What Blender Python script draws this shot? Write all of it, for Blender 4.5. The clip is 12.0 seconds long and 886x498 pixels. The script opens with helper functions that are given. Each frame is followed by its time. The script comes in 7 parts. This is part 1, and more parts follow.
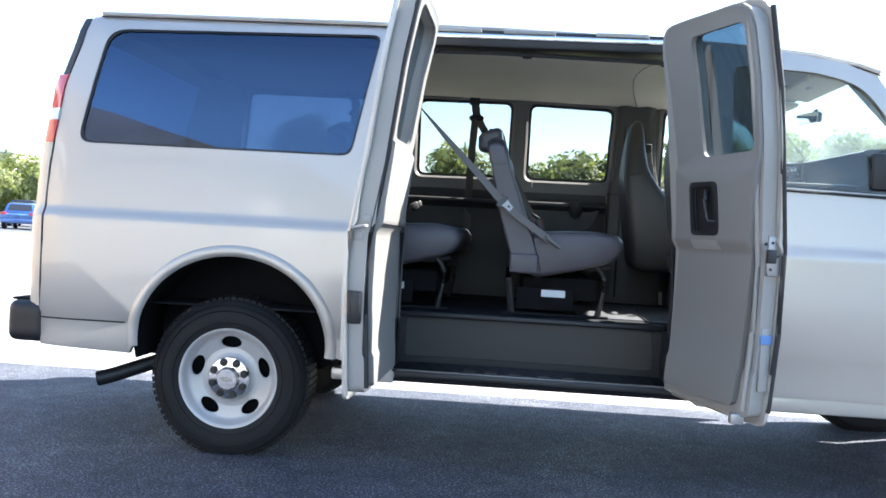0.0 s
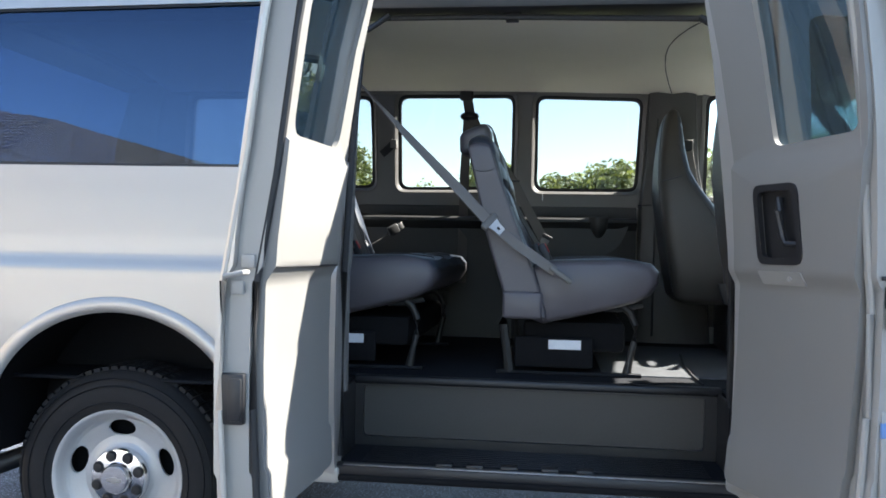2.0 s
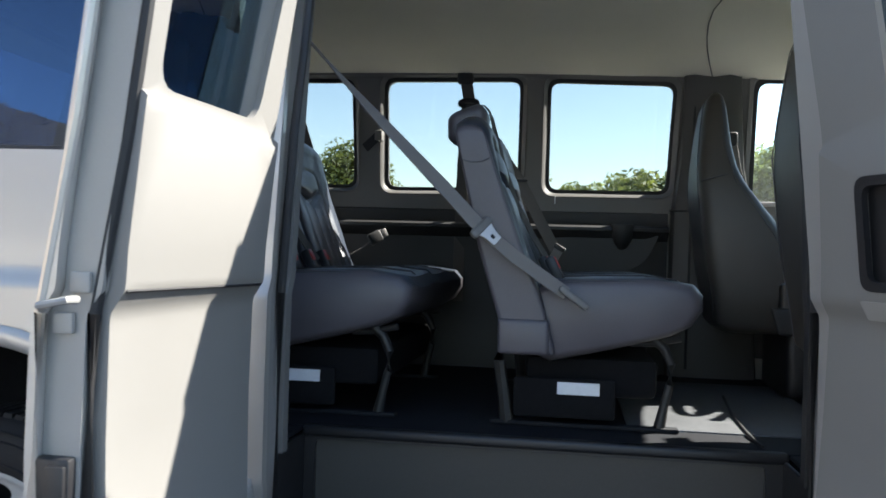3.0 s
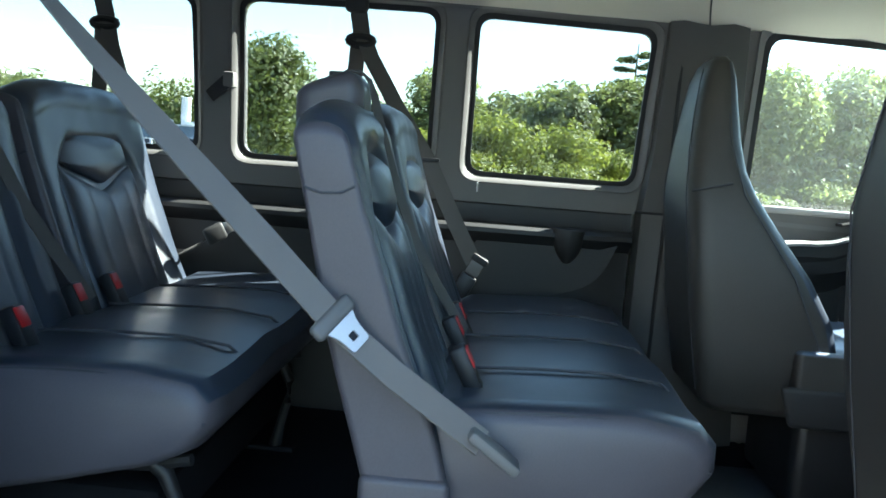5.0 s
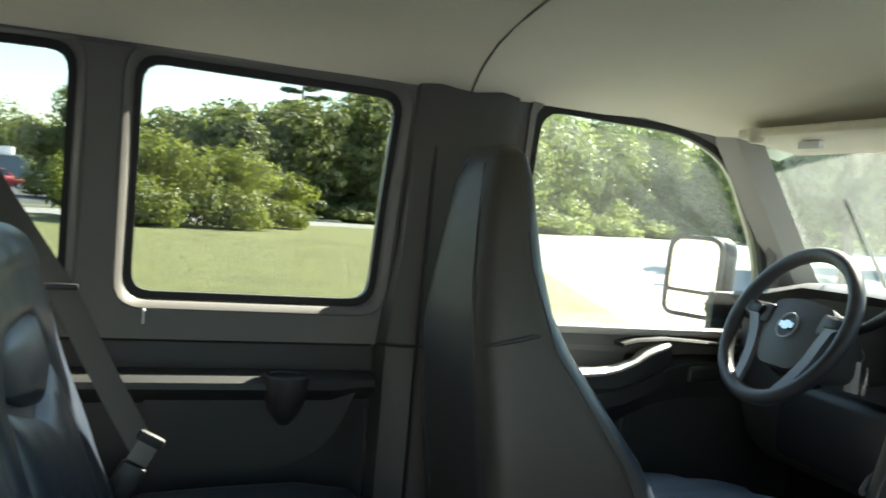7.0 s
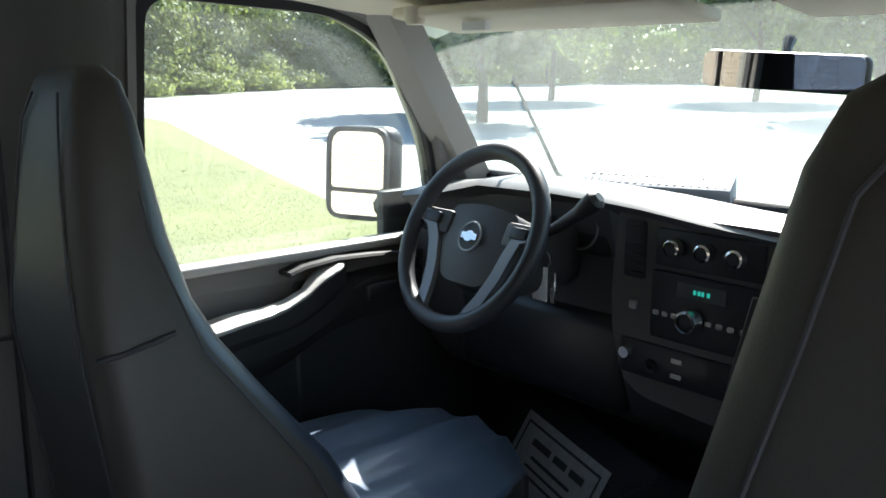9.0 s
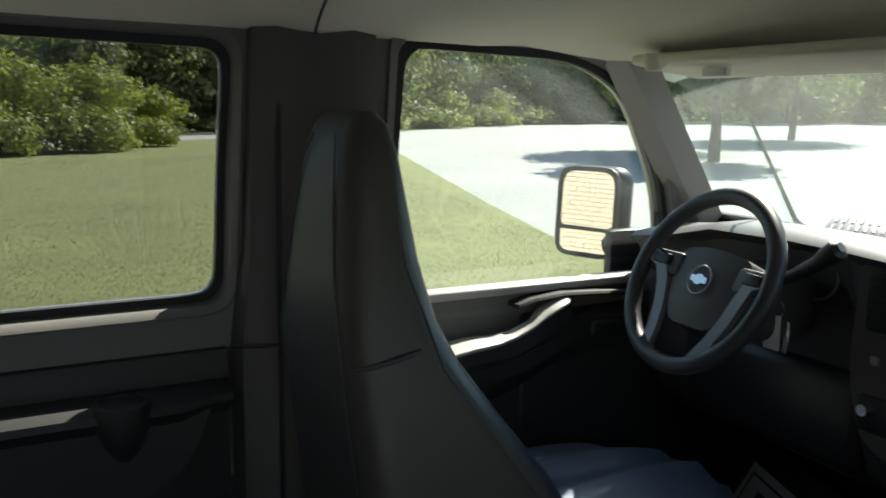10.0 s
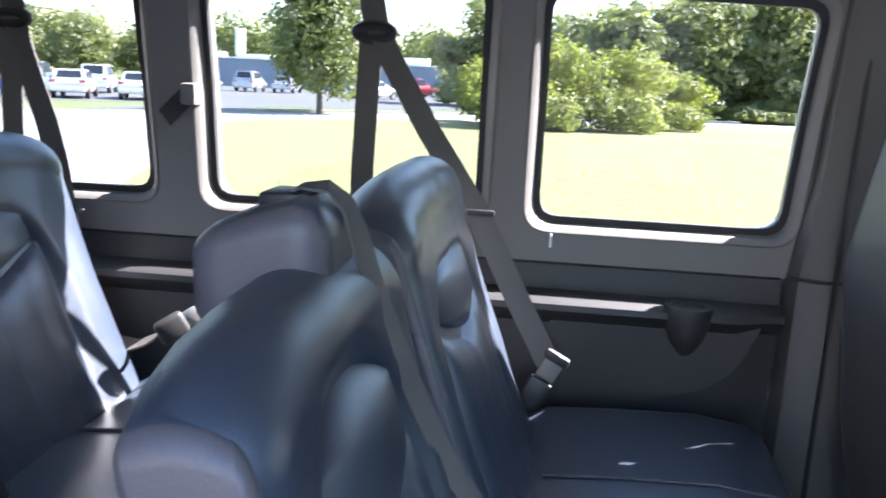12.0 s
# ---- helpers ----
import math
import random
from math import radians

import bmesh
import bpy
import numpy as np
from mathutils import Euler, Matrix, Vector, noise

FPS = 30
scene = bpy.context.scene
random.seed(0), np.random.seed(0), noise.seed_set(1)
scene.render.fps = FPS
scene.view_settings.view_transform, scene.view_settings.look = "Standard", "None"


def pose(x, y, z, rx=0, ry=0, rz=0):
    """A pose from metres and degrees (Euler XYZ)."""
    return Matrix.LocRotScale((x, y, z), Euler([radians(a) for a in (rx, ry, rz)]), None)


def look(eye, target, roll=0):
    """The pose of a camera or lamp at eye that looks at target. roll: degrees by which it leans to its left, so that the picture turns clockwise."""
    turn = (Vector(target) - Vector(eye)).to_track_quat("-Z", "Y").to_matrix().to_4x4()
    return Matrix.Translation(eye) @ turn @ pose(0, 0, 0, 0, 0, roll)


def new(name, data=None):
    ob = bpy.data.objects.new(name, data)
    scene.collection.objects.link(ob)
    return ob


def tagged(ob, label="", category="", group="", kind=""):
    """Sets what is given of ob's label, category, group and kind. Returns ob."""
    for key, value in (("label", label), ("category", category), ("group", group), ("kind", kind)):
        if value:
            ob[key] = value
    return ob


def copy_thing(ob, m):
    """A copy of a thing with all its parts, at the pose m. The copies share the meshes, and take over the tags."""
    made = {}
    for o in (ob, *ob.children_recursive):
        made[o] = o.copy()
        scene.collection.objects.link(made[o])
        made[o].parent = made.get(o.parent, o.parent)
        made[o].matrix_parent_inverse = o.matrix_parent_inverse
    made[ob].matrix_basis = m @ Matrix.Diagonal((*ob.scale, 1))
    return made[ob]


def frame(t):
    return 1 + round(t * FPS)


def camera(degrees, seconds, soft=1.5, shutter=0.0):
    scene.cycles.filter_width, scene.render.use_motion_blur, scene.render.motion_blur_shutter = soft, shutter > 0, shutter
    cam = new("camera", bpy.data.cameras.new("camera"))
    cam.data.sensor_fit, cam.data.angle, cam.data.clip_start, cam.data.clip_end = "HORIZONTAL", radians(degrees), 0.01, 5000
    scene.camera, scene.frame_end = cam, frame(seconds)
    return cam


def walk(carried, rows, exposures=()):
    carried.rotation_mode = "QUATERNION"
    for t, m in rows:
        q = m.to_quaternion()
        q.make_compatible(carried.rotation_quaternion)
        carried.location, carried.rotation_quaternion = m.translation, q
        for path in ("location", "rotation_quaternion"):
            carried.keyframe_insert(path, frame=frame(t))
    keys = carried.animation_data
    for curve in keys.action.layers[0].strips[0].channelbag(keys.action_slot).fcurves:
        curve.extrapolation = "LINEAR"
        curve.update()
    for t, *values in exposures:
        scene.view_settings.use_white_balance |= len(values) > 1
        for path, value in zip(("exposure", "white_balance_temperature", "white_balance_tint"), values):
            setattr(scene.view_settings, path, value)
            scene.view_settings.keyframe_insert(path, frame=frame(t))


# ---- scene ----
cam = camera(55.0, 12.0, soft=1.65, shutter=0.2)
PATH = [
    (0, (1.275, -4.797, 1.115), (1.123, -2.803, 1.075), 3.1),
    (0.5, (1.362, -4.617, 1.145), (1.229, -2.622, 1.076), 1.7),
    (1, (1.446, -4.334, 1.147), (1.228, -2.347, 1.077), 3.5),
    (1.5, (1.447, -3.997, 1.162), (1.178, -2.016, 1.111), 2.6),
    (2, (1.455, -3.650, 1.192), (1.205, -1.665, 1.184), 1.1),
    (2.5, (1.496, -3.291, 1.207), (1.157, -1.320, 1.208), 1.6),
    (3, (1.479, -2.919, 1.205), (1.185, -0.941, 1.217), 1.7),
    (3.2, (1.470, -2.781, 1.213), (1.207, -0.798, 1.246), 1.0),
    (4.8, (1.479, -1.910, 1.489), (1.347, 0.079, 1.326), 4.2),
    (5, (1.460, -1.819, 1.533), (1.354, 0.167, 1.324), 4.4),
    (5.5, (1.457, -1.593, 1.603), (1.371, 0.398, 1.436), 4.8),
    (6, (1.458, -1.369, 1.674), (1.405, 0.627, 1.551), 5.5),
    (6.5, (1.461, -1.175, 1.725), (1.616, 0.813, 1.578), 6.1),
    (7, (1.421, -0.985, 1.736), (2.064, 0.906, 1.629), 4.6),
    (7.5, (1.500, -0.849, 1.778), (2.421, 0.919, 1.620), 4.7),
    (7.7, (1.533, -0.792, 1.788), (2.522, 0.935, 1.595), 4.8),
    (9.3, (1.625, -0.661, 1.847), (2.937, 0.786, 1.414), -0.5),
    (9.5, (1.625, -0.661, 1.847), (2.815, 0.885, 1.408), -0.8),
    (10, (1.565, -0.708, 1.858), (2.451, 1.054, 1.523), 0.3),
    (10.5, (1.508, -0.752, 1.823), (2.183, 1.109, 1.540), 1.4),
    (11, (1.443, -0.833, 1.802), (1.999, 1.057, 1.457), 1.5),
    (11.5, (1.390, -0.902, 1.795), (1.568, 1.059, 1.447), 2.0),
    (12, (1.394, -0.965, 1.785), (1.162, 0.983, 1.394), 2.7),
]
walk(cam, [(t, look(eye, target, roll)) for t, eye, target, roll in PATH], [(0, 2.45, 6500, 10), (1, 2.38, 6800, 10), (2, 2.42, 6700, 9), (3.2, 2.08, 6700, 8), (4.8, 2.55, 6000, -4), (5, 2.95, 6200, -2), (5.5, 3.1, 6600, 2), (6, 2.85, 7000, 5), (6.5, 3.03, 7100, 4), (7, 2.52, 7300, 0), (7.5, 2.15, 7100, 2), (9.5, 2.15, 6500, 8), (10, 1.4, 7100, 4), (10.5, 1.52, 7500, 2), (10.75, 2.55, 7000, 6), (11, 3.6, 6500, 14), (11.5, 3.73, 6200, 19), (12, 3.68, 6250, 19)])

# ---- world and sun ----
SUN_AZ, SUN_EL = 28.5, 43.0          # degrees to the left of the van's nose, and up
sun_dir = Vector((math.cos(radians(SUN_EL)) * math.cos(radians(SUN_AZ)), math.cos(radians(SUN_EL)) * math.sin(radians(SUN_AZ)), math.sin(radians(SUN_EL))))
world = bpy.data.worlds.new("sky")
scene.world = world
world.use_nodes = True
wn = world.node_tree
wn.nodes.clear()
sky = wn.nodes.new("ShaderNodeTexSky")
sky.sky_type = "NISHITA"
sky.sun_disc = False
sky.sun_elevation = radians(SUN_EL)
sky.sun_rotation = radians(90 - SUN_AZ)
sky.air_density, sky.dust_density, sky.ozone_density = 1.0, 0.4, 1.6
wbg = wn.nodes.new("ShaderNodeBackground")
wbg.inputs["Strength"].default_value = 0.115
wout = wn.nodes.new("ShaderNodeOutputWorld")
wn.links.new(sky.outputs[0], wbg.inputs[0])
wn.links.new(wbg.outputs[0], wout.inputs[0])
sun_data = bpy.data.lights.new("sun", "SUN")
sun_data.energy, sun_data.angle, sun_data.color = 5.0, radians(0.55), (1.0, 0.975, 0.935)
sun = new("sun", sun_data)
sun.matrix_world = look(sun_dir * 60, (0, 0, 0))

# ---- materials ----
def node_mat(name):
    m = bpy.data.materials.new(name)
    m.use_nodes = True
    nt = m.node_tree
    nt.nodes.clear()
    out = nt.nodes.new("ShaderNodeOutputMaterial")
    return m, nt, out


def noise_node(nt, scale, detail=4.0, rough=0.55, vec=None):
    n = nt.nodes.new("ShaderNodeTexNoise")
    n.inputs["Scale"].default_value, n.inputs["Detail"].default_value, n.inputs["Roughness"].default_value = scale, detail, rough
    if vec is None:
        c = nt.nodes.new("ShaderNodeTexCoord")
        vec = c.outputs["Object"]
    nt.links.new(vec, n.inputs["Vector"])
    return n


def ramp(nt, src, stops):
    r = nt.nodes.new("ShaderNodeValToRGB")
    el = r.color_ramp.elements
    while len(el) < len(stops):
        el.new(0.5)
    for e, (p, c) in zip(el, stops):
        e.position, e.color = p, (*c, 1.0) if len(c) == 3 else c
    nt.links.new(src, r.inputs[0])
    return r


def mul(c, k):
    return tuple(min(1.0, v * k) for v in c)


def surface(name, color, rough=0.5, metal=0.0, vary=0.12, big=1.5, small=60.0, bump=0.0, bump_scale=None, coat=0.0, dist=0.002, spec=0.5, sheen=0.0, rvary=0.1, crease=0.0):
    """A principled surface whose colour and roughness vary at two scales, with a fine relief."""
    m, nt, out = node_mat(name)
    b = nt.nodes.new("ShaderNodeBsdfPrincipled")
    coord = nt.nodes.new("ShaderNodeTexCoord").outputs["Object"]
    n1, n2 = noise_node(nt, big, 5, 0.6, coord), noise_node(nt, small, 3, 0.6, coord)
    mix = nt.nodes.new("ShaderNodeMath")
    mix.operation = "MULTIPLY_ADD"
    nt.links.new(n1.outputs[0], mix.inputs[0])
    mix.inputs[1].default_value = 0.6
    half = nt.nodes.new("ShaderNodeMath")
    half.operation = "MULTIPLY"
    nt.links.new(n2.outputs[0], half.inputs[0])
    half.inputs[1].default_value = 0.4
    nt.links.new(half.outputs[0], mix.inputs[2])
    r = ramp(nt, mix.outputs[0], [(0.3, mul(color, 1 - vary)), (0.7, mul(color, 1 + vary))])
    nt.links.new(r.outputs[0], b.inputs["Base Color"])
    rr = nt.nodes.new("ShaderNodeMapRange")
    rr.inputs["To Min"].default_value, rr.inputs["To Max"].default_value = max(0.02, rough - rvary), min(1, rough + rvary)
    nt.links.new(n1.outputs[0], rr.inputs["Value"])
    nt.links.new(rr.outputs[0], b.inputs["Roughness"])
    b.inputs["Metallic"].default_value, b.inputs["Specular IOR Level"].default_value = metal, spec
    if coat:
        b.inputs["Coat Weight"].default_value, b.inputs["Coat Roughness"].default_value = coat, 0.04
    if sheen:
        b.inputs["Sheen Weight"].default_value = sheen
    if bump:
        n3 = noise_node(nt, bump_scale or small, 4, 0.6, coord)
        bp = nt.nodes.new("ShaderNodeBump")
        bp.inputs["Strength"].default_value, bp.inputs["Distance"].default_value = bump, dist
        nt.links.new(n3.outputs[0], bp.inputs["Height"])
        nt.links.new(bp.outputs[0], b.inputs["Normal"])
        if crease:
            # soft wrinkles of stretched vinyl
            mp = nt.nodes.new("ShaderNodeMapping")
            mp.inputs["Scale"].default_value = (6.0, 4.0, 9.0)
            nt.links.new(coord, mp.inputs["Vector"])
            n4 = noise_node(nt, 1.0, 2, 0.5, mp.outputs[0])
            n4.inputs["Distortion"].default_value = 0.4
            bc = nt.nodes.new("ShaderNodeBump")
            bc.inputs["Strength"].default_value, bc.inputs["Distance"].default_value = crease, 0.02
            nt.links.new(n4.outputs[0], bc.inputs["Height"])
            nt.links.new(bc.outputs[0], bp.inputs["Normal"])
    nt.links.new(b.outputs[0], out.inputs[0])
    return m


def glass(name, tint, dust=0.0, ior=1.5, dust_col=(0.75, 0.75, 0.72), sheen=(1.0, 1.0, 1.0)):
    """A thin pane: tinted see-through with a mirror's share by Fresnel, and a film of dust."""
    m, nt, out = node_mat(name)
    tr = nt.nodes.new("ShaderNodeBsdfTransparent")
    tr.inputs[0].default_value = (*tint, 1)
    gl = nt.nodes.new("ShaderNodeBsdfGlossy")
    gl.inputs["Color"].default_value = (*sheen, 1)
    gl.inputs["Roughness"].default_value = 0.0
    lw = nt.nodes.new("ShaderNodeLayerWeight")
    lw.inputs["Blend"].default_value = 0.5
    pw = nt.nodes.new("ShaderNodeMath")
    pw.operation = "POWER"
    pw.inputs[1].default_value = 5.0
    nt.links.new(lw.outputs["Facing"], pw.inputs[0])
    f0 = ((ior - 1) / (ior + 1)) ** 2
    fr = nt.nodes.new("ShaderNodeMath")
    fr.operation = "MULTIPLY_ADD"
    fr.inputs[1].default_value, fr.inputs[2].default_value = (1 - f0) * 0.8, f0
    nt.links.new(pw.outputs[0], fr.inputs[0])
    mx = nt.nodes.new("ShaderNodeMixShader")
    nt.links.new(fr.outputs[0], mx.inputs[0])
    nt.links.new(tr.outputs[0], mx.inputs[1])
    nt.links.new(gl.outputs[0], mx.inputs[2])
    last = mx
    if dust:
        di = nt.nodes.new("ShaderNodeBsdfTranslucent")
        di.inputs[0].default_value = (*dust_col, 1)
        n = noise_node(nt, 2.2, 6, 0.65)
        r = nt.nodes.new("ShaderNodeMapRange")
        r.inputs["From Min"].default_value, r.inputs["From Max"].default_value = 0.3, 0.7
        r.inputs["To Min"].default_value, r.inputs["To Max"].default_value = dust * 0.6, dust * 1.3
        nt.links.new(n.outputs[0], r.inputs["Value"])
        m2 = nt.nodes.new("ShaderNodeMixShader")
        nt.links.new(r.outputs[0], m2.inputs[0])
        nt.links.new(mx.outputs[0], m2.inputs[1])
        nt.links.new(di.outputs[0], m2.inputs[2])
        last = m2
    nt.links.new(last.outputs[0], out.inputs[0])
    return m


PAINT = surface("champagne_paint", (0.457, 0.430, 0.388), 0.40, 0.45, 0.03, 0.8, 900, coat=0.8, rvary=0.03)
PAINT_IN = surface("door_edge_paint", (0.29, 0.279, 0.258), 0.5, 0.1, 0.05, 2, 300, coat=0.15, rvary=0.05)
BLACK = surface("black_plastic", (0.012, 0.012, 0.0135), 0.45, 0, 0.2, 3, 200, bump=0.15)
RUBBER = surface("seal_rubber", (0.012, 0.012, 0.013), 0.6, 0, 0.2, 3, 100)
TYRE = surface("tyre_rubber", (0.015, 0.015, 0.016), 0.75, 0, 0.3, 4, 120, bump=0.25, spec=0.3)
STEEL = surface("silver_wheel_paint", (0.46, 0.46, 0.455), 0.42, 0.3, 0.08, 5, 200, coat=0.3, rvary=0.06)
CHROME = surface("bright_metal", (0.72, 0.72, 0.73), 0.18, 1.0, 0.05, 4, 200)
DULL = surface("dull_metal", (0.38, 0.37, 0.36), 0.45, 0.9, 0.15, 4, 120, bump=0.1)
# Near black, with the shade of wheel wells and under-seat space in it.
UNDER = surface("shade_dark_underbody", (0.009, 0.009, 0.010), 0.9, 0, 0.3, 3, 60, bump=0.3, spec=0.15)
# Mirror share coloured blue, so a deeper sky is put into its reflection.
TINT = glass("tinted_glass", (0.23, 0.29, 0.39), ior=2.0, sheen=(0.46, 0.68, 1.0))
CLEAR = glass("side_glass", (0.86, 0.90, 0.88), dust=0.018)
SMOKE = glass("smoked_glass", (0.60, 0.615, 0.605), dust=0.0, ior=1.28)
# Blue dust colour puts the sky's haze into the pane.
DOORGLASS = glass("door_glass", (0.24, 0.32, 0.36), dust=0.003, ior=1.6, dust_col=(0.55, 0.62, 0.72))
SCREEN = glass("windshield_glass", (0.80, 0.89, 0.86), dust=0.035)
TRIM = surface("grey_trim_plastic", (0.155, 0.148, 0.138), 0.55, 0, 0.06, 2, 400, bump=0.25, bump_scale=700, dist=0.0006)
# Dark grey plastic deepened further; shade low in the cabin is in the tone.
TRIM_DK = surface("shade_dark_trim_plastic", (0.025, 0.0245, 0.024), 0.55, 0, 0.08, 2, 400, bump=0.25, bump_scale=700, dist=0.0006)
DOORTRIM = surface("taupe_door_panel", (0.185, 0.177, 0.163), 0.6, 0, 0.07, 2, 500, bump=0.3, bump_scale=500, dist=0.0006)
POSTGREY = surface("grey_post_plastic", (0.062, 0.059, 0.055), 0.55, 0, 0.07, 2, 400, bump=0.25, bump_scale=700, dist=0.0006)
# Trim grey raised to put sunlight on the windshield pillars into the colour.
PILLAR = surface("sunlit_pillar_plastic", (0.30, 0.29, 0.27), 0.5, 0, 0.06, 2, 400, bump=0.2, bump_scale=700, dist=0.0006)
HEADLINER = surface("headliner_fabric", (0.70, 0.645, 0.53), 0.95, 0, 0.07, 2.2, 300, bump=0.35, bump_scale=900, dist=0.001, sheen=0.2)
VINYL = surface("dark_vinyl", (0.028, 0.038, 0.056), 0.36, 0, 0.15, 4, 300, bump=0.35, bump_scale=420, dist=0.0008, spec=0.8, rvary=0.08, crease=0.09)
VINYL_SIDE = surface("grey_vinyl", (0.090, 0.081, 0.089), 0.40, 0, 0.16, 4, 300, bump=0.45, bump_scale=420, dist=0.0008, rvary=0.08, crease=0.09)
WEB_DK = surface("dark_webbing", (0.11, 0.102, 0.094), 0.75, 0, 0.08, 6, 700, bump=0.5, bump_scale=900, dist=0.0008, spec=0.2)
# Grey paint taken close to black for the shade under the benches.
LEGPAINT = surface("shade_dark_leg_paint", (0.026, 0.025, 0.024), 0.5, 0.2, 0.2, 6, 120, bump=0.1)
BRIGHT = surface("plated_tongue", (0.78, 0.78, 0.78), 0.35, 0.35, 0.05, 4, 200)
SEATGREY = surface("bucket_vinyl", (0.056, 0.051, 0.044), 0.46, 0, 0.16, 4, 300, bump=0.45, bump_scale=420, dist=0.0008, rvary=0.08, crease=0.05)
# Seat vinyl with the reflected sky's blue put into its colour.
SKYVINYL = surface("sky_tinted_seat_vinyl", (0.105, 0.145, 0.21), 0.34, 0, 0.16, 5, 300, bump=0.35, bump_scale=420, dist=0.0008, spec=0.8, coat=0.3, rvary=0.1, crease=0.07)
# Sun on the door's ledges is put into this pale tone.
ARMLIT = surface("sunlit_grey_plastic", (0.40, 0.39, 0.37), 0.42, 0, 0.05, 3, 400, bump=0.2, bump_scale=700, dist=0.0005)
CONSOLE = surface("console_plastic", (0.062, 0.060, 0.057), 0.5, 0, 0.1, 3, 400, bump=0.25, bump_scale=700, dist=0.0006)
# Pale blue-grey of a vent reflected in the windshield.
VENTGREY = surface("vent_reflection_grey", (0.13, 0.155, 0.19), 0.5, 0, 0.1, 3, 300)
MATPAPER = surface("grey_paper", (0.30, 0.30, 0.29), 0.85, 0, 0.25, 9, 60, bump=0.2, spec=0.1)
PRINT = surface("dark_print", (0.05, 0.05, 0.05), 0.8, 0, 0.3, 9, 120, spec=0.1)
PIPING = surface("piping", (0.055, 0.055, 0.06), 0.6, 0, 0.1, 5, 300)
WEB = surface("belt_webbing", (0.205, 0.185, 0.168), 0.75, 0, 0.08, 6, 700, bump=0.5, bump_scale=900, dist=0.0008, spec=0.2)
# Floor rubber taken near black, so the tone holds the cabin's shade.
FLOORMAT = surface("shade_dark_floor_rubber", (0.010, 0.011, 0.014), 0.7, 0, 0.3, 3, 90, bump=0.4, bump_scale=260, spec=0.22)
# Sun on the floor is put into this paler tone.
FLOORGREY = surface("sun_patch_rubber", (0.105, 0.11, 0.115), 0.55, 0, 0.35, 5, 90, bump=0.4, bump_scale=260, spec=0.35)
STEPMAT = surface("taupe_step_plastic", (0.050, 0.047, 0.042), 0.62, 0, 0.15, 3, 160, bump=0.3, bump_scale=300)
RED = surface("red_button", (0.45, 0.012, 0.015), 0.4, 0, 0.05, 5, 90)
PAPER = surface("white_sticker", (0.72, 0.73, 0.74), 0.6, 0, 0.08, 9, 160)
BLUETAPE = surface("blue_tape", (0.12, 0.23, 0.46), 0.7, 0, 0.08, 9, 160)
LENS_RED = surface("red_lens", (0.55, 0.02, 0.03), 0.15, 0, 0.06, 6, 90, coat=1.0)
LENS_WHITE = surface("white_lens", (0.75, 0.75, 0.75), 0.15, 0, 0.06, 6, 90, coat=1.0)
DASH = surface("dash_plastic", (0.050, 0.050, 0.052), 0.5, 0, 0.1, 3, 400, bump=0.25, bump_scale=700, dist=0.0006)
# Dash plastic paled, with the sun on its top put into the colour.
DASHTOP = surface("sunlit_dash_top_plastic", (0.14, 0.14, 0.14), 0.38, 0, 0.1, 3, 400, bump=0.2, bump_scale=700, dist=0.0006)
MIRROR = surface("mirror_silver", (0.92, 0.93, 0.93), 0.01, 1.0, 0.0, 1, 1, rvary=0.0)
SPOKE = surface("spoke_plastic", (0.17, 0.18, 0.20), 0.35, 0.1, 0.06, 6, 300, spec=0.6)
WHEELRIM = surface("steering_leather", (0.030, 0.032, 0.038), 0.45, 0, 0.12, 6, 300, bump=0.2, bump_scale=500, dist=0.0005)


# ---- mesh helpers ----
def bare(name, label="", category="", group="", kind="", at=(0, 0, 0)):
    ob = new(name)
    ob.empty_display_size = 0.1
    ob.location = at
    return tagged(ob, label, category, group, kind)


def part(name, bm, material, parent=None, label="", angle=38, bev=0.0, segs=2, **tags):
    """Links a bmesh as one mesh object under a thing or a part. The mesh is given in world coordinates."""
    if bev:
        bmesh.ops.bevel(bm, geom=[e for e in bm.edges if len(e.link_faces) == 2 and e.calc_face_angle(0) > 0.6], offset=bev, segments=segs, profile=0.5, affect="EDGES", clamp_overlap=True)
    bmesh.ops.recalc_face_normals(bm, faces=bm.faces)
    me = bpy.data.meshes.new(name)
    bm.to_mesh(me)
    bm.free()
    for p in me.polygons:
        p.use_smooth = True
    me.set_sharp_from_angle(angle=radians(angle))
    mats = material if isinstance(material, (list, tuple)) else [material]
    for m in mats:
        me.materials.append(m)
    ob = new(name, me)
    if parent is not None:
        ob.parent = parent
        ob.matrix_parent_inverse = parent_world(parent).inverted()
    return tagged(ob, label, **tags)


def parent_world(ob):
    m = ob.matrix_basis.copy()
    while ob.parent is not None:
        m = ob.parent.matrix_basis @ ob.matrix_parent_inverse @ m
        ob = ob.parent
    return m


def box(bm, x0, x1, y0, y1, z0, z1, fn=None, m=None):
    vs = bmesh.ops.create_cube(bm, size=1.0)["verts"]
    for v in vs:
        v.co = Vector((x0 + (v.co.x + 0.5) * (x1 - x0), y0 + (v.co.y + 0.5) * (y1 - y0), z0 + (v.co.z + 0.5) * (z1 - z0)))
        if fn:
            v.co = Vector(fn(v.co))
        if m:
            v.co = m @ v.co
    return vs


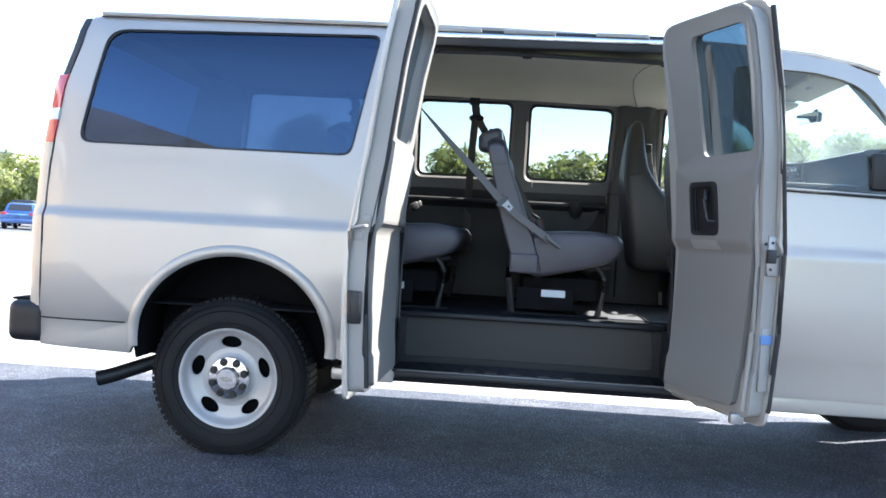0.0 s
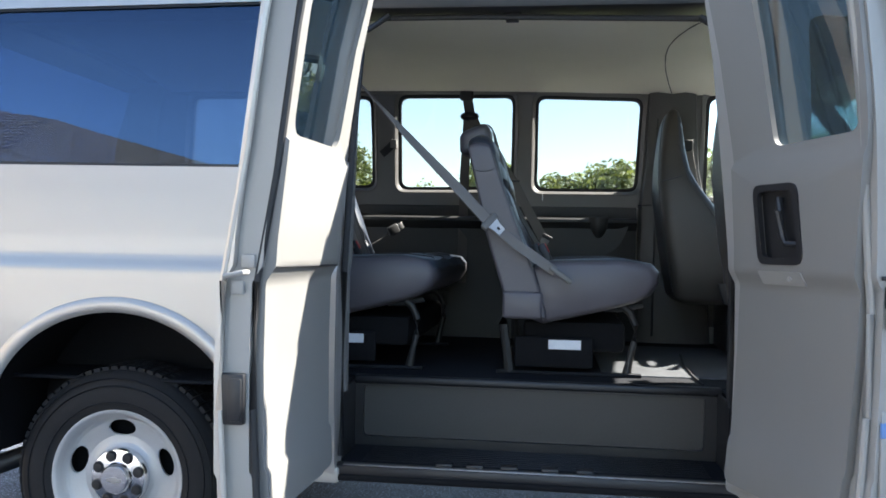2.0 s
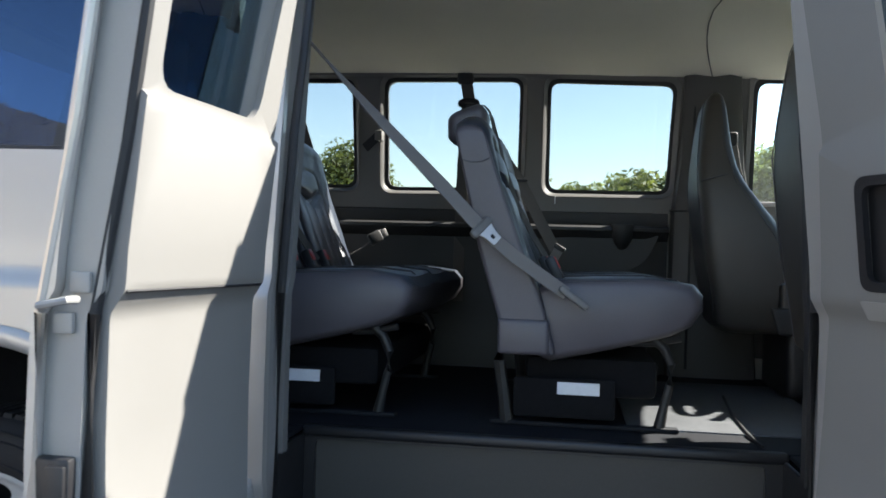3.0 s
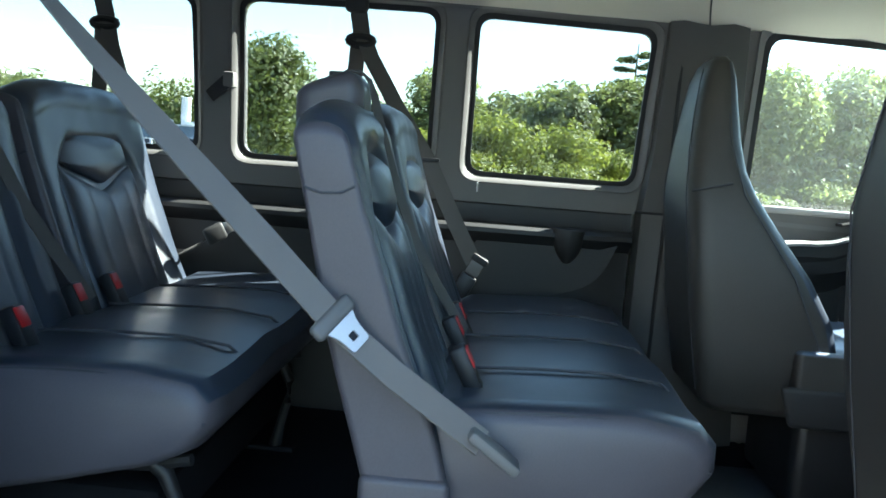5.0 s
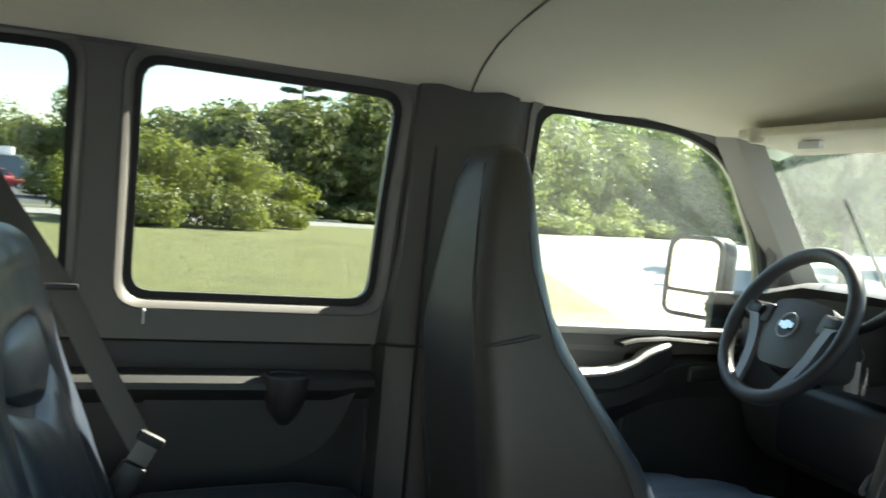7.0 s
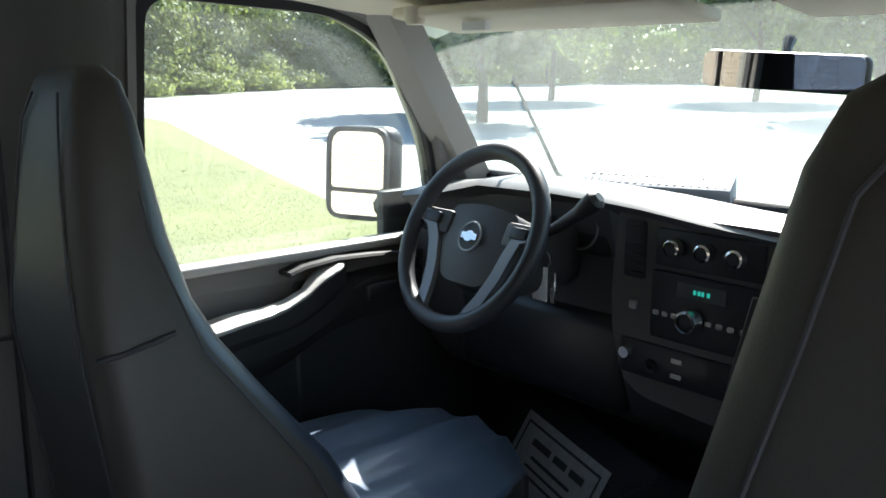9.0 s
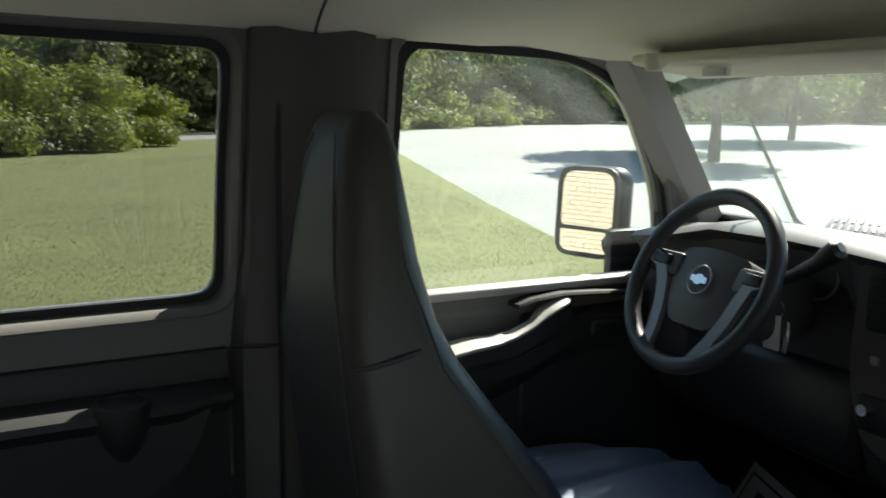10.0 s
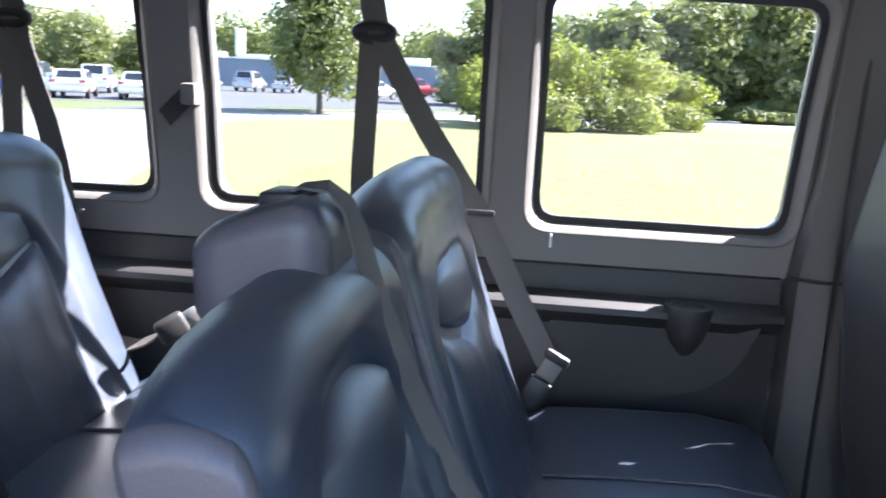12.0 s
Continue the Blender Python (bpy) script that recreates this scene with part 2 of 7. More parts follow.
def rbox(x0, x1, y0, y1, z0, z1, r=0.02, seg=3, fn=None, m=None, cuts=0, bm=None):
    """A box with rounded edges, its faces cut for bending; fn moves each vertex, m then places it."""
    b = bmesh.new()
    box(b, x0, x1, y0, y1, z0, z1)
    if cuts:
        bmesh.ops.subdivide_edges(b, edges=b.edges[:], cuts=cuts, use_grid_fill=True)
    r = min(r, 0.49 * min(x1 - x0, y1 - y0, z1 - z0))
    sharp = [e for e in b.edges if len(e.link_faces) == 2 and e.calc_face_angle(0) > 0.5]
    bmesh.ops.bevel(b, geom=sharp, offset=r, segments=seg, profile=0.5, affect="EDGES", clamp_overlap=True)
    for v in b.verts:
        if fn:
            v.co = Vector(fn(v.co))
        if m:
            v.co = m @ v.co
    if bm is None:
        return b
    join(bm, b)
    return bm


def join(bm, other):
    me = bpy.data.meshes.new("tmp")
    other.to_mesh(me)
    other.free()
    bm.from_mesh(me)
    bpy.data.meshes.remove(me)


def rounded(points, r, n=4):
    """A closed outline with rounded corners."""
    out, k = [], len(points)
    rs = r if isinstance(r, (list, tuple)) else [r] * k
    for i in range(k):
        p, a, b = Vector(points[i]), Vector(points[i - 1]), Vector(points[(i + 1) % k])
        da, db = (a - p), (b - p)
        q = min(rs[i], 0.45 * da.length, 0.45 * db.length)
        if q < 1e-5:
            out.append(tuple(p))
            continue
        p0, p1 = p + da.normalized() * q, p + db.normalized() * q
        for j in range(n + 1):
            s = j / n
            c = p0 * (1 - s) ** 2 + p * 2 * s * (1 - s) + p1 * s * s
            out.append((c.x, c.y))
    return out


def rect(u0, u1, v0, v1, r=0.0, n=4):
    return rounded([(u0, v0), (u1, v0), (u1, v1), (u0, v1)], r, n) if r else [(u0, v0), (u1, v0), (u1, v1), (u0, v1)]


def sheet(outline, holes, fmap, thick, cuts_u=(), cuts_v=()):
    """A thick sheet with openings: cut flat, then laid on a surface by fmap(u, v, w); w runs from 0 to thick."""
    bm = bmesh.new()
    edges = []
    for loop in (outline, *holes):
        vs = [bm.verts.new((u, v, 0)) for u, v in loop]
        edges += [bm.edges.new((vs[i], vs[(i + 1) % len(vs)])) for i in range(len(vs))]
    bmesh.ops.triangle_fill(bm, use_beauty=True, edges=edges)
    for axis, vals in ((0, cuts_u), (1, cuts_v)):
        for c in vals:
            co, no = Vector((0, 0, 0)), Vector((0, 0, 0))
            co[axis], no[axis] = c, 1
            bmesh.ops.bisect_plane(bm, geom=bm.verts[:] + bm.edges[:] + bm.faces[:], dist=1e-5, plane_co=co, plane_no=no)
    flat = {v: tuple(v.co)[:2] for v in bm.verts}
    faces, rim = bm.faces[:], [e for e in bm.edges if len(e.link_faces) == 1]
    back = {v: bm.verts.new(fmap(*flat[v], thick)) for v in flat}
    for v, (a, b) in flat.items():
        v.co = fmap(a, b, 0.0)
    for f in faces:
        bm.faces.new([back[v] for v in reversed(f.verts)])
    for e in rim:
        a, b = e.verts
        bm.faces.new((a, b, back[b], back[a]))
    return bm


def tube(points, radius, n=8, bm=None, closed=False, flat=1.0, up=(0, 0, 1)):
    """A round or flattened bar along points; radius one number or one a point."""
    own = bm is None
    bm = bm or bmesh.new()
    pts = [Vector(p) for p in points]
    k = len(pts)
    rs = radius if isinstance(radius, (list, tuple)) else [radius] * k
    rings = []
    for i, p in enumerate(pts):
        a = pts[i - 1] if (i or closed) else p
        b = pts[(i + 1) % k] if (i < k - 1 or closed) else p
        t = (b - a).normalized()
        s = t.cross(Vector(up))
        s = s.normalized() if s.length > 1e-4 else t.cross(Vector((1, 0, 0))).normalized()
        u = s.cross(t)
        rings.append([bm.verts.new(p + (s * math.cos(w) + u * math.sin(w) * flat) * rs[i]) for w in (2 * math.pi * j / n for j in range(n))])
    for i in range(k if closed else k - 1):
        ra, rb = rings[i], rings[(i + 1) % k]
        for j in range(n):
            bm.faces.new((ra[j], ra[(j + 1) % n], rb[(j + 1) % n], rb[j]))
    if not closed:
        bm.faces.new(rings[0][::-1])
        bm.faces.new(rings[-1])
    return bm


def loft(rings, caps=True, bm=None):
    bm = bm or bmesh.new()
    made = [[bm.verts.new(p) for p in ring] for ring in rings]
    n = len(made[0])
    for a, b in zip(made, made[1:]):
        for j in range(n):
            bm.faces.new((a[j], a[(j + 1) % n], b[(j + 1) % n], b[j]))
    if caps:
        bm.faces.new(made[0][::-1])
        bm.faces.new(made[-1])
    return bm


def lathe(profile, centre, axis="y", n=40, bm=None, sweep=None):
    """Turns a profile of (radius, along) round an axis through centre."""
    own = bm or bmesh.new()
    rings = []
    for r, a in profile:
        ring = []
        for j in range(n):
            w = 2 * math.pi * j / n
            c, s = r * math.cos(w), r * math.sin(w)
            p = {"y": (c, a, s), "x": (a, c, s), "z": (c, s, a)}[axis]
            ring.append(own.verts.new(Vector(centre) + Vector(p)))
        rings.append(ring)
    for a, b in zip(rings, rings[1:]):
        for j in range(n):
            own.faces.new((a[j], a[(j + 1) % n], b[(j + 1) % n], b[j]))
    return own


def ribbon(points, normals, width, thick, bm=None):
    """A flat band along points; normals give its broad face."""
    bm = bm or bmesh.new()
    pts, rings = [Vector(p) for p in points], []
    for i, p in enumerate(pts):
        t = (pts[min(i + 1, len(pts) - 1)] - pts[max(i - 1, 0)]).normalized()
        nrm = Vector(normals[i] if isinstance(normals[0], (list, tuple)) else normals).normalized()
        s = t.cross(nrm).normalized()
        u = s.cross(t).normalized()
        rings.append([bm.verts.new(p + s * a * width / 2 + u * b * thick / 2) for a, b in ((-1, -1), (1, -1), (1, 1), (-1, 1))])
    for a, b in zip(rings, rings[1:]):
        for j in range(4):
            bm.faces.new((a[j], a[(j + 1) % 4], b[(j + 1) % 4], b[j]))
    bm.faces.new(rings[0][::-1])
    bm.faces.new(rings[-1])
    return bm


def lerp(a, b, s):
    return a + (b - a) * s


def curve_at(table, x):
    """Straight lines through a table of (x, y)."""
    if x <= table[0][0]:
        return table[0][1]
    for (a, fa), (b, fb) in zip(table, table[1:]):
        if x <= b:
            return lerp(fa, fb, (x - a) / (b - a))
    return table[-1][1]

# ---- the van: body ----
HW = [(0.38, 0.955), (0.50, 0.985), (0.64, 0.992), (0.655, 1.0), (0.9, 1.004), (1.085, 1.001), (1.100, 0.999), (1.135, 0.977), (1.150, 0.975), (1.20, 0.972), (1.42, 0.946), (1.75, 0.905), (1.98, 0.862), (2.04, 0.835), (2.07, 0.805), (2.10, 0.74)]


def hw(z):
    return curve_at(HW, z)


def tail(x):
    return 0.03 * max(0.0, (-0.72 - x) / 0.2) ** 2


def right_skin(x, z, w):
    return Vector((x, -(hw(z) - tail(x) - w), z))


def left_skin(x, z, w):
    return Vector((x, hw(z) - tail(x) - w, z))


ZCUTS = (0.5, 0.64, 0.655, 0.9, 1.07, 1.085, 1.100, 1.112, 1.124, 1.135, 1.150, 1.2, 1.42, 1.6, 1.75, 1.87, 1.98, 2.04)
van = bare("passenger_van", "champagne silver passenger van with its side doors standing open", "van")

# rear edge of the side panels
REAR = [(0.49, -0.890), (1.0, -0.892), (1.25, -0.898), (1.444, -0.884), (1.716, -0.856), (1.913, -0.797), (2.064, -0.770)]
# rear quarter with the wheel arch and the long tinted window
AX, AZ, AR, ARZ = 0.032, 0.555, 0.462, 0.412
arch = [(AX + AR * math.cos(w), AZ + ARZ * math.sin(w)) for w in (math.pi + 0.08 - (math.pi + 0.16) * i / 28 for i in range(29))]
quarter_outline = [(-0.89, 0.49), (-0.45, 0.475), *arch, (0.78, 0.445), (0.78, 2.06), *[(x, z) for z, x in REAR[:0:-1]]]
win_r = rounded([(-0.766, 1.444), (0.536, 1.438), (0.640, 2.016), (-0.672, 1.998)], [0.07, 0.05, 0.05, 0.09])
part("quarter_panel", sheet(quarter_outline, [win_r], right_skin, 0.03, (-0.85, -0.8, -0.75, -0.72), ZCUTS), PAINT, van)
qwin = part("quarter_window", sheet(rounded([(-0.776, 1.437), (0.544, 1.431), (0.648, 2.023), (-0.680, 2.005)], [0.07, 0.05, 0.05, 0.09]), [], lambda x, z, w: right_skin(x, z, w + 0.012), 0.005, (), (1.6, 1.75, 1.87, 1.98)), TINT, van, "dark tinted glass")
part("window_seal", sheet(rounded([(-0.779, 1.432), (0.548, 1.426), (0.652, 2.027), (-0.684, 2.009)], [0.07, 0.05, 0.05, 0.09]), [rounded([(-0.754, 1.454), (0.528, 1.448), (0.630, 2.006), (-0.662, 1.988)], [0.07, 0.05, 0.05, 0.09])], lambda x, z, w: right_skin(x, z, w + 0.006), 0.012, (), (1.6, 1.75, 1.87, 1.98)), RUBBER, qwin)
lip = [right_skin(AX + (AR + 0.004) * math.cos(w), AZ + (ARZ + 0.010) * math.sin(w), -0.004) for w in (math.pi + 0.1 - (math.pi + 0.2) * i / 40 for i in range(41))]
part("arch_flare", tube(lip, 0.026, 10, flat=0.55, up=(0, 1, 0)), PAINT, van)
groove = [right_skin(x, 0.618, -0.001) for x in (-0.9, -0.85, -0.8, -0.72, -0.6, -0.47)]
part("body_seam", tube(groove, 0.004, 6), RUBBER, van)
well = bmesh.new()
rings = []
for y in (-0.96, -0.80, -0.62):
    rings.append([(AX + (AR + 0.01) * math.cos(w), y, AZ + (ARZ + 0.01) * math.sin(w)) for w in (math.pi + 0.25 - (math.pi + 0.5) * i / 28 for i in range(29))])
made = [[well.verts.new(q) for q in ring] for ring in rings]
for a, b in zip(made, made[1:]):
    for j in range(len(a) - 1):
        well.faces.new((a[j], a[j + 1], b[j + 1], b[j]))
box(well, -0.5, 0.55, -0.61, -0.6, 0.42, 1.02)
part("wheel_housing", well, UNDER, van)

# fuel-side lines of the doors, tail light, bumper, exhaust
tl = bmesh.new()
for (z0, z1) in ((1.44, 1.765),):
    rows = []
    for k in range(7):
        z = lerp(z0, z1, k / 6)
        xe = curve_at(REAR, z)
        rows.append([right_skin(xe - 0.078, z, 0.10), right_skin(xe - 0.072, z, 0.012), right_skin(xe - 0.050, z, -0.006), right_skin(xe - 0.004, z, -0.008), right_skin(xe - 0.001, z, 0.03), right_skin(xe - 0.01, z, 0.10)])
    loft(rows, True, tl)
tail_light = part("tail_light", tl, LENS_RED, van, "red tail light with a white band")
wh = bmesh.new()
rows = []
for z in (1.548, 1.576, 1.604):
    xe = curve_at(REAR, z)
    rows.append([right_skin(xe - 0.082, z, 0.10), right_skin(xe - 0.076, z, 0.009), right_skin(xe - 0.051, z, -0.010), right_skin(xe - 0.003, z, -0.012), right_skin(xe, z, 0.03), right_skin(xe - 0.01, z, 0.10)])
part("reversing_lens", loft(rows, True, wh), LENS_WHITE, tail_light)
rp = bmesh.new()
rows = []
for k in range(6):
    z = lerp(1.77, 2.05, k / 5)
    xe = curve_at(REAR, z)
    rows.append([right_skin(xe - 0.05, z, 0.11), right_skin(xe - 0.042, z, 0.004), right_skin(xe - 0.004, z, -0.005), right_skin(xe - 0.001, z, 0.03)])
part("rear_pillar_cover", loft(rows, True, rp), BLACK, van)
bump = rbox(-1.06, -0.865, -0.975, 0.975, 0.495, 0.69, 0.045, 4, cuts=2)
bumper = part("rear_bumper", bump, BLACK, van, "dark grey rear bumper")
part("bumper_step", rbox(-1.055, -0.90, -0.93, 0.93, 0.687, 0.699, 0.005, 2), UNDER, bumper)
rear = bmesh.new()
for y0, y1 in ((-0.86, -0.01), (0.01, 0.86)):
    box(rear, -0.965, -0.935, y0, y1, 0.56, 1.36)
part("rear_door", rear, PAINT, van)
rows = []
for z in (0.57, 0.8, 1.0, 1.085, 1.10, 1.135, 1.15, 1.32, 1.385, 1.45):
    xb = curve_at(REAR, z)
    rows.append([right_skin(xb + 0.002, z, 0.020), right_skin(xb - 0.004, z, 0.004), right_skin(xb - 0.025, z, 0.0), right_skin(xb - 0.060, z, 0.004), right_skin(xb - 0.078, z, 0.022), Vector((xb - 0.080, -0.55, z)), Vector((xb - 0.01, -0.55, z))])
part("rear_door_edge", loft(rows), PAINT, van)
part("rear_door_seam", tube([right_skin(curve_at(REAR, z) - 0.002, z, 0.0) for z in (0.56, 0.8, 1.0, 1.085, 1.10, 1.135, 1.15, 1.32, 1.45)], 0.005, 6), RUBBER, van)
part("rear_glass", sheet([(-0.80, 1.38), (0.80, 1.38), (0.72, 2.02), (-0.72, 2.02)], [], lambda y, z, w: Vector((curve_at(REAR, z) - 0.04 + w, y, z)), 0.006, (), (1.5, 1.7, 1.96)), TINT, van)
ex = tube([(-0.36, -0.66, 0.42), (-0.48, -0.72, 0.38), (-0.60, -0.79, 0.335), (-0.67, -0.83, 0.315)], 0.036, 14)
exh = part("exhaust_pipe", ex, BLACK, van, "black tailpipe")
part("pipe_mouth", lathe([(0.030, 0.0), (0.030, 0.05), (0.0, 0.05)], (0, 0, 0), "x", 14), UNDER, exh).matrix_basis = exh.matrix_basis.inverted() @ Matrix.Translation((-0.672, -0.831, 0.3145)) @ Euler((0, -0.2, 0.55)).to_matrix().to_4x4()

# roof, drip rails, header
ROOFX = [(-0.62, 0.0), (0.9, 0.0), (2.0, -0.03), (2.45, -0.055), (2.72, -0.085), (2.9, -0.14)]


def roof_map(x, s, w):
    y = s * 0.80
    crown = 0.085 * (1 - abs(s) ** 2.6) + curve_at([(-0.75, -0.05), (-0.55, 0.0), (3, 0.0)], x) * (1 - abs(s) ** 4)
    return Vector((x, y, 2.068 + crown + curve_at(ROOFX, x) - w))


part("roof", sheet([(-0.75, -1), (2.90, -1), (2.90, 1), (-0.75, 1)], [], roof_map, 0.02, (-0.65, -0.5, -0.3, 0.5, 1.2, 2.0, 2.35, 2.55, 2.7, 2.82), (-0.93, -0.8, -0.6, -0.3, 0, 0.3, 0.6, 0.8, 0.93)), PAINT, van)
# closing header over the rear doors, and the rear left corner post
rows = []
for k in range(13):
    u = -1 + k / 6
    e = roof_map(-0.746, u, 0.0)
    rows.append([e, Vector((-0.785, e.y, lerp(e.z, 2.0, 0.35))), Vector((-0.825, e.y, 1.985)), Vector((-0.800, e.y, 1.975)), Vector((-0.740, e.y, e.z - 0.045))])
part("rear_header", loft(rows), PAINT, van)
rows = []
for k in range(8):
    z = lerp(1.37, 2.045, k / 7)
    xg = curve_at(REAR, z) - 0.04
    rows.append([Vector((xg + 0.045, 0.70, z)), Vector((xg + 0.010, 0.70, z)), left_skin(xg + 0.02, z, 0.006), left_skin(xg + 0.17, z, 0.034), left_skin(xg + 0.17, z, 0.06)])
part("rear_corner_post", loft(rows), TRIM_DK, van)
for s in (-1, 1):
    rail = [(x, s * 0.815, 2.078 + curve_at(ROOFX, x)) for x in (-0.73, -0.3, 0.5, 1.2, 2.0, 2.35, 2.6, 2.8, 2.9)]
    part("drip_rail", tube(rail, 0.010, 8), PAINT, van)
    part("rail_seam", tube([(x, y * 1.012, z - 0.016) for x, y, z in rail], 0.004, 6), RUBBER, van)
part("door_header", rbox(0.74, 2.08, -0.865, -0.70, 1.975, 2.055, 0.012, 2), BLACK, van, "black header over the side doorway")
part("header_strip", rbox(0.80, 2.04, -0.878, -0.860, 2.010, 2.034, 0.006, 2), CHROME, van)
# Pale blocks stand for the patches of light along the header.
for x in (0.86, 1.20, 1.62):
    part("header_gleam", rbox(x, x + 0.24, -0.884, -0.862, 2.036, 2.056, 0.006, 2), PAINT_IN, van)
catch = bmesh.new()
rbox(1.285, 1.345, -0.80, -0.76, 1.962, 1.976, 0.004, 2, bm=catch)
tube([(1.295, -0.79, 1.964), (1.295, -0.79, 1.948), (1.335, -0.79, 1.948), (1.335, -0.79, 1.964)], 0.005, 6, catch)
part("roof_catch", catch, BLACK, van)
part("door_seal", tube([(0.88, -0.80, 1.962), (1.2, -0.80, 1.962), (1.96, -0.80, 1.945)], 0.010, 8), RUBBER, van)

# pillars either side of the doorway
def pillar(x0, x1, z0, z1, w0, w1, name, mat):
    return part(name, sheet([(x0, z0), (x1, z0), (x1, z1), (x0, z1)], [], lambda x, z, w: right_skin(x, z, w0 + w), w1 - w0, (), ZCUTS), mat, van)


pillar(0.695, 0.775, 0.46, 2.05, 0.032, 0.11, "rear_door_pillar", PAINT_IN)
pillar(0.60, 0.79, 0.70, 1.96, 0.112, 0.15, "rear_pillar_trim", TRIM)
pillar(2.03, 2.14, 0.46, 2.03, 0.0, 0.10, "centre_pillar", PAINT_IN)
pillar(2.02, 2.25, 0.70, 1.95, 0.112, 0.15, "centre_pillar_trim", TRIM_DK)
part("doorway_seal", tube([(0.79, -0.93, 0.50), (0.79, -0.935, 1.1), (0.80, -0.90, 1.5), (0.82, -0.85, 1.90), (0.90, -0.82, 1.965)], 0.011, 8), RUBBER, van)
part("doorway_seal", tube([(2.02, -0.93, 0.50), (2.02, -0.935, 1.1), (2.015, -0.90, 1.5), (2.0, -0.85, 1.88), (1.92, -0.82, 1.945)], 0.011, 8), RUBBER, van)

# cab side, fender, nose
cab_out = [(2.14, 0.475), (3.08, 0.465), (3.12, 1.36), (3.08, 1.44), (3.0, 1.70), (2.87, 1.90), (2.72, 1.965), (2.45, 2.01), (2.14, 2.03)]
CABR = [(2.24, 1.40), (3.03, 1.375), (2.955, 1.65), (2.80, 1.86), (2.62, 1.915), (2.24, 1.935)]
CABL = [(2.235, 1.44), (3.0, 1.42), (2.935, 1.68), (2.80, 1.895), (2.63, 1.962), (2.235, 1.978)]
CRAD = [0.04, 0.04, 0.08, 0.12, 0.1, 0.05]


def swell(q, d):
    cx, cz = sum(p[0] for p in q) / len(q), sum(p[1] for p in q) / len(q)
    return [(x + d * (1 if x > cx else -1), z + d * (1 if z > cz else -1)) for x, z in q]


for skin, name, q in ((right_skin, "cab_door", CABR), (left_skin, "driver_door", CABL)):
    cd = part(name, sheet(cab_out, [rounded(q, CRAD)], skin, 0.03, (), ZCUTS), PAINT, van)
    part("cab_window", sheet(rounded(swell(q, 0.01), CRAD), [], lambda x, z, w, k=skin: k(x, z, w + 0.016), 0.004, (), (1.5, 1.6, 1.75, 1.87)), CLEAR, cd)
    part("belt_moulding", tube([skin(x, lerp(q[0][1], q[1][1], (x - 2.2) / 0.85) - 0.012, -0.004) for x in (2.16, 2.5, 2.9, 3.06)], 0.012, 8, flat=0.6), BLACK, cd)
    part("window_seal", sheet(rounded(swell(q, 0.012), CRAD), [rounded(q, CRAD)], lambda x, z, w, k=skin: k(x, z, w + 0.012), 0.022, (), (1.5, 1.6, 1.75, 1.87)), RUBBER, cd)
pillar(2.135, 2.15, 0.46, 2.0, -0.001, 0.02, "cab_door_gap", RUBBER)


def nose(z, x):
    return max(0.0, (x - 3.6) / 0.75) ** 2 * 0.16


FA = [(3.56 + 0.44 * math.cos(w), 0.50 + 0.44 * math.sin(w)) for w in (math.pi + 0.05 - (math.pi + 0.1) * i / 24 for i in range(25))]
for s, name in ((-1, "fender"), (1, "fender")):
    part(name, sheet([(3.09, 0.47), *FA, (4.2, 0.5), (4.25, 1.05), (4.05, 1.22), (3.13, 1.37)], [], lambda x, z, w, k=s: Vector((x, k * (hw(z) - nose(z, x) - w), z)), 0.03, (3.4, 3.6, 3.8, 4.0), ZCUTS), PAINT, van)


def hood_map(x, s, w):
    return Vector((x, s * (0.93 - nose(1.2, x)), 1.38 + 0.15 * (1 - abs(s) ** 2.5) - 0.28 * max(0, (x - 3.13)) ** 1.35 - w))


part("hood", sheet([(3.13, -1), (4.28, -1), (4.28, 1), (3.13, 1)], [], hood_map, 0.02, (3.45, 3.65, 3.85, 4.05), (-0.8, -0.5, 0, 0.5, 0.8)), PAINT, van)
part("grille", rbox(4.18, 4.27, -0.80, 0.80, 0.55, 1.08, 0.03, 3), BLACK, van)

# left side wall with its windows
W1 = [(1.374, 1.499), (1.890, 1.499), (1.907, 1.958), (1.376, 1.973)]
W2 = [(0.648, 1.499), (1.245, 1.504), (1.252, 1.977), (0.648, 1.977)]
W3 = [(-0.55, 1.499), (0.500, 1.506), (0.494, 1.972), (-0.50, 1.977)]


def grow(q, d):
    return [(q[0][0] - d, q[0][1] - d), (q[1][0] + d, q[1][1] - d), (q[2][0] + d, q[2][1] + d), (q[3][0] - d, q[3][1] + d)]


left_outline = [(-0.90, 0.53), (2.14, 0.44), (2.14, 2.06), (-0.60, 2.06), (-0.83, 1.70), (-0.905, 1.32)]
part("side_panel", sheet(left_outline, [rounded(grow(q, 0.0), 0.045) for q in (W1, W2, W3)], left_skin, 0.03, (-0.85, -0.8, -0.72), ZCUTS), PAINT, van)
for q in (W1, W2, W3):
    wd = part("side_window", sheet(rounded(grow(q, 0.008), 0.045), [], lambda x, z, w: left_skin(x, z, w + 0.033), 0.004, (), (1.6, 1.75, 1.87)), SMOKE, van)
    part("window_gasket", sheet(rounded(grow(q, 0.016), 0.052), [rounded(grow(q, -0.006), 0.042)], lambda x, z, w: left_skin(x, z, w + 0.038), 0.016, (), (1.6, 1.75, 1.87)), RUBBER, wd, "black rubber gasket")
    part("window_seal", sheet(rounded(grow(q, 0.012), 0.05), [rounded(grow(q, 0.0), 0.045)], lambda x, z, w: left_skin(x, z, w + 0.031), 0.012, (), (1.6, 1.75, 1.87)), RUBBER, wd)

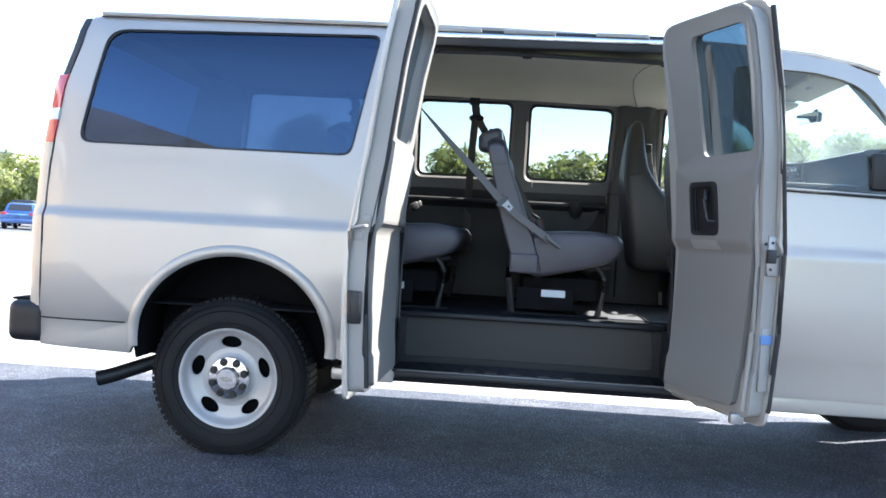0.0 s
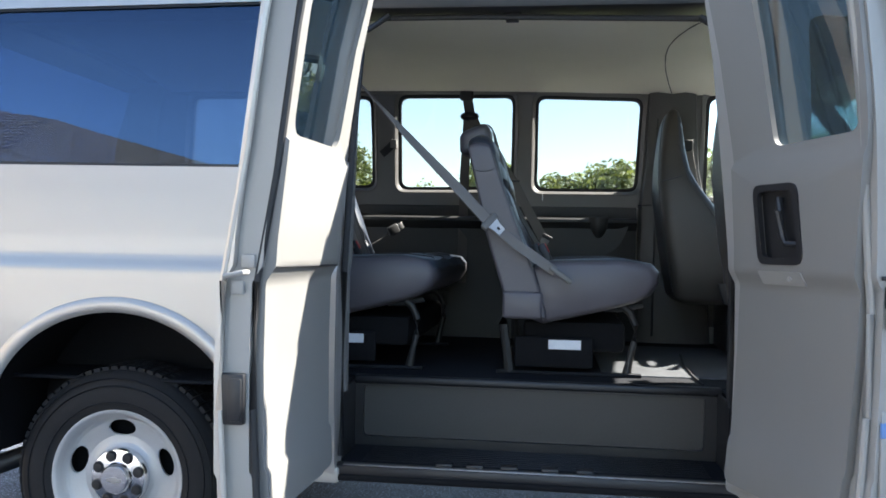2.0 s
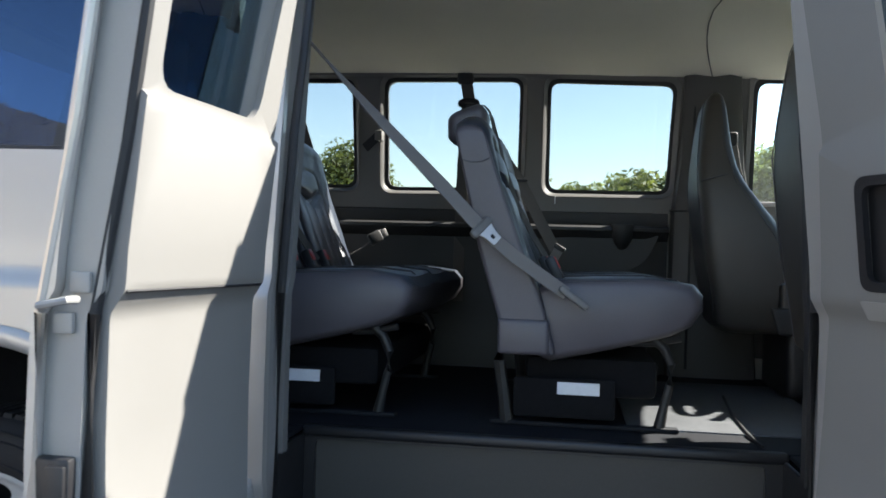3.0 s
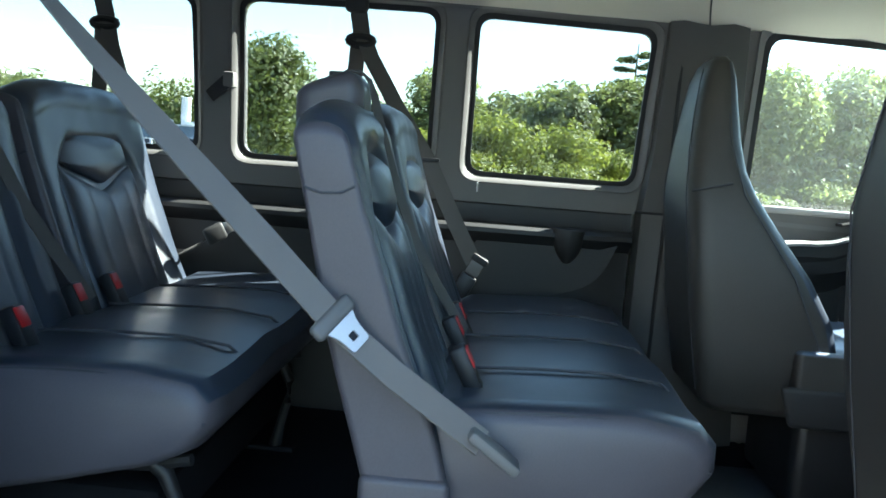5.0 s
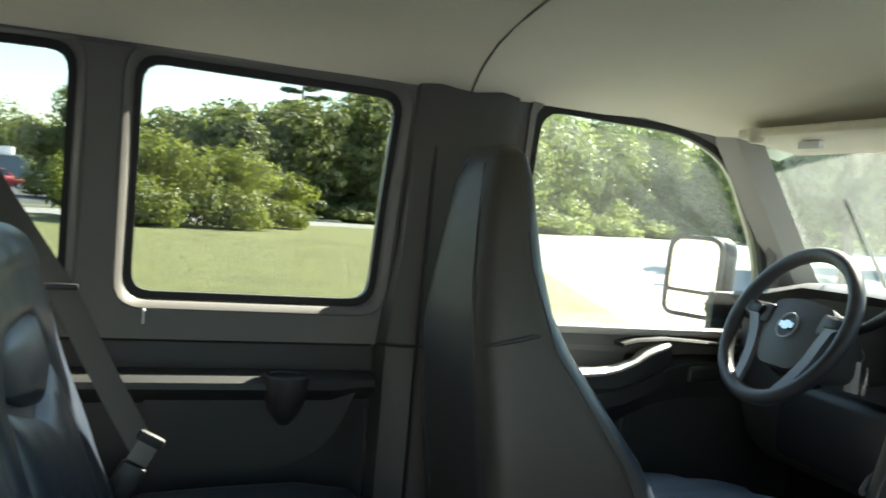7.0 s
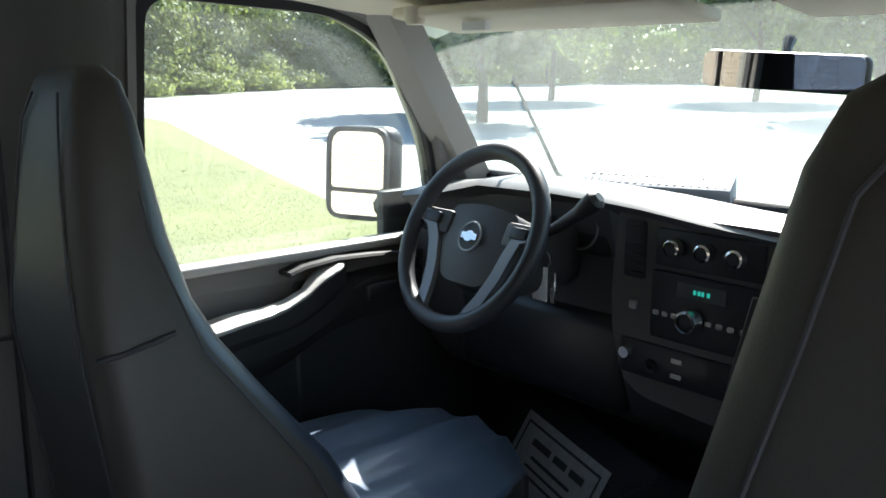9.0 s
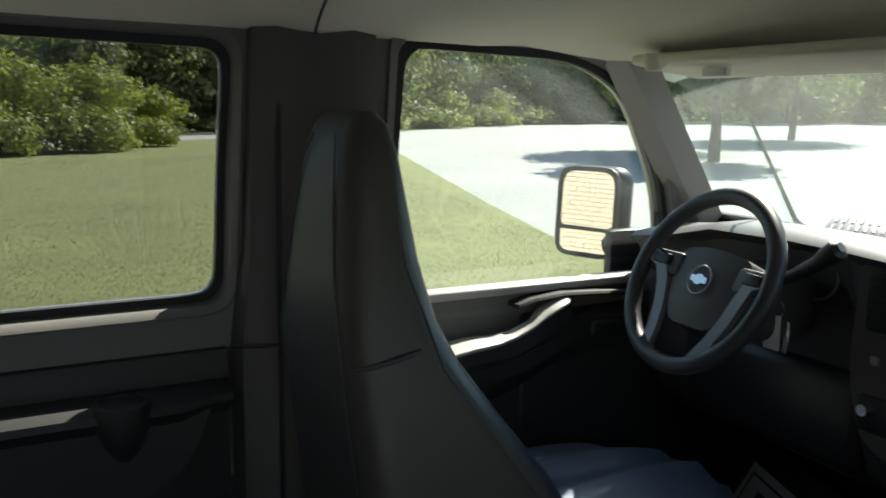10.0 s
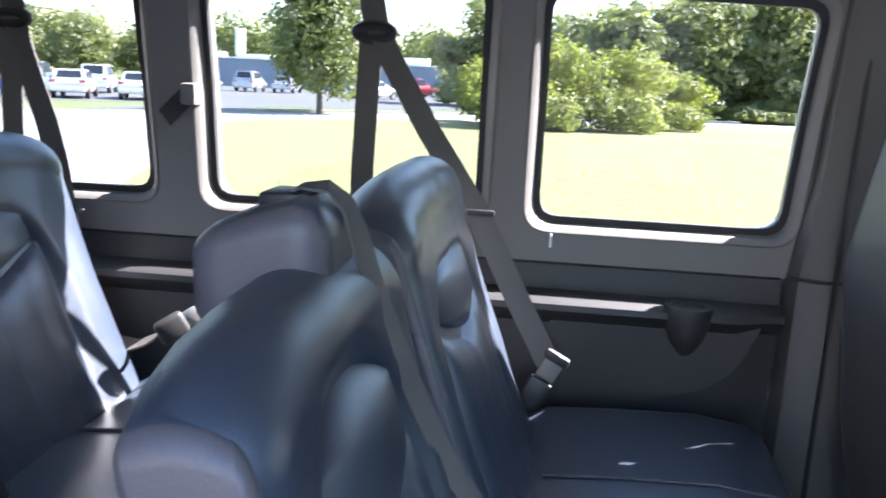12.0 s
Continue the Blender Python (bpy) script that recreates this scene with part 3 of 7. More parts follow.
# windshield, cowl, pillars
def screen_map(s, k, w):
    z = lerp(1.55, 1.955, k)
    x = lerp(3.14, 2.80, k) + (0.10 - 0.06 * k) * (1 - s * s)
    return Vector((x - w, s * lerp(0.86, 0.76, k), z))


part("windshield", sheet([(-1, 0), (1, 0), (1, 1), (-1, 1)], [], screen_map, 0.006, (-0.75, -0.5, -0.25, 0, 0.25, 0.5, 0.75), (0.25, 0.5, 0.75)), SCREEN, van, "dusty windshield")
for s in (-1, 1):
    rows = []
    for k in (0, 0.25, 0.5, 0.75, 1.0):
        c = screen_map(s, k, 0.0)
        rows.append([c + Vector((0.015, s * 0.045, 0)), c + Vector((-0.05, s * 0.06, 0)), c + Vector((-0.10, s * 0.035, -0.005)), c + Vector((-0.075, s * -0.012, 0)), c + Vector((-0.01, s * -0.03, 0))])
    part("windshield_pillar", loft(rows), PILLAR, van, "windshield pillar trim, paled to stand for sun on it")
part("cowl", rbox(3.12, 3.36, -0.88, 0.88, 1.40, 1.50, 0.02, 2), BLACK, van)
wp = bmesh.new()
tube([(3.30, 0.70, 1.53), (3.16, 0.662, 1.60), (3.055, 0.634, 1.71), (2.945, 0.606, 1.825)], [0.009, 0.006, 0.0045, 0.0035], 6, wp)
part("wiper", wp, BLACK, van)

# floor pan and underside
part("floor_pan", rbox(-0.88, 3.3, -0.59, 0.90, 0.58, 0.70, 0.01, 1), UNDER, van)
part("floor_pan", rbox(-0.88, -0.47, -0.90, -0.58, 0.58, 0.70, 0.01, 1), UNDER, van)
part("floor_pan", rbox(0.51, 0.74, -0.90, -0.58, 0.58, 0.70, 0.01, 1), UNDER, van)
part("floor_pan", rbox(2.06, 3.3, -0.90, -0.58, 0.58, 0.70, 0.01, 1), UNDER, van)
part("rocker", rbox(0.50, 2.17, -0.962, -0.88, 0.424, 0.446, 0.008, 2), UNDER, van)
part("rocker_trim", rbox(0.50, 0.79, -0.968, -0.87, 0.415, 0.47, 0.012, 2), PAINT, van)
part("rocker", rbox(2.14, 3.1, -0.955, -0.87, 0.40, 0.48, 0.012, 2), PAINT, van)
part("chassis_rail", rbox(-0.85, 3.9, -0.46, -0.36, 0.42, 0.56, 0.01, 1), UNDER, van)
part("chassis_rail", rbox(-0.85, 3.9, 0.36, 0.46, 0.42, 0.56, 0.01, 1), UNDER, van)
part("axle", tube([(0, -0.75, 0.36), (0, 0.75, 0.36)], 0.06, 12), UNDER, van)


# ---- wheels ----
def build_wheel(cx, side, cy):
    """A wheel at (cx, cy) on the ground; side -1 faces the right of the van."""
    c = Vector((cx, cy, 0.374))
    wheel = bare_part("wheel", c, van)
    prof = [(0.225, 0.215), (0.225, 0.0), (0.238, -0.012), (0.262, -0.020), (0.30, -0.022), (0.335, -0.014), (0.357, 0.004), (0.368, 0.022), (0.374, 0.05), (0.376, 0.11), (0.374, 0.17), (0.366, 0.2), (0.33, 0.235), (0.27, 0.24), (0.225, 0.215)]
    tyre = lathe([(r, -side * a) for r, a in prof], c, "y", 64)
    ty = part("tyre", tyre, TYRE, wheel, "black all-season tyre")
    tread = bmesh.new()
    for i in range(72):
        w = 2 * math.pi * i / 72
        for a0, a1 in ((0.024, 0.066), (0.072, 0.108), (0.114, 0.15), (0.156, 0.192)):
            y0, y1 = sorted((-side * a0, -side * a1))
            box(tread, 0.368, 0.3805, y0, y1, -0.0118, 0.0118, m=Matrix.Translation(c) @ Matrix.Rotation(-w, 4, "Y"))
    part("tread", tread, TYRE, ty, kind="stuff")
    ribs = bmesh.new()
    for r in (0.262, 0.318, 0.345):
        lathe([(r - 0.003, side * 0.0195), (r, side * 0.0245), (r + 0.003, side * 0.0195)], c, "y", 64, ribs)
    part("sidewall_rib", ribs, TYRE, ty)
    holes = []
    for i in range(5):
        a = math.pi / 2 + 0.02 + 2 * math.pi * i / 5
        a = a % (2 * math.pi)
        holes.append([(a + 0.295 * math.cos(t), 0.168 + 0.029 * math.sin(t)) for t in (2 * math.pi * j / 18 for j in range(18))])

    def dish(a, r, w):
        d = curve_at([(0.09, 0.02), (0.115, 0.038), (0.14, 0.040), (0.168, 0.032), (0.193, 0.026), (0.203, 0.020), (0.212, 0.006), (0.220, -0.006), (0.228, -0.012), (0.236, -0.012)], r)
        return Vector((c.x + r * math.cos(a), c.y - side * (d + w), c.z + r * math.sin(a)))

    rim = sheet([(0, 0.092), (2 * math.pi, 0.092), (2 * math.pi, 0.236), (0, 0.236)], holes, dish, 0.010, [2 * math.pi * i / 72 for i in range(1, 72)], (0.105, 0.115, 0.13, 0.14, 0.155, 0.18, 0.193, 0.203, 0.212, 0.220, 0.228))
    rm = part("rim", rim, STEEL, wheel, "silver painted steel rim")
    # Near-black disc stands for the shade behind the rim's holes.
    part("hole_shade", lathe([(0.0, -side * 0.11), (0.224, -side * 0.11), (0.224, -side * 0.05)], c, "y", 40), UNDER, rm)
    hub = lathe([(0.0, side * 0.030), (0.046, side * 0.030), (0.053, side * 0.022), (0.056, side * 0.006), (0.074, side * 0.004), (0.096, side * 0.0), (0.102, -side * 0.012), (0.102, -side * 0.03)], c, "y", 40)
    hb = part("hub_cap", hub, CHROME, wheel, "chrome hub cap with eight dark lug covers")
    for i in range(8):
        a = 2 * math.pi * (i + 0.4) / 8
        lug = lathe([(0.0, side * 0.014), (0.015, side * 0.013), (0.0195, side * 0.006), (0.0195, -side * 0.01)], c + Vector((0.078 * math.cos(a), 0, 0.078 * math.sin(a))), "y", 12)
        part("lug_cover", lug, BLACK, hb)
    bow = bmesh.new()
    rbox(-0.026, 0.026, -0.001, 0.002, -0.006, 0.006, 0.002, 1, m=Matrix.Translation(c + Vector((0, side * 0.0315, 0))), bm=bow)
    rbox(-0.010, 0.010, -0.001, 0.002, -0.010, 0.010, 0.002, 1, m=Matrix.Translation(c + Vector((0, side * 0.0318, 0))), bm=bow)
    part("badge", bow, DULL, hb)
    return wheel


def bare_part(name, at, parent):
    ob = new(name)
    ob.empty_display_size = 0.05
    ob.matrix_basis = Matrix.Translation(at)
    ob.parent = parent
    ob.matrix_parent_inverse = parent_world(parent).inverted()
    return ob


build_wheel(0.0, -1, -0.895)
build_wheel(0.0, 1, 0.895)
build_wheel(3.56, -1, -0.895)
build_wheel(3.56, 1, 0.895)


# ---- the two side doors, open ----
def door_set(hinge, ang, length, win, name, label, mirror):
    """A swung-out door. ang: the way it sticks out, in degrees from -y towards +x; mirror: 1 where its inner face looks to +x."""
    e = Vector((math.sin(radians(ang)), -math.cos(radians(ang)), 0))
    n = Vector((-e.y, e.x, 0)) * mirror
    base = Vector((*hinge, 0))

    def at(d, z, w):
        p = base + e * d + n * (1.0 - hw(z) + w)
        p.z = z
        return p

    door = bare_part(name, base, van)
    tagged(door, label)
    return at, door


rd_at, rdoor = door_set((0.70, -1.120), -1.0, 0.66, None, "side_door", "narrow rear side door swung open", 1)
RDL = 0.635
rd_out = rounded([(0.0, 0.47), (RDL, 0.485), (RDL, 2.03), (0.02, 2.03)], [0.02, 0.03, 0.10, 0.10])
rd_win = rounded([(0.155, 1.462), (0.555, 1.452), (0.548, 1.965), (0.075, 1.965)], [0.05, 0.05, 0.08, 0.08])
part("door_skin", sheet(rd_out, [rounded([(0.12, 1.43), (0.585, 1.43), (0.575, 1.985), (0.06, 1.985)], 0.06)], rd_at, 0.014, (), ZCUTS), PAINT, rdoor)
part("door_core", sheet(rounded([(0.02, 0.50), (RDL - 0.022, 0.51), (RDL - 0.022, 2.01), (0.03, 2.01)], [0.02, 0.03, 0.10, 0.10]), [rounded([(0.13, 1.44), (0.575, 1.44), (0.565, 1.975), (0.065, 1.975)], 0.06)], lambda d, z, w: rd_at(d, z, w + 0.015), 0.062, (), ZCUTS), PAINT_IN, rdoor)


part("door_lining", sheet(rounded([(0.03, 0.53), (RDL - 0.055, 0.53), (RDL - 0.04, 1.13), (RDL - 0.03, 1.42), (RDL - 0.04, 2.0), (0.03, 2.0), (0.055, 1.40), (0.03, 1.10)], [0.03, 0.03, 0.01, 0.02, 0.10, 0.10, 0.03, 0.01]), [rd_win], lambda d, z, w: rd_at(d, z, 0.078 + w * (1.0 if z < 1.43 else 0.55)), 0.026, (), (*ZCUTS, 1.44)), DOORTRIM, rdoor, "light taupe plastic door lining")
part("door_glass", sheet(rounded([(0.125, 1.435), (0.58, 1.435), (0.57, 1.98), (0.062, 1.98)], 0.05), [], lambda d, z, w: rd_at(d, z, 0.035 + w), 0.004, (), (1.6, 1.75, 1.87)), DOORGLASS, rdoor)
part("lining_seam", tube([rd_at(d, 1.128 + 0.01 * d, 0.1045) for d in (0.04, 0.2, 0.4, RDL - 0.045)], 0.003, 6), BLACK, rdoor)
part("door_seal", tube([rd_at(RDL - 0.032, z, 0.082) for z in (0.53, 0.8, 1.1, 1.4, 1.7, 1.95)], 0.011, 8), RUBBER, rdoor)
part("flange", tube([rd_at(RDL - 0.004, z, 0.012) for z in (0.50, 0.8, 1.1, 1.4, 1.7, 1.98)], 0.009, 8), PAINT, rdoor)
# striker, block and bumps on the free edge
st = bmesh.new()
for z in (1.085, 1.147):
    rbox(-0.016, 0.016, -0.005, 0.005, -0.016, 0.016, 0.003, 2, m=Matrix.Translation(rd_at(RDL - 0.016, z, 0.045)), bm=st)
tube([rd_at(RDL, 1.105, 0.015), rd_at(RDL + 0.018, 1.112, 0.015), rd_at(RDL + 0.018, 1.122, 0.055), rd_at(RDL, 1.122, 0.06)], 0.006, 8, st)
part("striker", st, PAINT_IN, rdoor, "bright metal striker")
blk = bmesh.new()
rbox(-0.030, 0.030, -0.014, 0.012, -0.060, 0.060, 0.006, 2, m=Matrix.Translation(rd_at(RDL - 0.016, 0.825, 0.040)), bm=blk)
rbox(-0.006, 0.026, -0.022, -0.010, -0.050, 0.050, 0.004, 2, m=Matrix.Translation(rd_at(RDL - 0.016, 0.825, 0.040)), bm=blk)
part("guide_block", blk, BLACK, rdoor, "black plastic guide block")
for z in (0.62, 1.72):
    hg = bmesh.new()
    tube([(0.735, -0.955, z), (0.748, -1.02, z), (0.742, -1.09, z), (0.735, -1.155, z)], 0.018, 8, hg, flat=1.6)
    rbox(-0.016, 0.016, -0.03, 0.03, -0.045, 0.045, 0.006, 2, m=Matrix.Translation((0.740, -0.975, z)), bm=hg)
    rbox(-0.014, 0.014, -0.03, 0.03, -0.04, 0.04, 0.006, 2, m=Matrix.Translation((0.742, -1.150, z)), bm=hg)
    part("hinge_arm", hg, PAINT_IN, rdoor)

fd_at, fdoor = door_set((2.060, -0.985), 24.5, 0.58, None, "side_door", "wide front side door swung open, its taupe lining in view", -1)
def fe(z):
    """How far the free edge lies from the hinges at a height: the door widens towards its window."""
    return curve_at([(0.44, 0.580), (1.1, 0.602), (1.5, 0.638), (2.05, 0.632)], z)


fd_out = rounded([(0.0, 0.455), (fe(0.44), 0.445), (fe(1.1), 1.10), (fe(1.5), 1.50), (fe(2.05), 2.04), (0.02, 2.045)], [0.02, 0.03, 0.1, 0.1, 0.10, 0.09])
part("door_skin", sheet(fd_out, [rounded([(0.215, 1.44), (0.608, 1.44), (0.60, 1.985), (0.19, 1.985)], 0.06)], fd_at, 0.014, (), ZCUTS), PAINT, fdoor)
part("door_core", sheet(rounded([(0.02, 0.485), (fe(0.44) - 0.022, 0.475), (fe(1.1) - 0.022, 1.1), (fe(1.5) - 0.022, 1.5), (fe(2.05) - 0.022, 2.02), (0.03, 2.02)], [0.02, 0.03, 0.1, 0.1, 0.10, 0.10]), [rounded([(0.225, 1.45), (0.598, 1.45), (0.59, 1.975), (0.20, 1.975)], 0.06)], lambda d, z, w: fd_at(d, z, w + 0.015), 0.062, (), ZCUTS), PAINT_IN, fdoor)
fd_win = rounded([(0.285, 1.470), (0.578, 1.478), (0.566, 1.948), (0.242, 1.948)], [0.03, 0.03, 0.04, 0.04])
part("door_lining", sheet(rounded([(0.045, 0.52), (0.490, 0.51), (0.545, 1.17), (0.612, 1.50), (0.602, 2.01), (0.06, 2.01), (0.11, 1.45), (0.085, 1.10)], [0.03, 0.03, 0.10, 0.10, 0.10, 0.10, 0.05, 0.1]), [fd_win, rect(0.205, 0.365, 1.165, 1.365, 0.03)], lambda d, z, w: fd_at(d, z, 0.078 + w * (1.0 if z < 1.43 else 0.6)), 0.026, (), (*ZCUTS, 1.44)), DOORTRIM, fdoor, "taupe plastic door lining")
part("door_glass", sheet(rounded([(0.22, 1.445), (0.603, 1.445), (0.595, 1.98), (0.195, 1.98)], 0.04), [], lambda d, z, w: fd_at(d, z, 0.035 + w), 0.004, (), (1.6, 1.75, 1.87)), DOORGLASS, fdoor)
hd = part("handle_cup", sheet(rect(0.198, 0.372, 1.158, 1.372, 0.03), [rect(0.216, 0.354, 1.176, 1.354, 0.024)], lambda d, z, w: fd_at(d, z, 0.094 + w), 0.014), BLACK, fdoor)
part("cup_back", sheet(rect(0.198, 0.372, 1.158, 1.372, 0.03), [], lambda d, z, w: fd_at(d, z, 0.0785 + w), 0.004), BLACK, hd)
hl = bmesh.new()
tube([fd_at(0.292, 1.335, 0.094), fd_at(0.296, 1.30, 0.106), fd_at(0.300, 1.235, 0.106), fd_at(0.312, 1.215, 0.104), fd_at(0.352, 1.212, 0.096)], [0.011, 0.011, 0.010, 0.009, 0.007], 8, hl)
part("handle", hl, BLACK, hd, "black inner door handle")
sc = sheet(rect(0.200, 0.366, 1.104, 1.140, 0.004), [], lambda d, z, w: fd_at(d, z, 0.104 + w), 0.006)
tube([fd_at(0.318, 1.122, 0.108), fd_at(0.318, 1.122, 0.113)], 0.007, 10, sc)
part("pull_bracket", sc, PAINT_IN, fdoor, "grey pull bracket with a screw")
part("door_seal", tube([fd_at(fe(z) - 0.05, z, 0.084) for z in (0.50, 0.8, 1.05, 1.3, 1.6, 1.95)], 0.010, 8), PAINT_IN, fdoor)
lt = bmesh.new()
rbox(-0.028, 0.030, -0.006, 0.006, -0.075, 0.075, 0.004, 2, m=Matrix.Translation(fd_at(fe(1.09) - 0.016, 1.09, 0.045)) @ Matrix.Rotation(radians(24.5), 4, "Z"), bm=lt)
latch = part("latch_plate", lt, DULL, fdoor, "bright latch plate with screws")
part("latch_jaw", rbox(-0.022, 0.016, -0.012, 0.006, -0.022, 0.03, 0.004, 2, m=Matrix.Translation(fd_at(fe(1.085) - 0.014, 1.085, 0.055)) @ Matrix.Rotation(radians(24.5), 4, "Z")), BLACK, latch)
for dz, dw in ((0.05, 0.03), (0.045, 0.06), (-0.05, 0.06), (0.0, 0.03)):
    part("screw", rbox(-0.005, 0.005, -0.008, 0.005, -0.005, 0.005, 0.002, 2, m=Matrix.Translation(fd_at(fe(1.09) - 0.014, 1.09 + dz, dw))), BLACK, latch)
part("warning_sticker", rbox(-0.026, 0.026, -0.004, 0.004, -0.018, 0.018, 0.002, 1, m=Matrix.Translation(fd_at(fe(0.775) - 0.018, 0.775, 0.045)) @ Matrix.Rotation(radians(24.5), 4, "Z")), BLUETAPE, fdoor, "blue sticker")
part("edge_plate", rbox(-0.022, 0.022, -0.004, 0.004, -0.12, 0.12, 0.01, 2, m=Matrix.Translation(fd_at(fe(0.70) - 0.019, 0.70, 0.045)) @ Matrix.Rotation(radians(24.5), 4, "Z")), PAINT_IN, fdoor)
part("edge_rubber", tube([fd_at(fe(z) - 0.004, z, 0.004) for z in (0.50, 0.8, 1.1, 1.4, 1.7, 2.0)], 0.011, 8), RUBBER, fdoor)
part("lower_roller", rbox(-0.03, 0.02, -0.02, 0.02, -0.02, 0.02, 0.004, 2, m=Matrix.Translation(fd_at(fe(0.465) - 0.08, 0.465, 0.07))), DULL, fdoor)
for z in (0.60, 1.75):
    part("hinge", rbox(-0.03, 0.03, -0.03, 0.04, -0.05, 0.05, 0.008, 2, m=Matrix.Translation((2.055, -0.975, z))), PAINT_IN, fdoor)


# the panes let daylight in
for ob in bpy.data.objects:
    if ob.name.split(".")[0] in ("cab_window", "side_window", "windshield", "door_glass", "quarter_window", "rear_glass"):
        ob.visible_shadow = False

# ---- outside mirrors ----
def side_mirror(s):
    mir = bare_part("side_mirror", Vector((2.90, s * 1.0, 1.6)), van)
    fold = Matrix.Translation((2.885 if s > 0 else 3.03, s * 1.080, 1.585)) @ Matrix.Rotation(radians(s * 20), 4, "Z") @ Matrix.Rotation(radians(4), 4, "Y")
    part("housing", rbox(-0.005, 0.085, -0.094, 0.094, -0.120, 0.120, 0.04, 4, m=fold, cuts=1), BLACK, mir)
    part("bezel", sheet(rounded([(-0.092, -0.117), (0.092, -0.117), (0.092, 0.117), (-0.092, 0.117)], 0.045), [rounded([(-0.081, -0.038), (0.081, -0.038), (0.081, 0.105), (-0.081, 0.105)], [0.008, 0.008, 0.04, 0.04]), rounded([(-0.081, -0.105), (0.081, -0.105), (0.081, -0.048), (-0.081, -0.048)], [0.03, 0.03, 0.008, 0.008])], lambda u, v, w: fold @ Vector((-0.012 + w, u, v)), 0.012), BLACK, mir)
    part("mirror_glass", sheet(rounded([(-0.084, -0.040), (0.084, -0.040), (0.084, 0.108), (-0.084, 0.108)], 0.03), [], lambda u, v, w: fold @ Vector((-0.008 + w + 0.02 * u * u, u, v)), 0.003), MIRROR, mir, "mirror glass")
    part("wide_mirror", sheet(rounded([(-0.084, -0.108), (0.084, -0.108), (0.084, -0.046), (-0.084, -0.046)], 0.02), [], lambda u, v, w: fold @ Vector((-0.008 + w, u, v)), 0.003), MIRROR, mir, "mirror glass")
    part("arm", rbox(2.89 if s > 0 else 3.0, 2.97 if s > 0 else 3.06, min(s * 0.93, s * 1.06), max(s * 0.93, s * 1.06), 1.475, 1.535, 0.02, 3), BLACK, mir)
    part("corner_sail", rbox(2.84, 3.0, min(s * 0.925, s * 0.955), max(s * 0.925, s * 0.955), 1.40, 1.56, 0.01, 2), BLACK, mir)


side_mirror(1)
side_mirror(-1)

# ---- the van: floor, step and linings ----
FLOOR = 0.715
part("cabin_floor", rbox(-0.85, 2.30, -0.62, 0.86, 0.702, FLOOR, 0.006, 1), FLOORMAT, van, "rubber cabin floor, taken near black for its shade")
# Added paler panel, laid where the sun patch falls.
part("floor_sun_patch", rbox(1.66, 2.29, -0.40, 0.60, FLOOR - 0.004, FLOOR + 0.005, 0.003, 2), FLOORGREY, van, "grey rubber floor behind the front seats, paled where the sun patch lies")
part("cabin_floor", rbox(-0.85, 0.76, -0.88, -0.62, 0.702, FLOOR, 0.006, 1), FLOORMAT, van)
part("cabin_floor", rbox(2.05, 2.30, -0.88, -0.62, 0.702, FLOOR, 0.006, 1), FLOORMAT, van)
part("floor_nosing", rbox(0.76, 2.05, -0.64, -0.60, 0.690, 0.720, 0.010, 3), BLACK, van)
rs = part("step_riser", sheet(rect(0.765, 2.04, 0.462, 0.692), [rect(0.795, 1.995, 0.498, 0.682, 0.02)], lambda x, z, w: Vector((x, -0.628 + w, z)), 0.02), BLACK, van)
part("riser_panel", sheet(rect(0.79, 2.0, 0.492, 0.688, 0.02), [], lambda x, z, w: Vector((x, -0.612 + 0.02 * (0.69 - z) + w, z)), 0.012, (), (0.55, 0.6, 0.65)), STEPMAT, rs, "taupe plastic riser panel")
step = part("step_tread", rbox(0.765, 2.04, -0.90, -0.605, 0.448, 0.466, 0.006, 2), FLOORMAT, van, "black step tread")
for i in range(9):
    part("tread_rib", rbox(0.84, 1.98, -0.855 + i * 0.026, -0.845 + i * 0.026, 0.465, 0.4695, 0.002, 1), BLACK, step)
sill = part("door_sill", rbox(0.76, 2.05, -0.955, -0.895, 0.440, 0.474, 0.008, 2), BLACK, van)
part("sill_strip", rbox(0.80, 2.02, -0.948, -0.930, 0.472, 0.4775, 0.002, 1), DULL, sill, "scuffed metal sill strip")
for x in (1.10, 1.20, 1.31, 1.44, 1.55):
    part("sill_bracket", rbox(x, x + 0.055, -0.925, -0.885, 0.470, 0.487, 0.005, 2), BLACK, sill)
for x in (0.758, 2.042):
    part("step_end", rbox(x - 0.006, x + 0.006, -0.93, -0.61, 0.45, 0.70, 0.003, 1), BLACK, van)


def trim_y(z):
    return curve_at([(1.30, 0.862), (1.47, 0.858), (1.75, 0.828), (1.98, 0.792), (2.02, 0.775)], z)


def trim_at(x, z, w):
    return Vector((x, trim_y(z) + w, z))


TZ = (1.47, 1.6, 1.75, 1.87, 1.98)
part("window_lining", sheet([(-0.72, 1.408), (2.225, 1.408), (2.225, 2.0), (-0.72, 2.012)], [rounded(grow(q, 0.026), 0.06) for q in (W1, W2, W3)], trim_at, 0.014, (), TZ), TRIM, van, "grey moulded window lining")
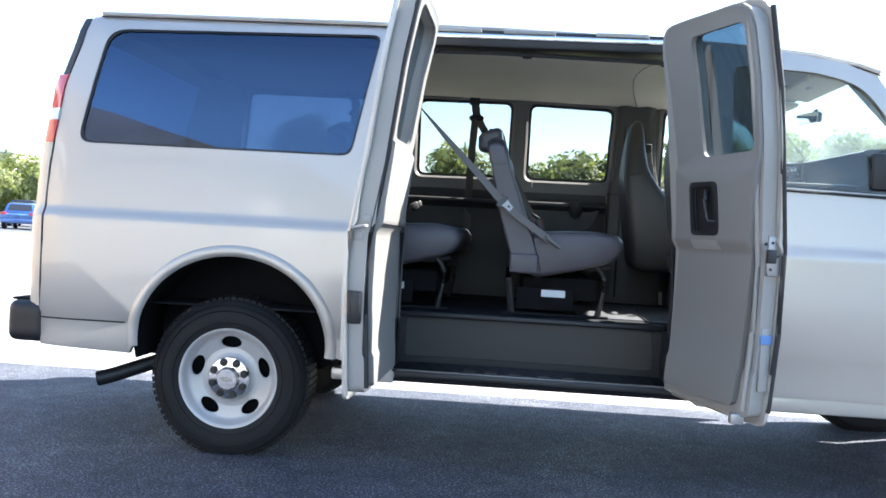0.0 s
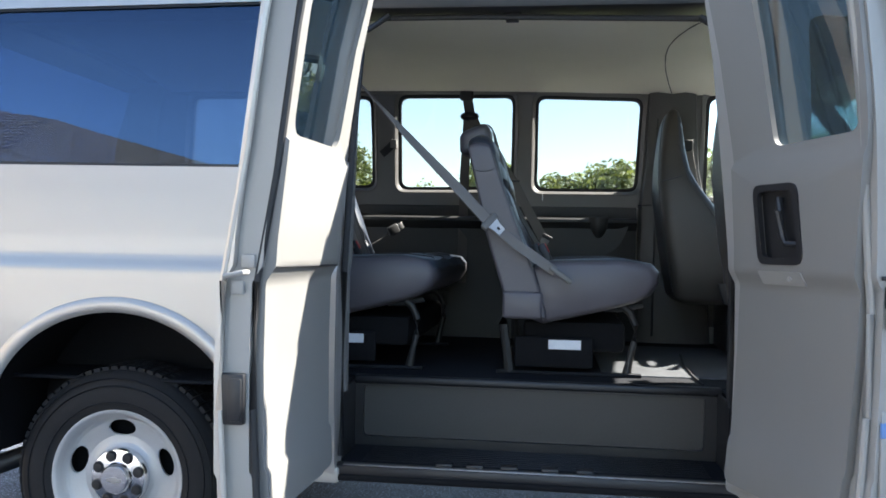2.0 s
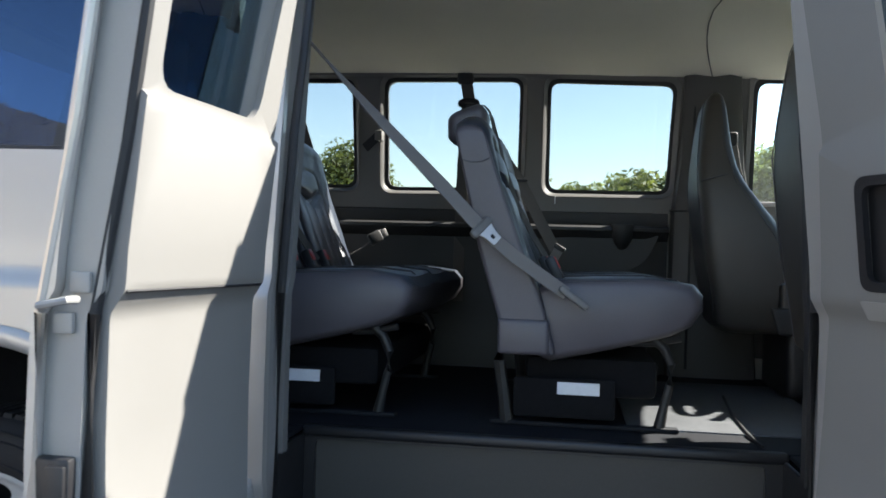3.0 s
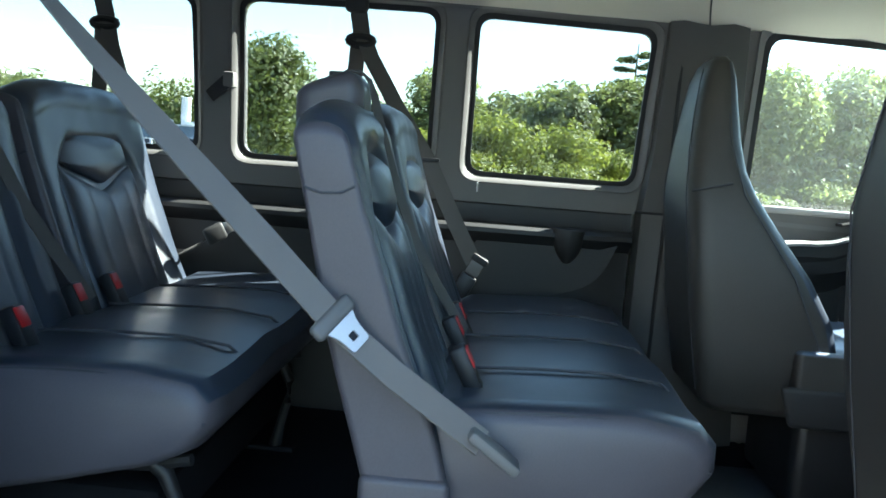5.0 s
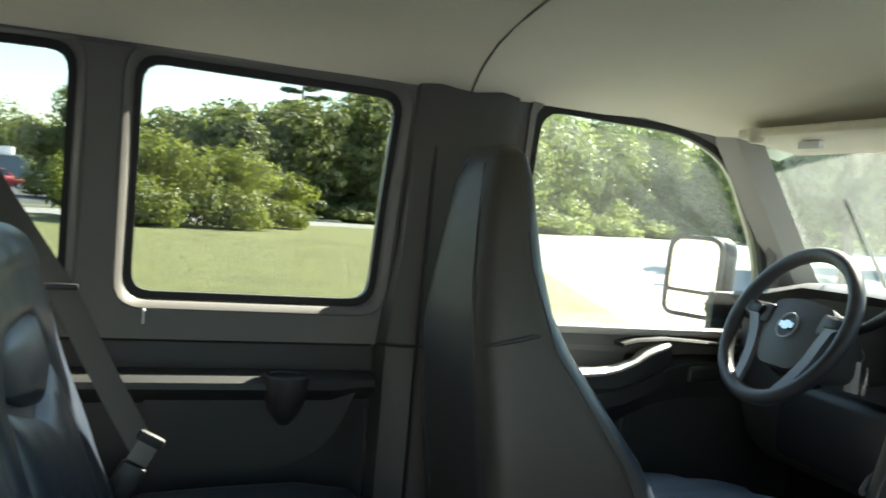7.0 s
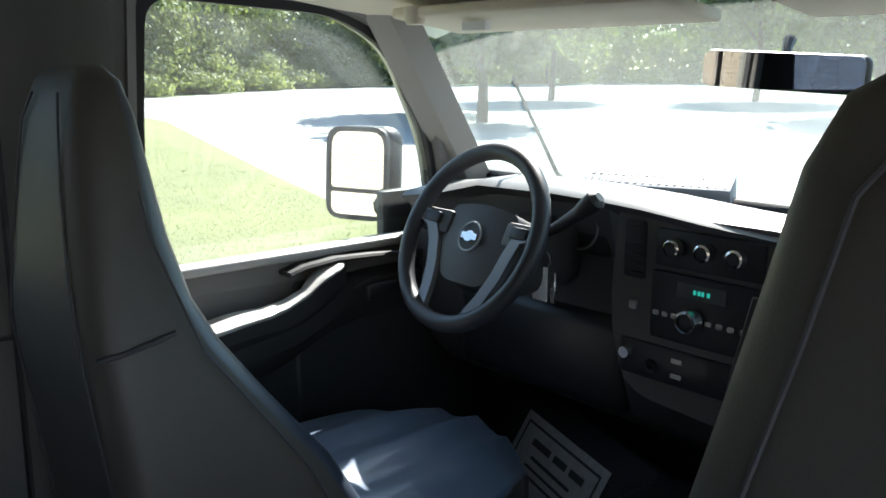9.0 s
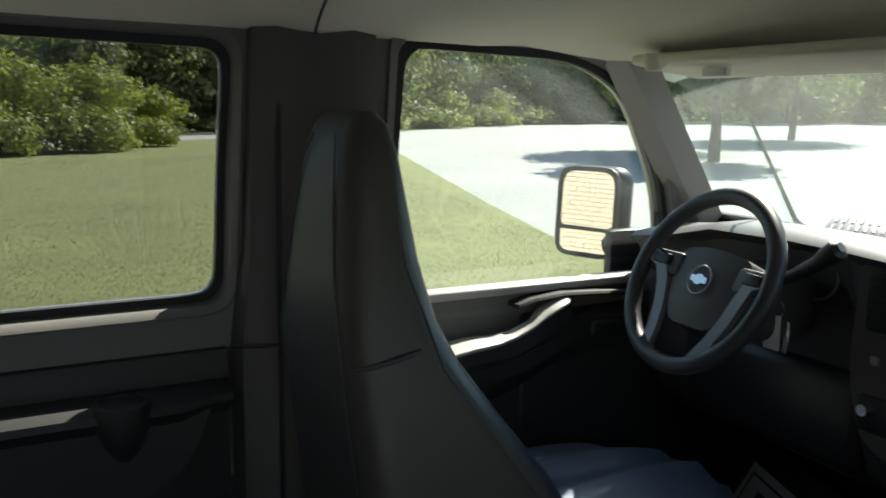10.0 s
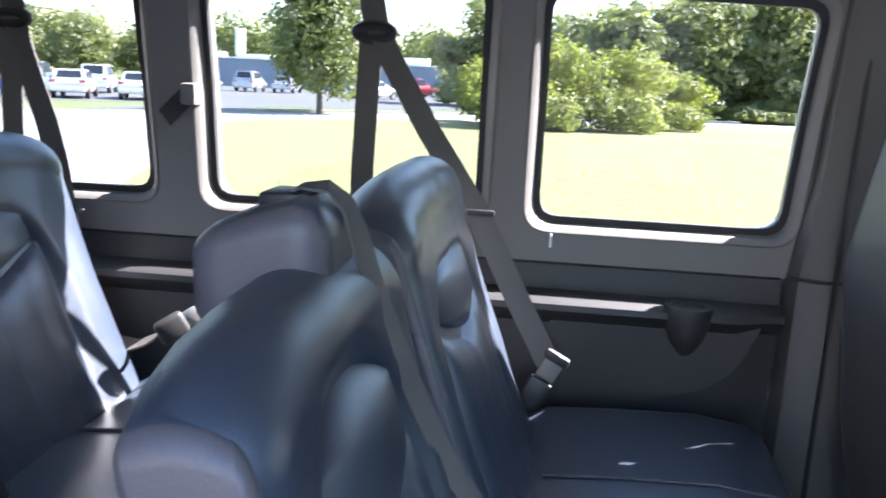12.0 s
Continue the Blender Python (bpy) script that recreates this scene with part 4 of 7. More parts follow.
for q in (W1, W2, W3):
    a, b = rounded(grow(q, 0.004), 0.048, 5), rounded(grow(q, 0.026), 0.06, 5)
    m = [((p[0] + r[0]) / 2, (p[1] + r[1]) / 2) for p, r in zip(a, b)]
    ring = loft([[left_skin(x, z, 0.040) for x, z in a], [Vector((x, lerp(left_skin(x, z, 0.04).y, trim_y(z), 0.6), z)) for x, z in [(lerp(p[0], r[0], 0.35), lerp(p[1], r[1], 0.35)) for p, r in zip(a, b)]], [trim_at(x, z, 0.006) for x, z in m], [trim_at(x, z, -0.004) for x, z in b], [trim_at(x, z, 0.004) for x, z in rounded(grow(q, 0.034), 0.065, 5)]], False)
    part("window_reveal", ring, TRIM, van)
part("lining_clip", rbox(1.352 + 0.055, 1.352 + 0.060, 0.850, 0.860, 1.440, 1.472, 0.001, 1), PAPER, van)

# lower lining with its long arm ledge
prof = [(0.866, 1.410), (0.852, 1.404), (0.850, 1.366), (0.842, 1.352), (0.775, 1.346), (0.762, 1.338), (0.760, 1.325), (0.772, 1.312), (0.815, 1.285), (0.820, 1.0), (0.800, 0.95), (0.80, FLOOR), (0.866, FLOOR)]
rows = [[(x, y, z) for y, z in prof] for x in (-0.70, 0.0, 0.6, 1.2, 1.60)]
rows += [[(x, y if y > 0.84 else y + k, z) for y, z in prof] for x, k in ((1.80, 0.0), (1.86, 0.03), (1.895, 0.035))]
part("side_lining", loft(rows), TRIM_DK, van, "dark grey side lining with a long arm ledge, deepened for its shade")
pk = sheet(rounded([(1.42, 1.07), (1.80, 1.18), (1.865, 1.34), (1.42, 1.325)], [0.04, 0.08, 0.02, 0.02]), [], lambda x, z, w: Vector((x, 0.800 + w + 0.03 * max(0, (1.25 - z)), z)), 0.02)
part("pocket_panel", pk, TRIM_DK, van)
part("cup_holder", lathe([(0.010, -0.10), (0.034, -0.06), (0.035, -0.006), (0.038, 0.001), (0.043, 0.003), (0.049, 0.0), (0.050, -0.012), (0.044, -0.045), (0.034, -0.075), (0.020, -0.095), (0.010, -0.105), (0.010, -0.10)], (1.700, 0.783, 1.352), "z", 24), TRIM_DK, van)
part("cup_well", lathe([(0.0, -0.06), (0.0355, -0.06)], (1.700, 0.783, 1.352), "z", 24), BLACK, van)

# pillar lining behind the driver, headliner, roof seam
pil = []
for z, x0, x1, y in ((FLOOR, 1.89, 2.28, 0.80), (1.0, 1.90, 2.26, 0.795), (1.41, 1.905, 2.25, 0.80), (1.60, 1.925, 2.215, 0.80), (1.80, 1.93, 2.20, 0.785), (2.0, 1.93, 2.19, 0.76)):
    pil.append([(x0, y + 0.06, z), (x0 + 0.012, y + 0.012, z), (x0 + 0.05, y - 0.006, z), (x1 - 0.07, y - 0.012, z), (x1 - 0.02, y + 0.01, z), (x1, y + 0.08, z)])
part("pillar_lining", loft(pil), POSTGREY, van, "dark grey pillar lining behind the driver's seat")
part("lining_seam", tube([(1.897, 0.816, 1.418), (1.95, 0.792, 1.418), (2.18, 0.786, 1.418), (2.235, 0.81, 1.418)], 0.004, 6), RUBBER, van)
part("pillar_groove", tube([(1.975, 0.79, 0.75), (1.98, 0.787, 1.2), (1.985, 0.789, 1.6), (1.985, 0.772, 1.95)], 0.006, 6), RUBBER, van)


def head_map(x, s, w):
    z = 1.998 + 0.068 * (1 - abs(s) ** 2.2) + 0.5 * curve_at(ROOFX, x) * (1 if x < 2.45 else 0.6) - 0.010 * math.exp(-((x - 1.93 - 0.13 * abs(s) ** 1.7) / 0.05) ** 2)
    z += curve_at([(-0.6, 0), (2.45, 0), (2.80, -0.03)], x) - 0.050 * (1 - abs(s) ** 3) * max(0.0, min(1.0, (x - 2.42) / 0.40)) ** 1.3
    return Vector((x, s * 0.795, z + w))


hx = [-0.3, 0.2, 0.7, 1.2, 1.6, 1.85, 1.93, 1.98, 2.02, 2.06, 2.12, 2.2, 2.4, 2.5, 2.6, 2.7, 2.78]
part("headliner", sheet([(-0.62, -1), (2.83, -1), (2.83, 1), (-0.62, 1)], [], head_map, 0.008, hx, (-0.95, -0.85, -0.7, -0.5, -0.25, 0, 0.25, 0.5, 0.7, 0.85, 0.95)), HEADLINER, van, "beige fabric headliner")
part("headliner_seam", tube([head_map(1.93 + 0.13 * abs(s) ** 1.7, s, 0.001) for s in (-1, -0.9, -0.8, -0.7, -0.55, -0.4, -0.2, 0, 0.2, 0.4, 0.55, 0.7, 0.8, 0.9, 1)], 0.0026, 6), TRIM_DK, van)
part("roof_side_lining", tube([(x, 0.788, 2.004) for x in (-0.6, 0.5, 1.3, 1.95)], 0.016, 8), TRIM, van)
part("roof_side_lining", tube([(x, -0.795, 1.985) for x in (-0.6, 0.3, 0.72)], 0.02, 8), TRIM, van)
part("rear_right_lining", sheet([(-0.72, 1.06), (0.60, 1.06), (0.60, 1.44), (-0.72, 1.44)], [], lambda x, z, w: Vector((x, -0.86 + w, z)), 0.02), TRIM_DK, van)
part("tail_lining", rbox(-0.885, -0.85, -0.84, 0.84, FLOOR, 1.40, 0.01, 2), TRIM_DK, van)


# ---- bench seats ----
BACK_R = [(0.88, 1.315), (1.0, 1.293), (1.218, 1.224), (1.474, 1.165), (1.64, 1.130)]
BACK_F = [(0.88, 1.47), (1.09, 1.415), (1.24, 1.352), (1.45, 1.275), (1.60, 1.232), (1.66, 1.205)]


def two_tone(ob, fn, dark=0, light=1):
    for p in ob.data.polygons:
        p.material_index = dark if fn(p.normal, p.center) else light
    return ob


def back_pad(y0, y1, top):
    """The upholstered core of one backrest: grey ends and rear, rounded edges."""
    yc, half = (y0 + y1) / 2, (y1 - y0) / 2

    def fn(c):
        yn = (c.y - yc) / half
        z = 0.90 + (c.z - 0.90) * (1 - 0.062 * abs(yn) ** 4)
        u = c.x / 0.14
        x = lerp(curve_at(BACK_R, z), curve_at(BACK_F, z), u)
        if z > 1.45:
            z -= 0.020 * abs(2 * u - 1) ** 2.2 * (z - 1.45) / (top - 1.45)
        return (x - (0.036 - 0.028 * smooth(0.78, 0.97, -yn) + 0.022 * smooth(0.55, 0.9, yn)) * u, c.y, z)

    return rbox(0.0, 0.14, y0, y1, 0.93, top - 0.006, 0.042, 5, fn=fn, cuts=9), fn


def grid_patch(nu, nv, fn):
    """A fine curved sheet through fn(u, v), u and v from 0 to 1."""
    bm = bmesh.new()
    vs = [[bm.verts.new(fn(i / nu, j / nv)) for j in range(nv + 1)] for i in range(nu + 1)]
    for i in range(nu):
        for j in range(nv):
            bm.faces.new((vs[i][j], vs[i + 1][j], vs[i + 1][j + 1], vs[i][j + 1]))
    return bm


def smooth(a, b, x):
    k = max(0.0, min(1.0, (x - a) / (b - a)))
    return k * k * (3 - 2 * k)


def shield_foot(u):
    """Lower edge of the shield-shaped upper pad, which comes to a point in the middle."""
    return 1.402 + 0.060 * min(1.0, abs(u)) ** 1.2


def bolster(y0, y1, top, off):
    """The rolled front cover of a backrest, up over its crown, with a shallow arch sunk round the sewn pads."""
    yc, half = (y0 + y1) / 2, (y1 - y0) / 2
    aw = half * 0.66

    def fn(u, v):
        yn = 2 * u - 1
        yn = math.copysign(abs(yn) ** 0.9, yn)
        y = yc + yn * half * 0.985
        crown = 0.90 + (top - 0.90) * (1 - 0.065 * abs(yn) ** 4)
        edge = half - abs(y - yc)
        side = math.sqrt(max(0.0, 1 - (1 - min(1.0, edge / (0.048 if y < yc else 0.10))) ** 2))
        zc = crown - 0.062
        front, rear = curve_at(BACK_F, zc) - 0.002, curve_at(BACK_R, zc)
        turn = max(0.0, v - 0.72) / 0.28 * 2.5
        z = lerp(0.955, zc, (min(v, 0.72) / 0.72) ** 0.85) + (0.066 - 0.024 * (1 - side)) * math.sin(turn)
        if v <= 0.72:
            x = curve_at(BACK_F, z) - 0.002
        else:
            x = (front + rear) / 2 + (front - rear) / 2 * math.cos(turn) - 0.010 * (1 - math.cos(turn))
        inside = aw - math.hypot(y - yc - off, max(0.0, z - 1.36) * aw / 0.195)
        if y1 > 0.3:
            inside = min(inside, 1.515 - z)
        sink = smooth(-0.022, 0.028, inside) * smooth(0.955, 1.02, z) * max(0.0, math.cos(turn))
        pucker = 0.0009 * math.sin(z * 190 + 3 * yn) * math.exp(-(edge / 0.02) ** 2)
        fold = 0.0018 * math.sin(9 * z + 40 * y) * math.sin(23 * z - 11 * y)
        return Vector((x - (0.046 if y < yc else 0.066) * (1 - side) * max(0.0, math.cos(turn)) - 0.020 * sink + pucker + fold, y, z))

    return grid_patch(84, 110, fn)


def upper_pad(y0, y1, off):
    yc, half = (y0 + y1) / 2 + off, (y1 - y0) / 2
    w = half * 0.55

    def fn(p, q):
        u = math.sin((p - 0.5) * math.pi)
        lo, hi = shield_foot(u), 1.468 + 0.072 * math.sqrt(max(0.0, 1 - u * u))
        z = lerp(lo, hi, q)
        r = max(abs(u) ** 2, abs(2 * q - 1) ** 2.6)
        lean = -0.018 * smooth(1.48, 1.62, z)
        return Vector((curve_at(BACK_F, z) - 0.030 + 0.042 * (1 - r) ** 0.5 + lean, yc + u * w, z))

    return grid_patch(36, 28, fn)


def lower_panel(y0, y1, off):
    yc, half = (y0 + y1) / 2 + off, (y1 - y0) / 2
    w = half * 0.60

    def fn(p, q):
        u = 2 * p - 1
        top = shield_foot(u * 1.12) - 0.010 + 0.030 * smooth(0.86, 1.0, abs(u))
        z = lerp(0.985, top, q)
        full = (1 - abs(u) ** 7) ** 0.5 * (1 - abs(2 * q - 1) ** 12) ** 0.5
        pleat = 0.0045 * abs(math.sin(u * 6.283)) ** 0.5
        return Vector((curve_at(BACK_F, z) - 0.034 + 0.034 * full + pleat * full, yc + u * w, z))

    return grid_patch(48, 40, fn)


def cushion(y0, y1):
    prof = [(1.335, 0.945), (1.430, 0.905), (1.60, 0.945), (1.765, 0.990), (1.825, 1.022), (1.857, 1.070), (1.856, 1.112), (1.828, 1.143), (1.72, 1.160), (1.56, 1.155), (1.42, 1.146), (1.37, 1.12)]
    cx, cz = 1.60, 1.04
    rows = []
    ys = [(y0, 0.74), (y0 + 0.006, 0.84), (y0 + 0.018, 0.92), (y0 + 0.040, 0.975), (y0 + 0.075, 1.0), (y0 + 0.16, 1.0)] + [(lerp(y0 + 0.2, y1 - 0.16, i / 8), 1.0) for i in range(9)] + [(y1 - 0.035, 1.0), (y1 - 0.012, 0.95), (y1, 0.86)]
    for y, k in ys:
        sag = 0.010 * math.sin(math.pi * min(1, max(0, (y - y0) / (y1 - y0) * 3 % 1))) if k == 1.0 else 0
        rows.append([(cx + (x - cx) * (1 - (1 - k) * 0.6), y, cz + (z - cz) * k - (sag if z > 1.1 else 0)) for x, z in prof])
    return loft(rows)


def piping(pts, parent, r=0.0035):
    part("piping", tube(pts, r, 6), PIPING, parent)


def ruffle(pts, parent):
    """A sewn edge, gathered in small puckers."""
    fine = []
    for a, b in zip(pts, pts[1:]):
        n = max(1, int((Vector(b) - Vector(a)).length / 0.007))
        fine += [Vector(a).lerp(Vector(b), i / n) for i in range(n)]
    part("piping", tube(fine, [0.0040 + 0.0022 * math.sin(i * 1.9) for i in range(len(fine))], 6), VINYL_SIDE, parent)


def front_x(z, e=0.0):
    return curve_at(BACK_F, z) + e


def build_bench():
    bench = bare("bench_seat", "three-seat bench in dark and grey vinyl, bolted to the floor", "bench seat", "bench seats in the van", at=(1.6, 0.1, FLOOR))
    cu = two_tone(part("seat_cushion", cushion(-0.50, 0.705), [VINYL, VINYL_SIDE], bench), lambda n, c: n.z > 0.55 and c.z > 1.09 and c.y > -0.485)
    for y in (-0.245, 0.06, 0.36):
        pts = [(x, y + 0.012 * math.sin(5 * x), curve_at([(1.42, 1.149), (1.56, 1.157), (1.70, 1.161), (1.80, 1.151), (1.83, 1.125)], x) - 0.004) for x in (1.42, 1.48, 1.56, 1.63, 1.70, 1.76, 1.80, 1.835)]
        piping(pts, cu, 0.0032)
    piping([(curve_at([(0, 1.36), (1, 1.84)], i / 8), -0.487, [1.108, 1.125, 1.134, 1.140, 1.143, 1.143, 1.138, 1.122, 1.07][i]) for i in range(9)], cu, 0.003)
    for y0, y1, top, off in ((-0.525, 0.005, 1.618, -0.045), (0.012, 0.70, 1.650, -0.035)):
        pad, shape = back_pad(y0, y1, top)
        bk = two_tone(part("backrest", pad, [VINYL, VINYL_SIDE], bench), lambda n, c, a=y0, b=y1: (n.x > 0.25 or n.z > 0.5) and a + 0.016 < c.y < b - 0.016)
        yc, half = (y0 + y1) / 2, (y1 - y0) / 2
        for s in (-1, 1):
            edge = rounded([(0.012, 0.95), (0.128, 0.95), (0.128, top - 0.018), (0.012, top - 0.018)], [0.02, 0.02, 0.045, 0.035], 6)
            ruffle([shape(Vector((x, yc + s * (half - 0.0115), z))) for x, z in edge] + [shape(Vector((edge[0][0], yc + s * (half - 0.0115), edge[0][1])))], bk)
            piping([(lerp(curve_at(BACK_R, z), front_x(z), u), yc + s * (half + 0.0005), z) for u, z in ((0.06, 1.475), (0.3, 1.468), (0.6, 1.470), (0.84, 1.482))], bk, 0.0022)
        part("bolster", bolster(y0, y1, top, off), VINYL, bk, "rolled dark vinyl border")
        part("upper_pad", upper_pad(y0, y1, off), VINYL, bk, "sewn shield-shaped upper pad")
        part("lower_panel", lower_panel(y0, y1, off), VINYL, bk, "pleated lower back panel")
    hb = part("belt_housing", rbox(1.088, 1.214, -0.284, -0.150, 1.555, 1.680, 0.030, 5, fn=lambda c: (c.x + 0.024 * (1.6 - c.z), c.y - 0.006 * (1.66 - c.z), c.z - max(0.0, c.z - 1.56) * (0.30 * max(0.0, 1.175 - c.x) / 0.09 + 2.2 * max(0.0, c.x - 1.19))), cuts=3), [VINYL, VINYL_SIDE], bench, "belt housing on the backrest, grey at its sides")
    two_tone(hb, lambda n, c: n.y > -0.45 and (n.z > 0.5 or n.x > 0.3))
    piping([(1.128, -0.271, 1.590), (1.16, -0.272, 1.588), (1.19, -0.271, 1.590)], hb, 0.0022)
    part("belt_slot", rbox(1.140, 1.190, -0.242, -0.188, 1.664, 1.680, 0.004, 2), BLACK, hb)
    # shoulder belt of the middle seat
    cb = [(1.150, -0.215, 1.668), (1.172, -0.215, 1.684), (1.196, -0.210, 1.684), (1.212, -0.202, 1.668), (1.222, -0.194, 1.640), (1.236, -0.180, 1.580), (1.262, -0.140, 1.490), (1.302, -0.100, 1.380), (1.36, -0.06, 1.27), (1.425, -0.03, 1.17)]
    part("middle_belt", ribbon(cb, [(-0.5, 0, 0.85), (-0.1, 0, 1.0), (0.35, -0.1, 0.93), (0.7, -0.15, 0.6), (0.9, -0.25, 0.3)] + [(0.85, -0.42, 0.32)] * (len(cb) - 5), 0.034, 0.003), WEB_DK, bench)
    # frame and legs
    for y in (-0.42, 0.40):
        fl = bmesh.new()
        tube([(1.72, y, 0.985), (1.755, y, 0.955), (1.775, y, 0.91), (1.772, y, 0.85), (1.758, y, 0.79), (1.745, y, FLOOR + 0.006)], [0.016, 0.015, 0.013, 0.012, 0.013, 0.018], 10, fl)
        tube([(1.66, y, 0.965), (1.72, y, 0.968), (1.80, y, 0.985)], 0.011, 8, fl)
        part("front_leg", fl, LEGPAINT, bench, "grey painted metal leg")
        rl = bmesh.new()
        tube([(1.30, y, 0.99), (1.285, y, 0.90), (1.30, y, 0.80), (1.31, y, FLOOR + 0.006)], [0.02, 0.018, 0.018, 0.022], 8, rl)
        part("rear_leg", rl, LEGPAINT, bench, "grey painted metal leg")
        part("floor_rail", rbox(1.26, 1.80, y - 0.020, y + 0.020, FLOOR, FLOOR + 0.014, 0.005, 2), FLOORMAT, bench)
        part("hinge_cover", rbox(1.285, 1.43, y - 0.115 if y < 0 else y + 0.28, y - 0.09 if y < 0 else y + 0.305, 0.93, 1.03, 0.02, 3), VINYL_SIDE, bench)
    # The near-black tone here stands for the shade below the cushion.
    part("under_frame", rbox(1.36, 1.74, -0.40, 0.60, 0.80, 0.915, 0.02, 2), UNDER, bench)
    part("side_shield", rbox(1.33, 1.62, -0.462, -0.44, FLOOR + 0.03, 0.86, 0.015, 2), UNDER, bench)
    part("sticker", rbox(1.455, 1.575, -0.466, -0.461, 0.815, 0.850, 0.001, 1), PAPER, bench, "white paper label")
    # buckles
    for y, dx in ((-0.335, 0.02), (-0.055, -0.01), (0.12, -0.01)):
        m = Matrix.Translation((1.415 + dx, y, 1.172)) @ Matrix.Rotation(radians(-28), 4, "Y")
        bu = part("buckle", rbox(-0.016, 0.016, -0.022, 0.022, -0.055, 0.038, 0.008, 2, m=m), BLACK, bench, "black belt buckle with a red button")
        part("button", rbox(0.008, 0.0185, -0.016, 0.016, -0.008, 0.032, 0.003, 2, m=m), RED, bu)
    return bench


bench = build_bench()
bench_b = copy_thing(bench, bench.matrix_basis @ Matrix.Translation((-0.82, 0.0, 0.0)))
tagged(bench_b, "three-seat bench of dark and grey vinyl behind the first")


cable = bare("floor_cable", "thin black cable lying across the sunlit floor", "cable", at=(2.0, -0.1, FLOOR))
part("cord", tube([(2.04, 0.26, FLOOR + 0.009), (2.03, 0.16, FLOOR + 0.009), (2.004, -0.09, FLOOR + 0.009), (1.995, -0.30, FLOOR + 0.009), (1.992, -0.42, FLOOR + 0.007), (2.0, -0.56, FLOOR + 0.004)], 0.0045, 8), RUBBER, cable)

# ---- seat belts hung from the wall ----
def wall_belt(dx, worn=True):
    belt = bare("seat_belt", "grey shoulder belt hanging beside the windows", "seat belt", "shoulder belts", at=(1.02 + dx, 0.80, 1.885))
    def P(*c):
        return (c[0] + dx, c[1], c[2])
    part("upper_strap", ribbon([P(1.005, 0.785, 2.0), P(1.012, 0.80, 1.95), P(1.022, 0.812, 1.89)], (0.2, -1, -0.2), 0.052, 0.004), WEB_DK, belt)
    part("anchor_cover", rbox(0.972 + dx, 1.042 + dx, 0.765, 0.80, 1.952, 2.006, 0.012, 3), TRIM_DK, belt)
    loop = [P(1.022 + 0.038 * math.cos(a), 0.80, 1.872 + 0.013 * math.sin(a)) for a in (2 * math.pi * i / 20 for i in range(20))]
    part("guide_loop", tube(loop, 0.012, 8, closed=True, up=(0, 1, 0)), BLACK, belt, "black plastic belt guide")
    part("hanging_strap", ribbon([P(1.015, 0.803, 1.885), P(1.010, 0.812, 1.80), P(1.000, 0.82, 1.6), P(0.995, 0.82, 1.30), P(0.995, 0.80, 1.0)], (0.1, -1, 0), 0.048, 0.004), WEB_DK, belt)
    if not worn:
        part("shoulder_strap", ribbon([P(1.030, 0.798, 1.885), P(1.052, 0.79, 1.80), P(1.10, 0.787, 1.66), P(1.125, 0.785, 1.56), P(1.15, 0.78, 1.40), P(1.18, 0.765, 1.22)], (0.14, -0.95, 0.10), 0.048, 0.004), WEB_DK, belt)
        part("lap_strap", ribbon([P(1.18, 0.765, 1.22), P(1.24, 0.745, 1.185), P(1.33, 0.70, 1.19), P(1.40, 0.655, 1.225), P(1.435, 0.628, 1.250)], (0.3, -0.5, 0.8), 0.044, 0.004), WEB_DK, belt)
        t = Matrix.Translation(P(1.455, 0.605, 1.262)) @ Matrix.Rotation(radians(35), 4, "Z") @ Matrix.Rotation(radians(62), 4, "Y")
        part("tongue", rbox(-0.018, 0.018, -0.003, 0.003, 0.040, 0.070, 0.003, 2, m=t), DULL, belt, "dull latch tongue")
        part("tongue_grip", rbox(-0.026, 0.026, -0.011, 0.011, -0.020, 0.042, 0.009, 3, m=t), TRIM_DK, belt)
    else:
        part("shoulder_strap", ribbon([P(1.030, 0.798, 1.885), P(1.06, 0.79, 1.82), P(1.15, 0.755, 1.68), P(1.268, 0.715, 1.515), P(1.35, 0.70, 1.36), P(1.42, 0.694, 1.235)], (0.14, -0.95, 0.10), 0.048, 0.004), WEB_DK, belt)
        part("guide_clip", rbox(1.235 + dx, 1.295 + dx, 0.700, 0.714, 1.522, 1.534, 0.004, 2), BLACK, belt)
        t = Matrix.Translation(P(1.427, 0.690, 1.225)) @ Matrix.Rotation(radians(28), 4, "Y")
        part("tongue", rbox(-0.020, 0.020, -0.003, 0.003, -0.028, 0.014, 0.003, 2, m=t), TRIM, belt, "grey latch tongue")
        part("tongue_grip", rbox(-0.027, 0.027, -0.009, 0.009, 0.012, 0.034, 0.007, 2, m=t), TRIM_DK, belt)
        part("lower_sleeve", rbox(-0.026, 0.026, -0.010, 0.010, -0.115, -0.03, 0.008, 2, m=t), BLACK, belt)
    return belt


wall_belt(0.0)
wall_belt(-0.80, False)
strap = bare("pillar_strap", "short dark strap with a buckle on the window pillar", "strap", at=(0.60, 0.84, 1.72))
part("loop", ribbon([(0.552, 0.835, 1.675), (0.575, 0.815, 1.69), (0.60, 0.805, 1.71), (0.618, 0.81, 1.73)], (0.2, -1, 0), 0.04, 0.006), BLACK, strap)
part("clip", rbox(0.60, 0.635, 0.80, 0.845, 1.705, 1.752, 0.006, 2), TRIM, strap)
# the belt across the doorway
nb = bare("seat_belt", "taupe shoulder belt slanting across the doorway with a bright tongue", "seat belt", "shoulder belts", at=(1.25, -0.60, 1.27))
A, B, C = Vector((0.655, -0.655, 1.885)), Vector((1.240, -0.558, 1.274)), Vector((1.475, -0.548, 1.105))
